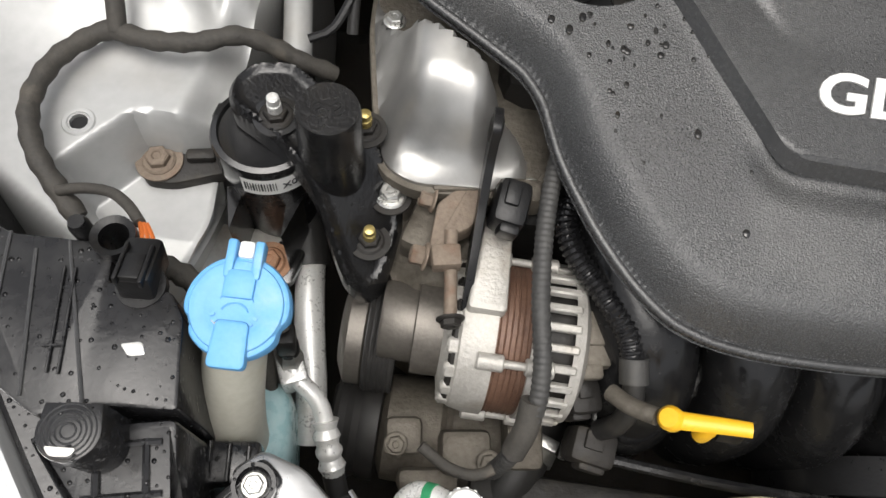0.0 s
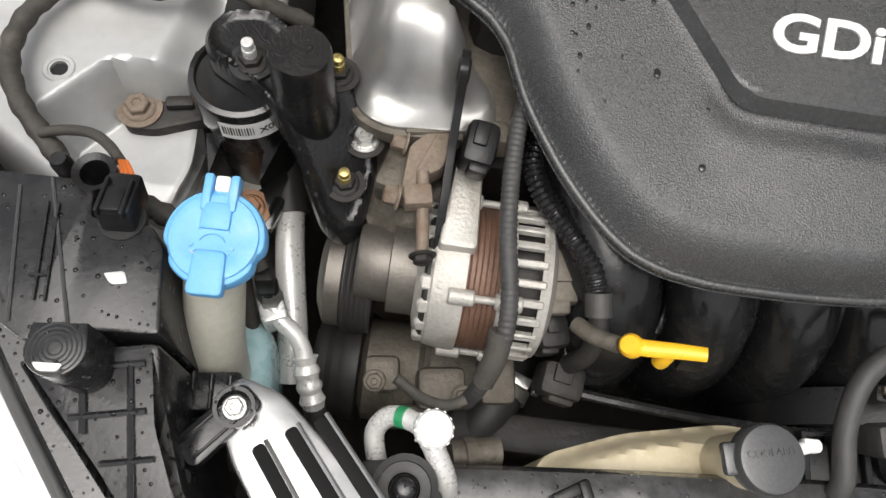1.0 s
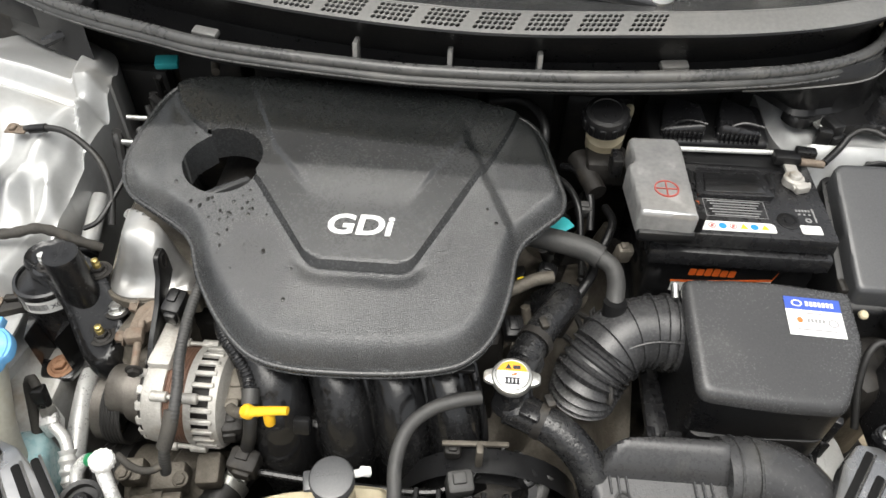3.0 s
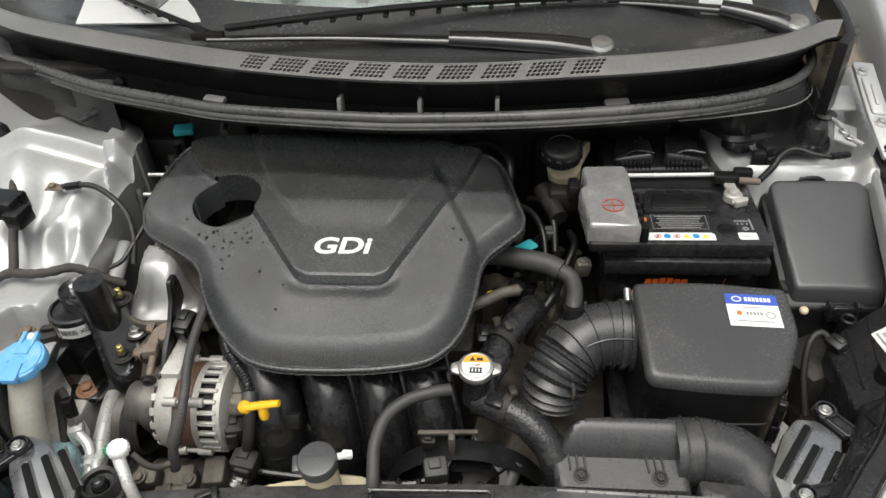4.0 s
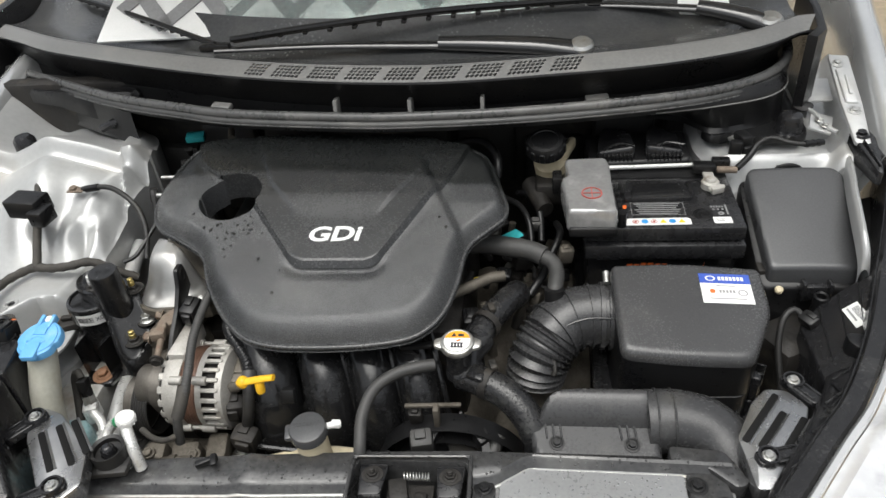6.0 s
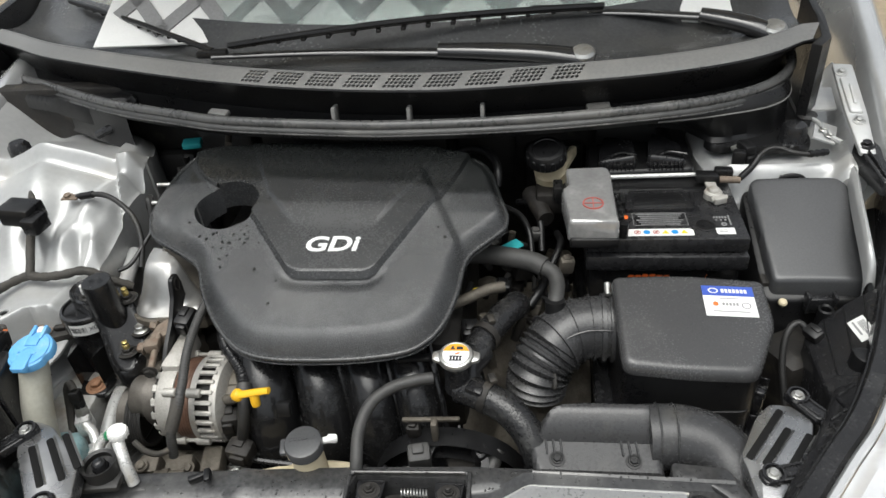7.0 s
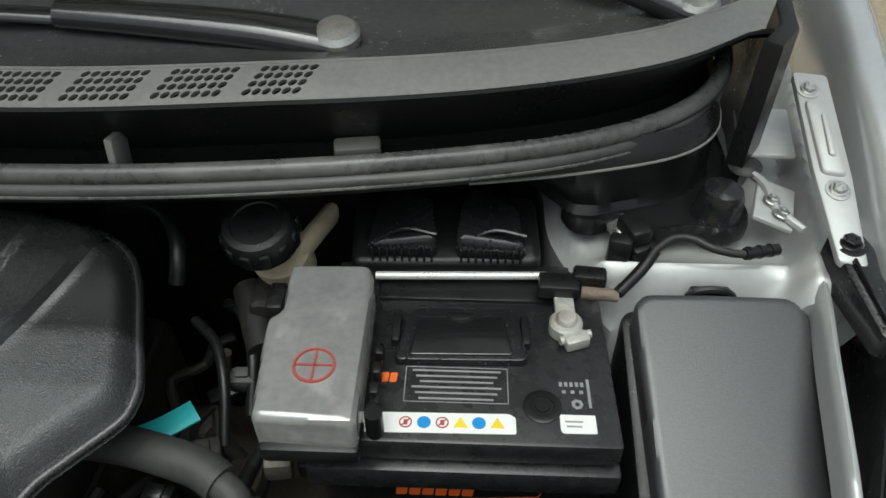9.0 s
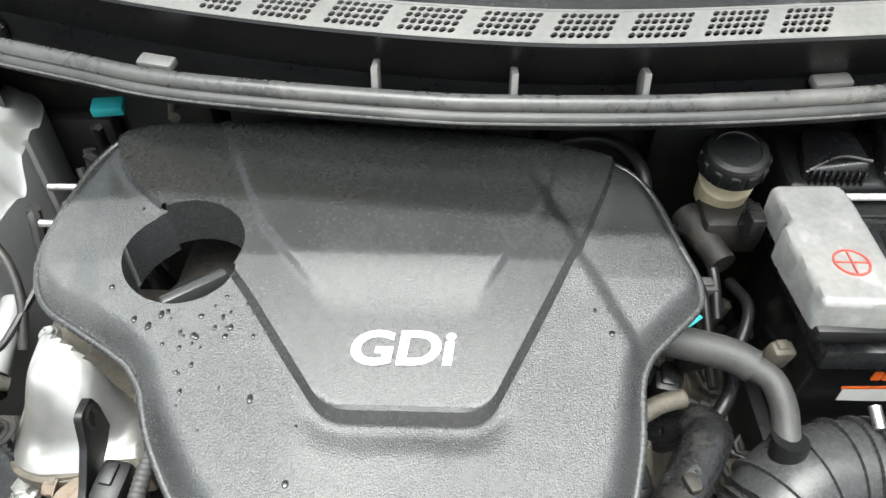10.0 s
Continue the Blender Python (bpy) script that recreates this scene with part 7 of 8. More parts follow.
lathe(b, [(0.0235, 0.775), (0.0228, 0.80), (0.0218, 0.812), (0.0208, 0.854), (0.0196, 0.858), (0, 0.858)], Matrix.Translation((-0.403, 0.203, 0)), 40)
part("post", b, GLOSS_CAST, mt, "tall round black post with cast marks")
b = bm_new()
for dx in (-0.006, 0.006):
    lathe(b, [(0.0032, 0.0), (0.0046, 0.0), (0.0046, 0.0006), (0.0032, 0.0006)], Matrix.Translation((-0.403 + dx, 0.203 + dx * 0.2, 0.8578)) @ Matrix.Diagonal((1, 1.3, 1, 1)), 18)
    box(b, (-0.403 + dx, 0.203 + dx * 0.2, 0.8581), (0.005, 0.0012, 0.0008), (0, 0, 50))
part("cast_marks", b, GLOSS_CAST, mt)
hexbolt(mt, (-0.444, 0.221, 0.813), (0, 0, 1), 0.0085, GRIME, washer=GLOSS, stud=0.014, stud_mat=BRIGHT)
for x, y in ((-0.384, 0.226), (-0.371, 0.165)):
    hexbolt(mt, (x, y, arm_z(x, y) + 0.001), (0, 0, 1), 0.0080, GRIME, washer=GRIME, stud=0.012)
hexbolt(mt, (-0.361, 0.197, arm_z(-0.361, 0.197) + 0.002), (0, 0, 1), 0.0082, STEEL, washer=GRIME, h=0.009)
b = bm_new()
prism(b, fillet([(-0.548, 0.197), (-0.545, 0.215), (-0.525, 0.222), (-0.488, 0.232), (-0.482, 0.205), (-0.520, 0.188), (-0.540, 0.187)], 0.006), 0.742, 0.754, 0.002)
box(b, (-0.505, 0.213, 0.757), (0.022, 0.010, 0.008), (0, 0, 12), 0.003)
part("ear", b, GRIME, mt, "dark bracket ear")
b = bm_new()
prism(b, [(-0.532, 0.230), (-0.508, 0.250), (-0.486, 0.250), (-0.496, 0.236), (-0.527, 0.219)], 0.742, 0.776, 0.002)
part("gusset", b, PLASTIC, mt)
hexbolt(mt, (-0.534, 0.204, 0.756), (0, 0, 1), 0.0090, RUST, washer=RUST)
b = bm_new()
prism(b, fillet([(-0.488, 0.19), (-0.425, 0.19), (-0.434, 0.152), (-0.475, 0.152)], 0.006), 0.668, 0.676, 0.002)
prism(b, [(-0.486, 0.20), (-0.476, 0.165), (-0.473, 0.20)], 0.676, 0.74)
prism(b, [(-0.428, 0.20), (-0.437, 0.165), (-0.440, 0.20)], 0.676, 0.74)
part("foot", b, GLOSS, mt)
hexbolt(mt, (-0.454, 0.169, 0.678), (0, -0.1, 1), 0.0090, RUST_BOLT, washer=RUST_BOLT)

shift(mt, -0.005, 0.002, -0.002)

# ---- alternator, belt drive ----
alt = thing("alternator", "dusty aluminium alternator with brown windings", "alternator", (-0.28, 0.108, 0.64))
AC_, AZ = 0.106, 0.703


def ring_x(b, prof, n=40, y=AC_, z=AZ):
    """Turns a profile of (radius, x) round an axis that runs across the car."""
    lathe(b, [(r_, x) for r_, x in prof], Matrix.Translation((0, y, z)) @ Matrix.Rotation(radians(90), 4, "Y"), n)


b = bm_new()
ring_x(b, [(0.0, -0.326), (0.022, -0.327), (0.046, -0.322), (0.058, -0.312), (0.0605, -0.300), (0.0605, -0.288), (0.05, -0.287)])
part("front_housing", b, CAST, alt)
b = bm_new()
ring_x(b, [(0.0565, -0.290), (0.0575, -0.288), (0.0575, -0.262), (0.0565, -0.260)])
part("stator", b, COPPER, alt, "brown laminated stator")
for i in range(6):
    b = bm_new()
    ring_x(b, [(0.0572, -0.287 + i * 0.004), (0.0582, -0.286 + i * 0.004), (0.0572, -0.285 + i * 0.004)])
    part("lamination", b, COPPER, alt)
b = bm_new()
ring_x(b, [(0.050, -0.264), (0.060, -0.263), (0.0605, -0.254)])
ring_x(b, [(0.0605, -0.234), (0.058, -0.226), (0.045, -0.220), (0, -0.219)])
part("rear_housing", b, CAST, alt, "slotted rear housing")
for i in range(26):
    a = 2 * math.pi * i / 26
    b = bm_new()
    box(b, (-0.243, AC_ + 0.0585 * math.cos(a), AZ + 0.0585 * math.sin(a)), (0.026, 0.0062, 0.006), (math.degrees(a), 0, 0), 0.0012, 1)
    part("fin", b, CAST, alt)
b = bm_new()
ring_x(b, [(0.052, -0.258), (0.052, -0.230)])
part("rotor", b, GRIME, alt)
# solid dark blocks between the fins imitate the shade inside the slots
for i in range(18):
    a = 2 * math.pi * (i + 0.5) / 18
    b = bm_new()
    box(b, (-0.3085, AC_ + 0.0515 * math.cos(a), AZ + 0.0515 * math.sin(a)), (0.020, 0.0075, 0.016), (math.degrees(a), 0, 0), 0.002, 1)
    part("slot", b, GRIME, alt, "dark block for the shade in a cooling slot")
for a in (0.75, 2.2, 3.6):
    b = bm_new()
    y, z = AC_ + 0.061 * math.cos(a), AZ + 0.061 * math.sin(a)
    rod(b, (-0.300, y, z), (-0.281, y, z), 0.0062, bev=0.001)
    rod(b, (-0.266, y, z), (-0.246, y, z), 0.0062, bev=0.001)
    rod(b, (-0.282, y, z), (-0.265, y, z), 0.0030)
    part("through_bolt", b, CAST, alt)
b = bm_new()
prism(b, fillet([(-0.312, 0.10), (-0.284, 0.10), (-0.286, 0.172), (-0.296, 0.180), (-0.306, 0.172)], 0.005), 0.745, lambda x, y: 0.772 + 0.05 * (y - 0.1), 0.003)
part("lug", b, CAST, alt, "pale mounting lug")
b = bm_new()
ring_x(b, [(0, -0.370), (0.012, -0.370), (0.0135, -0.367), (0.024, -0.366), (0.0285, -0.370), (0.030, -0.368), (0.030, -0.345), (0.0325, -0.343), (0.034, -0.340), (0.034, -0.328), (0.02, -0.326)], 40)
part("pulley", b, PULLEY, alt, "worn brown-grey belt pulley")
b = bm_new()
for i in range(5):
    ring_x(b, [(0.0342, -0.3395 + i * 0.0025), (0.0352, -0.3385 + i * 0.0025), (0.0342, -0.3375 + i * 0.0025)], 36)
part("pulley_grooves", b, PULLEY, alt)
for i in range(18):
    a = 2 * math.pi * i / 18
    b = bm_new()
    box(b, (-0.309, AC_ + 0.0530 * math.cos(a), AZ + 0.0530 * math.sin(a)), (0.024, 0.0068, 0.012), (math.degrees(a), 0, 0), 0.002, 1)
    part("fin", b, CAST, alt)
alt.location.x += 0.010
alt.location.y += 0.022
idl = thing("belt_tensioner", "large brown steel belt pulley with ribbed belt behind the alternator", "belt pulley", (-0.37, 0.13, 0.66))
b = bm_new()
ring_x(b, [(0.010, -0.392), (0.028, -0.391), (0.040, -0.386), (0.043, -0.384), (0.043, -0.372), (0.040, -0.370), (0, -0.370)], 44, 0.128, 0.664)
part("pulley", b, PULLEY, idl)
b = bm_new()
ring_x(b, [(0.0435, -0.370), (0.046, -0.370), (0.046, -0.346), (0.0435, -0.346)], 44, 0.128, 0.664)
part("belt", b, BELT, idl, "ribbed black belt")
for i in range(6):
    b = bm_new()
    ring_x(b, [(0.046, -0.369 + i * 0.004), (0.0472, -0.367 + i * 0.004), (0.046, -0.3655 + i * 0.004)], 44, 0.128, 0.664)
    part("belt_rib", b, BELT, idl)
def belt_line(circles):
    """The outline of a belt drawn tight round two or three pulleys of (y, z, radius)."""
    pts = sorted((y + r_ * math.cos(a), z + r_ * math.sin(a)) for y, z, r_ in circles for a in np.linspace(0, 2 * math.pi, 40, endpoint=False))
    hull = []
    for seq in (pts, pts[::-1]):
        side = []
        for p in seq:
            while len(side) > 1 and (side[-1][0] - side[-2][0]) * (p[1] - side[-2][1]) - (side[-1][1] - side[-2][1]) * (p[0] - side[-2][0]) <= 0:
                side.pop()
            side.append(p)
        hull += side[:-1]
    return hull


LOOP = belt_line([(0.128, 0.703, 0.0375), (0.215, 0.66, 0.034), (0.20, 0.55, 0.06)])
b = bm_new()
rows = [[b.verts.new((x, cy_ + (p[0] - cy_) * k, cz_ + (p[1] - cz_) * k)) for x, k in ((-0.334, 1.0), (-0.310, 1.0), (-0.310, 0.97), (-0.334, 0.97))] for cy_, cz_ in ((0.18, 0.63),) for p in LOOP]
for a, c in zip(rows, rows[1:] + rows[:1]):
    for k in range(4):
        b.faces.new((a[k], a[(k + 1) % 4], c[(k + 1) % 4], c[k]))
tagged(part("drive_belt", b, PULLEY, sharp=50), "dusty brown-grey ribbed drive belt round the alternator pulley", "drive belt")
comp = thing("air_compressor", "greasy aluminium air conditioning compressor below the alternator", "compressor", (-0.30, 0.075, 0.52))
b = bm_new()
ring_x(b, [(0, -0.395), (0.03, -0.394), (0.034, -0.390), (0.047, -0.390), (0.049, -0.386), (0.046, -0.380), (0.049, -0.374), (0.046, -0.368), (0.049, -0.362), (0.049, -0.352), (0.03, -0.35)], 44, 0.072, 0.575)
part("clutch_pulley", b, BELT, comp, "black ribbed clutch pulley")
b = bm_new()
ring_x(b, [(0.03, -0.352), (0.046, -0.345), (0.048, -0.30), (0.044, -0.295), (0.048, -0.29), (0.048, -0.225), (0.03, -0.215), (0, -0.215)], 36, 0.072, 0.575)
part("body", b, CAST_DIRTY, comp)
for p, s in (((-0.33, 0.055, 0.635), (0.03, 0.03, 0.03)), ((-0.28, 0.048, 0.64), (0.04, 0.035, 0.035)), ((-0.235, 0.06, 0.645), (0.03, 0.04, 0.03)), ((-0.305, 0.028, 0.60), (0.05, 0.02, 0.05))):
    b = bm_new()
    box(b, p, s, (10, 0, 8), 0.006)
    part("boss", b, CAST_DIRTY, comp)
hexbolt(comp, (-0.335, 0.045, 0.652), (0, -0.3, 1), 0.007, CAST_DIRTY)
hexbolt(comp, (-0.262, 0.040, 0.658), (0, -0.3, 1), 0.007, CAST_DIRTY)
# black connector stack by the alternator rear
for p, s, r_, mm, nm in (((-0.283, 0.190, 0.795), (0.024, 0.034, 0.030), -6, PLASTIC, "black plug behind the alternator"), ((-0.205, 0.090, 0.700), (0.026, 0.026, 0.036), 15, GRIME, "grey-brown alternator regulator plug"), ((-0.188, 0.060, 0.672), (0.036, 0.028, 0.034), -8, GRIME, "dusty grey sensor housing"), ((-0.205, 0.13, 0.73), (0.03, 0.05, 0.02), 10, CAST_DIRTY, "dirty bracket behind the alternator")):
    b = bm_new()
    box(b, p, s, (8, 6, r_), 0.006)
    box(b, (p[0], p[1] + 0.002, p[2] + s[2] * 0.52), (s[0] * 0.42, s[1] * 0.5, 0.006), (8, 6, r_), 0.0015)
    box(b, (p[0], p[1] - s[1] * 0.55, p[2]), (s[0] * 0.6, s[1] * 0.25, s[2] * 0.6), (8, 6, r_), 0.003)
    tagged(part("connector", b, mm), nm, "connector", "wiring connectors")

# tension bracket
tb = thing("tension_bracket", "rusty brown belt tension bracket with a hook and long bolt", "bracket", (-0.31, 0.17, 0.76))
b = bm_new()
prism(b, fillet([(-0.296, 0.246), (-0.305, 0.240), (-0.318, 0.205), (-0.332, 0.190), (-0.334, 0.150), (-0.326, 0.148), (-0.318, 0.168), (-0.306, 0.176), (-0.296, 0.210)], 0.004), 0.768, lambda x, y: 0.782 + 0.10 * (y - 0.15), 0.002)
part("strap", b, RUST, tb)
EM = plane_m((-0.302, 0, 0), (0, 1, 0), (0, 0, 1))
b = bm_new()
prism(b, fillet([(0.236, 0.834), (0.232, 0.850), (0.214, 0.850), (0.205, 0.826), (0.182, 0.802), (0.150, 0.782), (0.124, 0.760), (0.112, 0.735), (0.124, 0.730), (0.140, 0.752), (0.165, 0.765), (0.205, 0.778), (0.235, 0.802)], 0.005), -0.003, 0.003, 0.001, m=EM)
part("edge_plate", b, PLASTIC, tb, "black vertical edge")
b = bm_new()
tube(b, [EM @ Vector((0.2235 + 0.006 * math.cos(t), 0.836 + 0.009 * math.sin(t), 0.0)) for t in np.linspace(0, 2 * math.pi, 20)], 0.0042, 8, 0.004)
part("hook", b, GRIME, tb, "dark oval hook")
b = bm_new()
rod(b, (-0.320, 0.170, 0.786), (-0.312, 0.112, 0.770), 0.0046)
box(b, (-0.321, 0.150, 0.784), (0.020, 0.016, 0.014), (0, 0, 12), 0.002)
part("adjuster", b, RUST, tb)
hexbolt(tb, (-0.312, 0.113, 0.770), (0.2, -1, 0.0), 0.0072, GRIME)
hexbolt(tb, (-0.3345, 0.196, 0.778), (-1, 0, 0.2), 0.0072, RUST, h=0.011)
hexbolt(tb, (-0.3345, 0.152, 0.776), (-1, 0, 0.2), 0.0072, RUST, h=0.011)

# ---- conduits and dipstick ----
b = bm_new()
tube(b, [(-0.244, 0.268, 0.812), (-0.255, 0.225, 0.812), (-0.259, 0.180, 0.806), (-0.257, 0.130, 0.796), (-0.250, 0.085, 0.782), (-0.250, 0.058, 0.766), (-0.258, 0.036, 0.740), (-0.264, 0.028, 0.70)], 0.0062, 12, ring=(0.0042, 0.00035))
cd = tagged(part("wiring_conduit", b, HOSE), "grey corrugated wiring conduit in front of the alternator", "conduit", "wiring conduits")
b = bm_new()
tube(b, [(-0.252, 0.066, 0.770), (-0.253, 0.050, 0.758), (-0.258, 0.036, 0.742)], 0.0085, 12, 0.004)
part("tape_wrap", b, TAPE, cd)
b = bm_new()
tube(b, [(-0.262, 0.030, 0.715), (-0.278, 0.022, 0.712), (-0.298, 0.025, 0.712), (-0.318, 0.036, 0.716)], 0.0042, 10, 0.006)
part("cable_tail", b, TAPE, cd)
b = bm_new()
tube(b, [(-0.212, 0.238, 0.776), (-0.230, 0.228, 0.772), (-0.238, 0.203, 0.768), (-0.228, 0.176, 0.765), (-0.206, 0.150, 0.762), (-0.187, 0.126, 0.757), (-0.178, 0.102, 0.748)], 0.0085, 14, ring=(0.0046, 0.0008))
cd2 = tagged(part("wiring_conduit", b, PLASTIC_WET), "glossy black corrugated conduit with a grey tape band", "conduit", "wiring conduits")
b = bm_new()
rod(b, (-0.180, 0.110, 0.752), (-0.1775, 0.094, 0.745), 0.0103)
part("tape_band", b, HOSE, cd2, "grey tape band")
b = bm_new()
tube(b, [(-0.178, 0.098, 0.747), (-0.176, 0.082, 0.736), (-0.178, 0.072, 0.715), (-0.185, 0.07, 0.69)], 0.008, 12, 0.005)
part("tail", b, RUBBER, cd2)
b = bm_new()
box(b, (-0.226, 0.243, 0.778), (0.022, 0.020, 0.003), (12, 0, 25), 0.001)
tagged(part("heat_tag", b, CREAM), "small tan tag by the cover edge", "tag")
dp = thing("dipstick", "bright yellow oil dipstick handle", "dipstick", (-0.15, 0.06, 0.74))
b = bm_new()
tube(b, [(-0.172, 0.062, 0.776), (-0.160, 0.061, 0.779), (-0.140, 0.060, 0.785), (-0.124, 0.059, 0.789)], lambda s: 0.0062 - 0.0012 * s, 12, 0.003, flat=0.75)
lathe(b, [(0, -0.006), (0.0070, -0.006), (0.0082, -0.003), (0.0082, 0.003), (0.006, 0.006), (0, 0.0065)], axis_m((-0.170, 0.062, 0.776), (-0.6, -0.1, 0.8)), 18)
lathe(b, [(0, 0), (0.0056, 0), (0.0062, 0.003), (0.0062, 0.014), (0.004, 0.020), (0, 0.020)], axis_m((-0.1462, 0.0575, 0.763), (0, 0.15, 1)), 16)
part("handle", b, YELLOW, dp)
b = bm_new()
tube(b, [(-0.20, 0.082, 0.745), (-0.19, 0.072, 0.755), (-0.176, 0.064, 0.768)], 0.0062, 10, 0.004)
part("tube", b, CAST_DIRTY, dp, "brown guide tube")

shift(dp, 0.004, 0.002, 0.007)

# ---- washer filler ----
wt_ = thing("washer_tank", "milky washer tank neck with light blue cap", "washer tank", (-0.43, 0.05, 0.6))
b = bm_new()
tube(b, [(-0.430, 0.072, 0.838), (-0.434, 0.058, 0.80), (-0.440, 0.036, 0.745), (-0.442, 0.020, 0.69), (-0.44, 0.012, 0.64)], lambda s: 0.0175 + 0.006 * s, 22, 0.008)
part("neck", b, TANK, wt_)
b = bm_new()
box(b, (-0.445, 0.028, 0.645), (0.075, 0.075, 0.10), (0, 0, 10), 0.02, 3)
part("tank", b, FLUID, wt_, "tank showing blue fluid")
km = plane_m((-0.4285, 0.070, 0.836), (0.99, 0.03, 0), (0, 0.98, 0.16))
b = bm_new()
lathe(b, [(0, 0), (0.0250, 0.0), (0.0265, 0.006), (0.0250, 0.0088), (0.0180, 0.0098), (0.0168, 0.0092), (0, 0.0094)], km, 44)
wcap = part("cap", b, BLUE, wt_, "light blue flip cap")
b = bm_new()
SCALLOP = []
for a in np.linspace(0, 2 * math.pi, 72, endpoint=False):
    notch = max(math.exp(-((math.degrees(a) - c) / 9.0) ** 2) for c in (202, 338))
    SCALLOP.append((0.0290 * (1 - 0.10 * notch) * math.cos(a), 0.0290 * (1 - 0.10 * notch) * math.sin(a)))
prism(b, SCALLOP, -0.004, 0.0075, 0.003, m=km)
part("skirt", b, BLUE, wcap)
b = bm_new()
prism(b, fillet([(-0.0105, -0.034), (0.0105, -0.034), (0.0092, -0.008), (-0.0092, -0.008)], 0.004), 0.004, 0.0118, 0.002, m=km)
for s in (-1, 1):
    box(b, (s * 0.0075, 0.026, 0.006), (0.0052, 0.022, 0.011), bev=0.0015, m=km)
box(b, (0, 0.012, 0.0095), (0.017, 0.016, 0.004), bev=0.0015, m=km)
part("tab", b, BLUE, wt_)
b = bm_new()
box(b, (0, 0.032, 0.004), (0.009, 0.010, 0.010), bev=0.002, m=km)
part("hinge_pin", b, WHITE, wt_, "white hinge piece")
b = bm_new()
for i in range(9):
    a = math.pi * (1.15 + 0.7 * i / 8)
    box(b, (0.0128 * math.cos(a), 0.0128 * math.sin(a), 0.0099), (0.0016, 0.0026, 0.0009), (0, 0, math.degrees(a) + 90), m=km)
tube(b, [km @ Vector((0.0095 * math.cos(a), 0.0065 * math.sin(a) + 0.001, 0.0098)) for a in np.linspace(0.35, math.pi - 0.35, 10)], 0.0005, 5, 0.003)
tube(b, [km @ Vector((0.0075 * math.cos(a), 0.0065 * math.sin(a) - 0.005, 0.0098)) for a in np.linspace(0.35, math.pi - 0.35, 10)], 0.0005, 5, 0.003)
part("embossed_marks", b, BLUE, wt_)

shift(wt_, -0.004, 0.005, 0.006)

# ---- left front: lamp plugs, harness, air conditioning lines ----
pl = thing("lamp_plug", "black lamp plug with orange wires", "connector", (-0.49, 0.09, 0.83))
b = bm_new()
box(b, (-0.489, 0.088, 0.846), (0.020, 0.030, 0.022), (-15, 0, 4), 0.003)
box(b, (-0.489, 0.084, 0.858), (0.011, 0.017, 0.005), (-15, 0, 4), 0.001)
for s in (-1, 1):
    box(b, (-0.489 + s * 0.0068, 0.086, 0.858), (0.0025, 0.026, 0.006), (-15, 0, 4), 0.001)
lathe(b, [(0, 0), (0.0135, 0), (0.0135, 0.007), (0, 0.007)], Matrix.Translation((-0.488, 0.080, 0.836)), 22)
part("plug", b, PLASTIC, pl)
for i in range(3):
    b = bm_new()
    tube(b, [(-0.492 + i * 0.003, 0.101, 0.846), (-0.495 + i * 0.003, 0.108, 0.846), (-0.500 + i * 0.002, 0.117, 0.842)], 0.0013, 6, 0.003)
    part("wire", b, ORANGE, pl)
b = bm_new()
lathe(b, [(0.0085, 0.815), (0.0085, 0.848), (0.0125, 0.850), (0.0125, 0.815)], Matrix.Translation((-0.509, 0.104, 0)), 24)
lathe(b, [(0, 0.815), (0.006, 0.815), (0.006, 0.848), (0.0045, 0.852), (0, 0.852)], Matrix.Translation((-0.530, 0.108, 0)), 16)
tagged(part("lamp_vent", b, PLASTIC), "round black vent stub and peg on the lamp", "vent stub")
b = bm_new()
tube(b, [(-0.500, 0.117, 0.842), (-0.512, 0.129, 0.836), (-0.530, 0.141, 0.826), (-0.552, 0.145, 0.817), (-0.568, 0.143, 0.812)], 0.0035, 10, 0.005)
tagged(part("lamp_cable", b, TAPE), "thin cloth taped cable behind the lamp", "cable")
b = bm_new()
tube(b, [(-0.556, 0.132, 0.800), (-0.570, 0.145, 0.806), (-0.593, 0.170, 0.811), (-0.609, 0.205, 0.810), (-0.606, 0.243, 0.808), (-0.585, 0.271, 0.808), (-0.569, 0.272, 0.810), (-0.545, 0.268, 0.812), (-0.515, 0.272, 0.813), (-0.490, 0.284, 0.812), (-0.468, 0.289, 0.800), (-0.446, 0.290, 0.786), (-0.425, 0.296, 0.77)], lambda s: 0.0062 + 0.0014 * math.sin(s * 60) ** 2, 12, 0.005)
tagged(part("wiring_harness", b, TAPE), "dusty cloth taped wiring harness looping over the inner fender", "wiring harness", "wiring harnesses")
b = bm_new()
tube(b, [(-0.572, 0.272, 0.811), (-0.574, 0.285, 0.822), (-0.582, 0.310, 0.838), (-0.60, 0.36, 0.860), (-0.625, 0.415, 0.876)], 0.0066, 12, 0.006)
tagged(part("wiring_harness", b, TAPE), "taped cable branch climbing the suspension tower", "wiring harness", "wiring harnesses")
b = bm_new()
tube(b, [(-0.505, 0.112, 0.795), (-0.485, 0.108, 0.79), (-0.467, 0.098, 0.785), (-0.452, 0.092, 0.775)], lambda s: 0.0075 + 0.001 * math.sin(s * 40), 12, 0.005)
tagged(part("wiring_harness", b, TAPE), "thick dirty taped cable by the washer neck", "wiring harness", "wiring harnesses")
SBX, SBY = -0.583, 0.334
ss = thing("sensor_box", "small black sensor box on the suspension tower", "sensor", (-0.65, 0.44, 0.87))
b = bm_new()
box(b, (SBX - 0.010, SBY + 0.006, 0.885), (0.060, 0.040, 0.032), (0, 0, -8), 0.004)
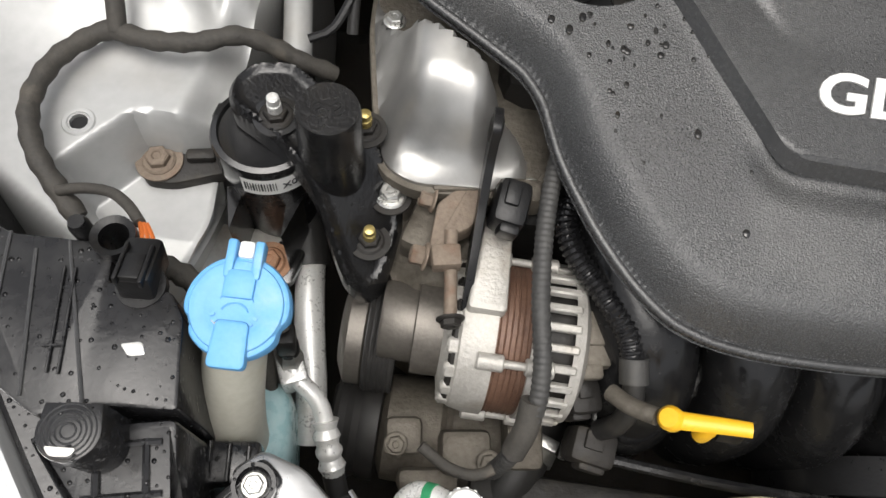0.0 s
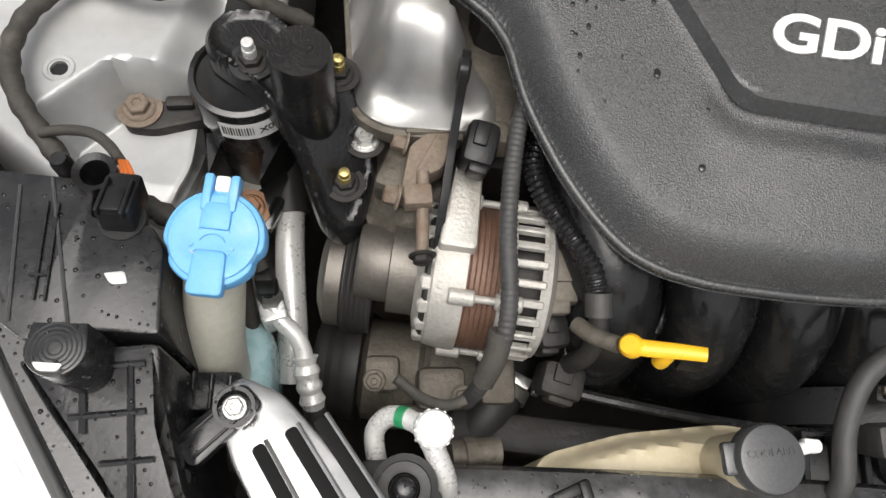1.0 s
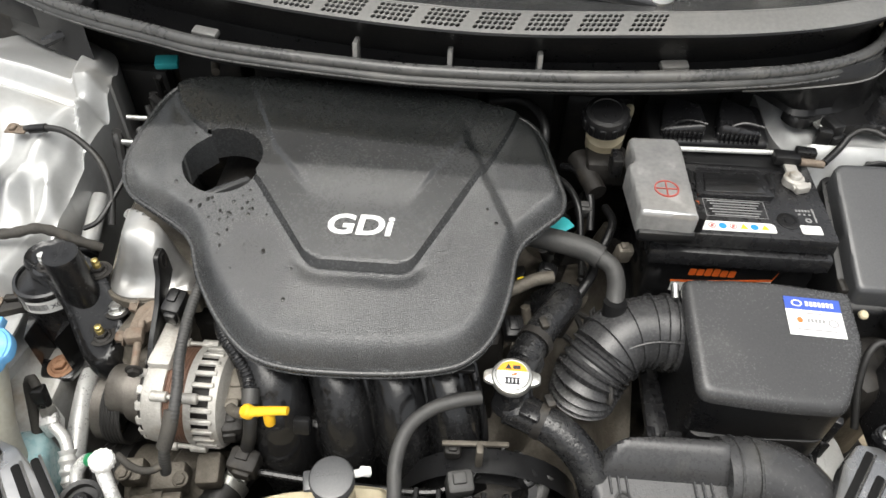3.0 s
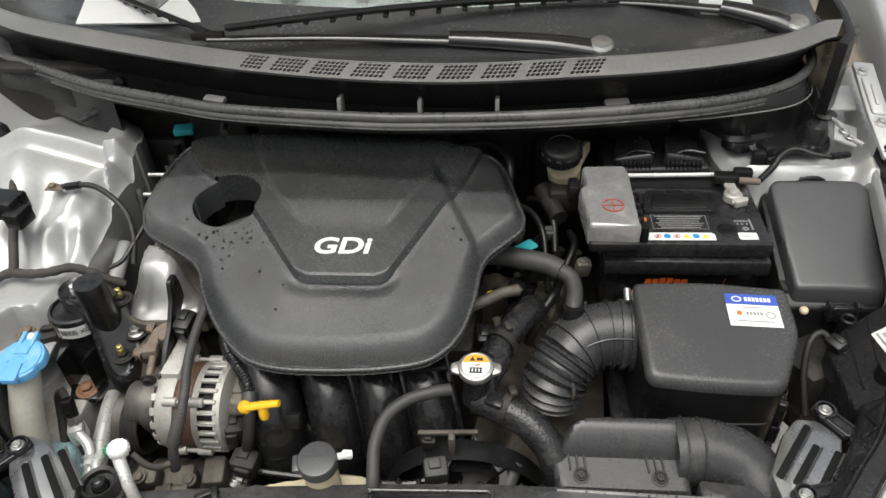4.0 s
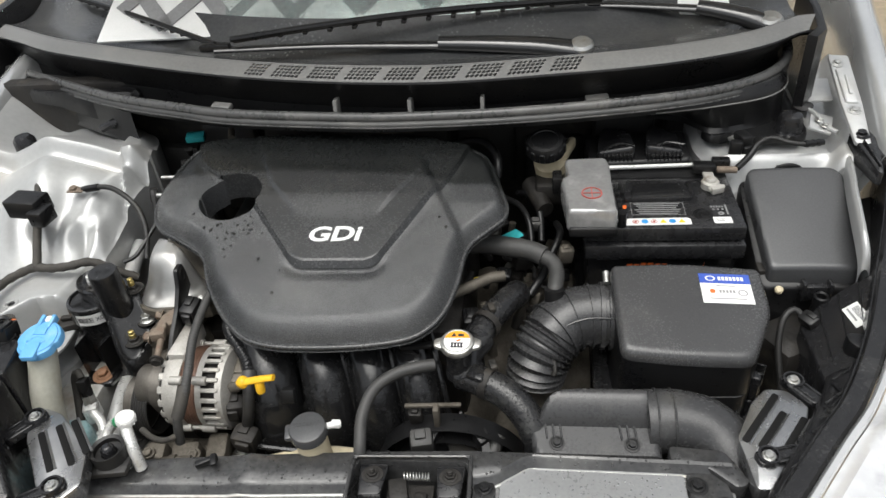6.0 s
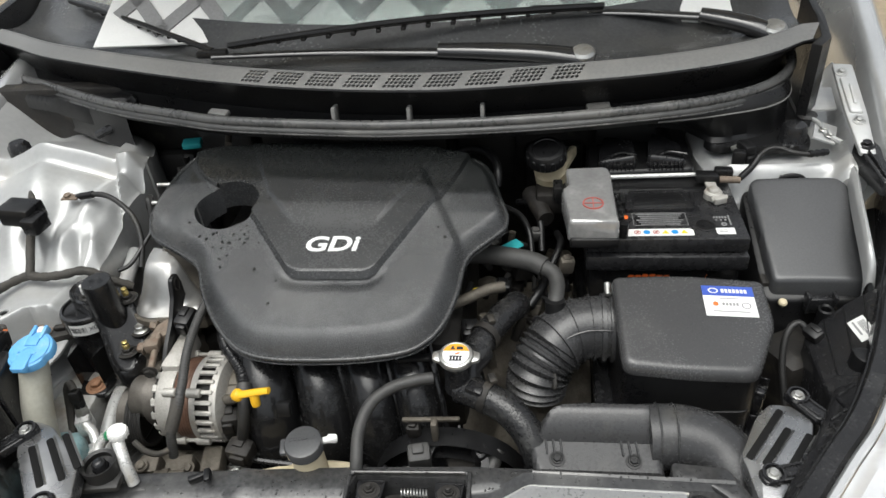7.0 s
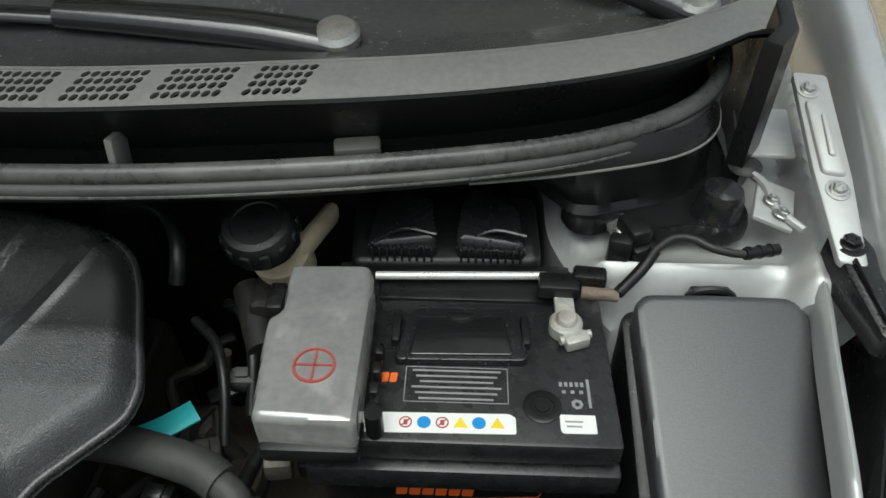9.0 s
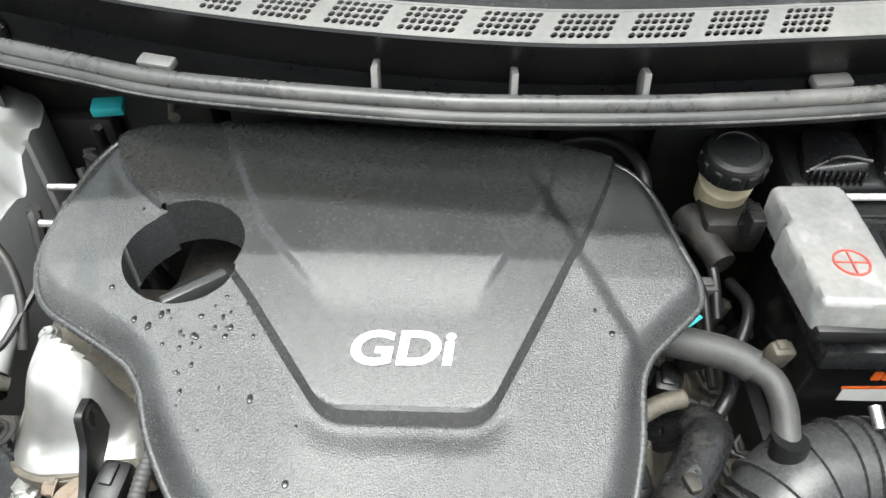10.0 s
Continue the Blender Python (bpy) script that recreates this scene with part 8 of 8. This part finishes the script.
box(b, (SBX + 0.022, SBY - 0.014, 0.878), (0.026, 0.034, 0.026), (0, 0, -8), 0.003)
part("body", b, PLASTIC, ss)
gl = thing("ground_strap", "black earth cable bolted to the suspension tower", "cable", (-0.55, 0.41, 0.86))
b = bm_new()
box(b, (-0.556, 0.410, 0.868), (0.028, 0.016, 0.003), (0, 0, 0), 0.001)
part("lug", b, RUST, gl)
hexbolt(gl, (-0.560, 0.410, 0.869), (0, -0.2, 1), 0.0065, RUST)
b = bm_new()
tube(b, [(-0.545, 0.411, 0.869), (-0.52, 0.412, 0.872), (-0.490, 0.408, 0.872), (-0.460, 0.395, 0.862), (-0.435, 0.378, 0.845), (-0.418, 0.35, 0.82), (-0.415, 0.32, 0.79)], 0.0045, 10, 0.006)
part("cable", b, RUBBER, gl)
b = bm_new()
rod(b, (-0.538, 0.411, 0.869), (-0.515, 0.412, 0.872), 0.0062)
part("sleeve", b, PLASTIC, gl)
b = bm_new()
tube(b, [(-0.405, 0.385, 0.83), (-0.415, 0.345, 0.815), (-0.428, 0.315, 0.80), (-0.445, 0.305, 0.795)], 0.0035, 8, 0.006)
tagged(part("brake_line", b, PLASTIC), "thin black line down the tower side", "pipe")
st_ = thing("tower_studs", "studs and clip on the tower side", "stud", (-0.43, 0.45, 0.84))
for p in ((-0.428, 0.43, 0.842), (-0.436, 0.475, 0.85)):
    b = bm_new()
    rod(b, p, (p[0] + 0.030, p[1], p[2]), 0.0038)
    part("stud", b, STEEL, st_)

ach = thing("aircon_pipe", "bright aluminium air conditioning pipe with a pressure sensor", "pipe", (-0.41, 0.06, 0.66))
b = bm_new()
tube(b, [(-0.430, 0.185, 0.655), (-0.424, 0.150, 0.655), (-0.416, 0.112, 0.652), (-0.408, 0.075, 0.645), (-0.404, 0.04, 0.63)], 0.0125, 16, 0.006)
part("pipe_large", b, BRIGHT, ach)
b = bm_new()
tube(b, [(-0.420, 0.082, 0.712), (-0.410, 0.070, 0.706), (-0.398, 0.062, 0.700), (-0.390, 0.050, 0.692), (-0.384, 0.030, 0.682)], 0.0068, 14, 0.004)
part("pipe_small", b, BRIGHT, ach)
b = bm_new()
tube(b, [(-0.389, 0.048, 0.692), (-0.384, 0.032, 0.684), (-0.377, 0.014, 0.672)], 0.0092, 16, ring=(0.0115, 0.0012))
part("crimp", b, BRIGHT, ach, "ribbed crimp sleeve")
b = bm_new()
tube(b, [(-0.378, 0.016, 0.673), (-0.366, -0.012, 0.655), (-0.352, -0.035, 0.63), (-0.345, -0.05, 0.60)], 0.0085, 14, 0.006)
part("hose", b, RUBBER, ach, "black rubber hose")
b = bm_new()
box(b, (-0.418, 0.078, 0.700), (0.020, 0.024, 0.03), (0, 0, 25), 0.003)
part("block", b, BRIGHT, ach)
b = bm_new()
sm = axis_m((-0.4195, 0.083, 0.712), (-0.05, 0.25, 1))
lathe(b, [(0, 0), (0.0098, 0), (0.0098, 0.010), (0.008, 0.012), (0.008, 0.016), (0, 0.016)], sm, 6)
part("sensor_hex", b, STEEL, ach)
b = bm_new()
lathe(b, [(0, 0.014), (0.0078, 0.014), (0.0078, 0.024), (0.0066, 0.026), (0, 0.026)], sm, 20)
box(b, (0, 0.002, 0.032), (0.013, 0.016, 0.018), bev=0.002, m=sm)
part("sensor_plug", b, PLASTIC, ach, "black sensor plug")
b = bm_new()
tube(b, [(-0.4225, 0.092, 0.752), (-0.430, 0.10, 0.757), (-0.437, 0.098, 0.748), (-0.437, 0.085, 0.72), (-0.430, 0.055, 0.68), (-0.423, 0.02, 0.64)], 0.0055, 10, 0.006)
tagged(part("sensor_cable", b, TAPE), "taped cable running down beside the washer neck", "cable")
b = bm_new()
tube(b, [(-0.452, 0.305, 0.70), (-0.446, 0.255, 0.68), (-0.436, 0.205, 0.662), (-0.430, 0.18, 0.655)], 0.0175, 18, 0.008)
tagged(part("suction_hose", b, RUBBER), "thick black air conditioning hose beside the mount", "hose")
cp = thing("charge_port", "aluminium charge port pipe with a white cap", "pipe", (-0.30, -0.01, 0.74))
b = bm_new()
tube(b, [(-0.297, -0.003, 0.768), (-0.308, 0.003, 0.762), (-0.322, 0.006, 0.755), (-0.331, -0.003, 0.745), (-0.328, -0.018, 0.735), (-0.322, -0.03, 0.715)], 0.0066, 14, 0.004)
tube(b, [(-0.299, -0.003, 0.766), (-0.291, -0.015, 0.760), (-0.283, -0.027, 0.748), (-0.278, -0.035, 0.72)], 0.0072, 14, 0.004)
part("pipe", b, BRIGHT, cp)
b = bm_new()
rod(b, (-0.312, 0.0045, 0.761), (-0.317, 0.0055, 0.758), 0.0070)
part("green_band", b, GREEN, cp)
b = bm_new()
qm = axis_m((-0.2965, -0.002, 0.768), (0.15, 0.0, 1))
lathe(b, [(0, 0), (0.0105, 0), (0.0118, 0.002), (0.0118, 0.009), (0.0105, 0.011), (0, 0.0112)], qm, 28)
for i in range(14):
    a = 2 * math.pi * i / 14
    box(b, (0.0118 * math.cos(a), 0.0118 * math.sin(a), 0.005), (0.0012, 0.0018, 0.008), (0, 0, math.degrees(a)), m=qm)
part("cap", b, WHITE, cp, "white ribbed cap")
shift(cp, 0.004, -0.006, 0.018)
rb = thing("rubber_mount", "round black rubber radiator mount with a centre pin", "rubber mount", (-0.315, -0.038, 0.74))
b = bm_new()
lathe(b, [(0.009, 0.752), (0.010, 0.758), (0.0165, 0.759), (0.0165, 0.766), (0.0205, 0.768), (0.0205, 0.745)], Matrix.Translation((-0.314, -0.037, 0)), 30)
box(b, (-0.315, -0.04, 0.745), (0.052, 0.044, 0.01), (0, 0, 8), 0.004)
part("ring", b, RUBBER, rb)
b = bm_new()
lathe(b, [(0, 0.75), (0.0085, 0.75), (0.0085, 0.766), (0.006, 0.770), (0.004, 0.771), (0, 0.771)], Matrix.Translation((-0.314, -0.037, 0)), 20)
part("pin", b, PLASTIC_WET, rb)
b = bm_new()
tube(b, [(-0.2072, 0.1059, 0.6250), (-0.2182, 0.0781, 0.6350), (-0.2342, 0.0418, 0.6300), (-0.2527, -0.0015, 0.6050), (-0.2645, -0.0244, 0.5650), (-0.2699, -0.0315, 0.5300)], 0.0235, 22, 0.008)
lh = tagged(part("lower_radiator_hose", b, RUBBER), "thick black lower radiator hose with a steel clamp", "hose")
b = bm_new()
lathe(b, [(0.0232, -0.006), (0.0256, -0.006), (0.0256, 0.006), (0.0232, 0.006)], axis_m((-0.2227, 0.0668, 0.6350), (-0.35, -0.85, -0.05)), 28)
box(b, (-0.2114, 0.0691, 0.6620), (0.020, 0.010, 0.006), (0, 0, -20), 0.001)
box(b, (-0.1956, 0.0668, 0.6620), (0.006, 0.018, 0.012), (0, 0, -10), 0.001)
part("clamp", b, STEEL, lh, "bright steel spring clamp")
b = bm_new()
rod(b, (-0.272, -0.012, 0.705), (-0.236, -0.004, 0.700), 0.0105)
rod(b, (-0.262, -0.010, 0.704), (-0.254, -0.008, 0.703), 0.0125)
tagged(part("pipe_fitting", b, CAST_DIRTY), "greasy pipe fitting beside the charge port", "pipe fitting")

shift(lh, 0.0, -0.002, -0.035)
shift(rb, 0.010, -0.006, 0.012)

# ---- coolant reservoir ----
rs = thing("coolant_reservoir", "yellowed coolant reservoir with a dark grey cap", "coolant reservoir", (-0.13, 0.0, 0.66))
b = sheet(fillet([(-0.2227, -0.0322), (-0.2075, 0.0047), (-0.1444, 0.0287), (-0.0629, 0.0461), (-0.0226, 0.0439), (-0.0074, 0.0200), (-0.0096, -0.0148), (-0.0792, -0.0257)], 0.012), lambda x, y, d: 0.660 + 0.030 * sstep(0.0, 0.016, d) * sstep(-0.24, -0.16, x) + 0.004, 0.005, skirt=0.10)
part("tank", b, CREAM, rs)
b = bm_new()
lathe(b, [(0.0225, 0.650), (0.0210, 0.70), (0.0195, 0.744)], Matrix.Translation((-0.075, 0.011, 0)), 28)
part("neck", b, CREAM, rs)
b = bm_new()
cm2 = axis_m((-0.075, 0.010, 0.742), (0.02, -0.1, 1))
lathe(b, [(0.021, 0), (0.0235, 0.002), (0.0235, 0.014), (0.022, 0.0165), (0.019, 0.0172), (0, 0.0168)], cm2, 34)
box(b, (-0.022, 0.002, 0.006), (0.016, 0.022, 0.008), bev=0.003, m=cm2)
part("cap", b, LID, rs, "dark grey screw cap with embossed lettering")
text("COOLANT", 0.0072, cm2 @ Matrix.Translation((0, 0.004, 0.0172)), LID, rs, "lettering", 0.0005)
b = bm_new()
rod(b, cm2 @ Vector((0.020, 0.004, 0.007)), cm2 @ Vector((0.040, 0.006, 0.006)), 0.0042)
box(b, cm2 @ Vector((0.034, 0.006, 0.006)), (0.012, 0.009, 0.009), bev=0.002)
part("nozzle", b, WHITE, rs, "white hose nozzle")


shift(rs, 0.009, -0.004, 0.012)


# ---- lamp brackets ----
def lamp_bracket(bolts, body, slots, z, label, arm_dir):
    o = thing("lamp_bracket", label, "bracket", (*bolts[0], z - 0.03), group="lamp brackets")
    bb = bm_new()
    prism(bb, fillet(body, 0.006), z - 0.022, z, 0.003)
    part("plate", bb, BRACKET, o, "painted grey stamped plate")
    for (a, c) in slots:
        a, c = Vector(a), Vector(c)
        d = c - a
        bb = bm_new()
        n = Vector((-d.y, d.x)).normalized()
        # a raised black strip takes the place of the slot's shade
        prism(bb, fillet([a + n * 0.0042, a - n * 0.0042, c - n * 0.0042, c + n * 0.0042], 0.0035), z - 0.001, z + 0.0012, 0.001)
        part("slot", bb, RECESS_DARK, o, "raised black strip for the shade in a slot")
        bb = bm_new()
        tube(bb, [Vector((*(a + n * 0.0058), z + 0.0005)), Vector((*(c + n * 0.0058), z + 0.0005))], 0.0016, 6, smooth=False)
        part("slot_lip", bb, BRACKET, o)
    for p, way in zip(bolts, arm_dir):
        u = Vector(way).normalized()
        w = Vector((-u.y, u.x))
        q = Vector(p)
        bb = bm_new()
        prism(bb, fillet([q - u * 0.014 + w * 0.010, q - u * 0.014 - w * 0.010, q + u * 0.040 - w * 0.011, q + u * 0.040 + w * 0.011], 0.007), z - 0.004, z + 0.006, 0.002)
        for s in (-1, 1):
            c = q + u * 0.046 + w * (s * 0.0105)
            lathe(bb, [(0, z - 0.004), (0.0052, z - 0.004), (0.0052, z + 0.008), (0.0025, z + 0.008), (0.0025, z + 0.004), (0, z + 0.004)], Matrix.Translation((c.x, c.y, 0)), 14)
            box(bb, (*(q + u * 0.018 + w * (s * 0.006)), z + 0.0065), (0.034, 0.0018, 0.003), (0, 0, math.degrees(math.atan2(u.y, u.x))), 0.0006, 1)
        lathe(bb, [(0.010, z + 0.005), (0.0125, z + 0.005), (0.0125, z + 0.010), (0.010, z + 0.010)], Matrix.Translation((q.x, q.y, 0)), 24)
        part("clamp_arm", bb, PLASTIC_WET, o, "wet black plastic clamp arm")
        hexbolt(o, (q.x, q.y, z + 0.0065), (0, 0, 1), 0.0058, STEEL)


lamp_bracket([(0.535, 0.110), (0.477, -0.006)], [(0.500, 0.102), (0.525, 0.100), (0.545, 0.076), (0.532, 0.036), (0.496, 0.002), (0.496, -0.024), (0.484, -0.046), (0.456, -0.046), (0.453, 0.000), (0.450, 0.024), (0.478, 0.078)],
             [((0.511, 0.092), (0.457, 0.018)), ((0.513, 0.064), (0.473, 0.010)), ((0.535, 0.056), (0.502, 0.010))], 0.748, "grey stamped lamp bracket with slots and black clamp arms, battery side", ((0.55, -0.75), (0.95, 0.25)))
lamp_bracket([(-0.411, -0.011), (-0.332, -0.108)], [(-0.428, -0.004), (-0.412, 0.010), (-0.385, 0.002), (-0.322, -0.050), (-0.304, -0.10), (-0.320, -0.125), (-0.350, -0.115), (-0.408, -0.042)],
             [((-0.395, -0.030), (-0.350, -0.085)), ((-0.378, -0.018), (-0.328, -0.075)), ((-0.362, -0.010), (-0.318, -0.058))], 0.788, "grey stamped lamp bracket with slots and black clamp arms, pulley side", ((-0.62, -0.78), (-0.75, -0.55)))
b = bm_new()
box(b, (-0.438, 0.003, 0.745), (0.040, 0.026, 0.024), (0, 0, 8), 0.003)
for dx in (-0.010, 0.002, 0.014):
    box(b, (-0.438 + dx, 0.003, 0.758), (0.003, 0.024, 0.003), (0, 0, 8), 0.001, 1)
box(b, (-0.462, -0.004, 0.742), (0.018, 0.012, 0.012), (0, 0, 8), 0.002)
tagged(part("harness_clip_box", b, PLASTIC_WET), "black clip box beside the washer tank", "clip")

# ---- small things at the back and sides ----
b = bm_new()
tube(b, [(0.075, 0.552, 0.858), (0.105, 0.550, 0.866), (0.132, 0.538, 0.867), (0.150, 0.512, 0.860), (0.154, 0.494, 0.848), (0.152, 0.484, 0.832)], 0.0070, 14, 0.006)
tagged(part("rear_hose", b, PLASTIC), "grey rubber hose curving round the cover's corner", "hose", "rear hoses")
b = bm_new()
tube(b, [(0.148, 0.353, 0.790), (0.168, 0.364, 0.791), (0.190, 0.381, 0.792)], 0.0115, 10, 0.006, flat=0.22)
tagged(part("teal_tag", b, TEAL), "teal plastic tape under the cover edge", "tape", "teal tags")
b = bm_new()
box(b, (-0.420, 0.602, 0.862), (0.035, 0.022, 0.012), (10, 0, 10), 0.003)
tagged(part("teal_tag", b, TEAL), "teal plastic clip behind the engine cover", "clip", "teal tags")
b = bm_new()
box(b, (0.128, 0.286, 0.770), (0.010, 0.012, 0.010), (0, 0, 20), 0.002)
tagged(part("yellow_clip", b, YELLOW_INK), "small yellow clip beside the engine cover", "clip")
rng = random.Random(8)
for i in range(9):
    b = bm_new()
    x, y = rng.uniform(-0.45, -0.41), rng.uniform(0.44, 0.60)
    p = [Vector((x, y, 0.84))]
    for k in range(4):
        p.append(p[-1] + Vector((rng.uniform(-0.01, 0.04), rng.uniform(-0.03, 0.03), rng.uniform(-0.05, 0.0))))
    tube(b, p, rng.uniform(0.004, 0.008), 8, 0.01)
    tagged(part("rear_hose", b, RUBBER), "dark hose behind the engine cover", "hose", "rear hoses")
for p, d in (((-0.06, 0.60, 0.865), (0.06, -0.02, 0.01)), ((0.04, 0.575, 0.895), (0.03, -0.025, 0.0)), ((-0.33, 0.57, 0.89), (0.01, -0.03, 0.0))):
    b = bm_new()
    rod(b, p, Vector(p) + Vector(d), 0.006)
    tagged(part("pipe_stub", b, CAST_DIRTY), "dusty pipe stub behind the engine cover", "pipe", "pipe stubs")
for pts, r_ in (([(0.165, 0.47, 0.80), (0.19, 0.445, 0.80), (0.205, 0.41, 0.79), (0.21, 0.37, 0.76)], 0.0048), ([(0.185, 0.50, 0.79), (0.205, 0.48, 0.80), (0.222, 0.44, 0.79), (0.225, 0.40, 0.76)], 0.0055), ([(0.23, 0.36, 0.74), (0.245, 0.38, 0.76), (0.255, 0.41, 0.77), (0.25, 0.45, 0.76)], 0.006), ([(0.205, 0.30, 0.73), (0.225, 0.33, 0.745), (0.232, 0.37, 0.74)], 0.007)):
    b = bm_new()
    tube(b, pts, r_, 10, 0.006)
    tagged(part("vacuum_hose", b, PLASTIC), "black hose between engine cover and battery", "hose", "vacuum hoses")
for p, s, r_, mm in (((0.262, 0.345, 0.775), (0.022, 0.016, 0.028), 10, CAST_DIRTY), ((0.215, 0.425, 0.775), (0.024, 0.016, 0.02), 5, HOSE), ((0.195, 0.36, 0.755), (0.03, 0.025, 0.03), 20, GRIME), ((0.165, 0.33, 0.745), (0.025, 0.02, 0.02), -10, PLASTIC), ((0.12, 0.23, 0.745), (0.025, 0.03, 0.02), 10, PLASTIC)):
    b = bm_new()
    box(b, p, s, (10, 5, r_), 0.004)
    box(b, (p[0], p[1], p[2] + s[2] * 0.5), (s[0] * 0.5, s[1] * 0.6, 0.006), (10, 5, r_), 0.0015)
    tagged(part("connector", b, mm), "small dusty connector beside the battery", "connector", "wiring connectors")
b = bm_new()
tube(b, [(0.584, 0.230, 0.748), (0.572, 0.240, 0.757), (0.556, 0.230, 0.748), (0.549, 0.205, 0.715), (0.552, 0.17, 0.67)], 0.0048, 10, 0.006)
tagged(part("lamp_cable", b, RUBBER), "taped cable into the lamp housing", "cable")
b = bm_new()
box(b, (0.588, 0.226, 0.750), (0.018, 0.024, 0.016), (0, -20, 30), 0.003)
box(b, (0.590, 0.226, 0.759), (0.008, 0.014, 0.004), (0, -20, 30), 0.001)
tagged(part("lamp_plug", b, PLASTIC), "black plug on the lamp housing", "connector")
b = bm_new()
lathe(b, [(0.0065, 0.735), (0.0065, 0.764), (0.0085, 0.766), (0.0105, 0.764), (0.0105, 0.735)], Matrix.Translation((0.612, 0.260, 0)), 20)
tagged(part("lamp_vent", b, PLASTIC), "round black vent stub on the lamp housing", "vent stub")
b = bm_new()
prism(b, fillet([(0.50, 0.10), (0.55, 0.09), (0.545, 0.17), (0.525, 0.20), (0.505, 0.15)], 0.012), 0.55, 0.64, 0.005)
tagged(part("frame_rail", b, SILVER_DIM), "pale silver frame rail below the filter box", "frame rail")
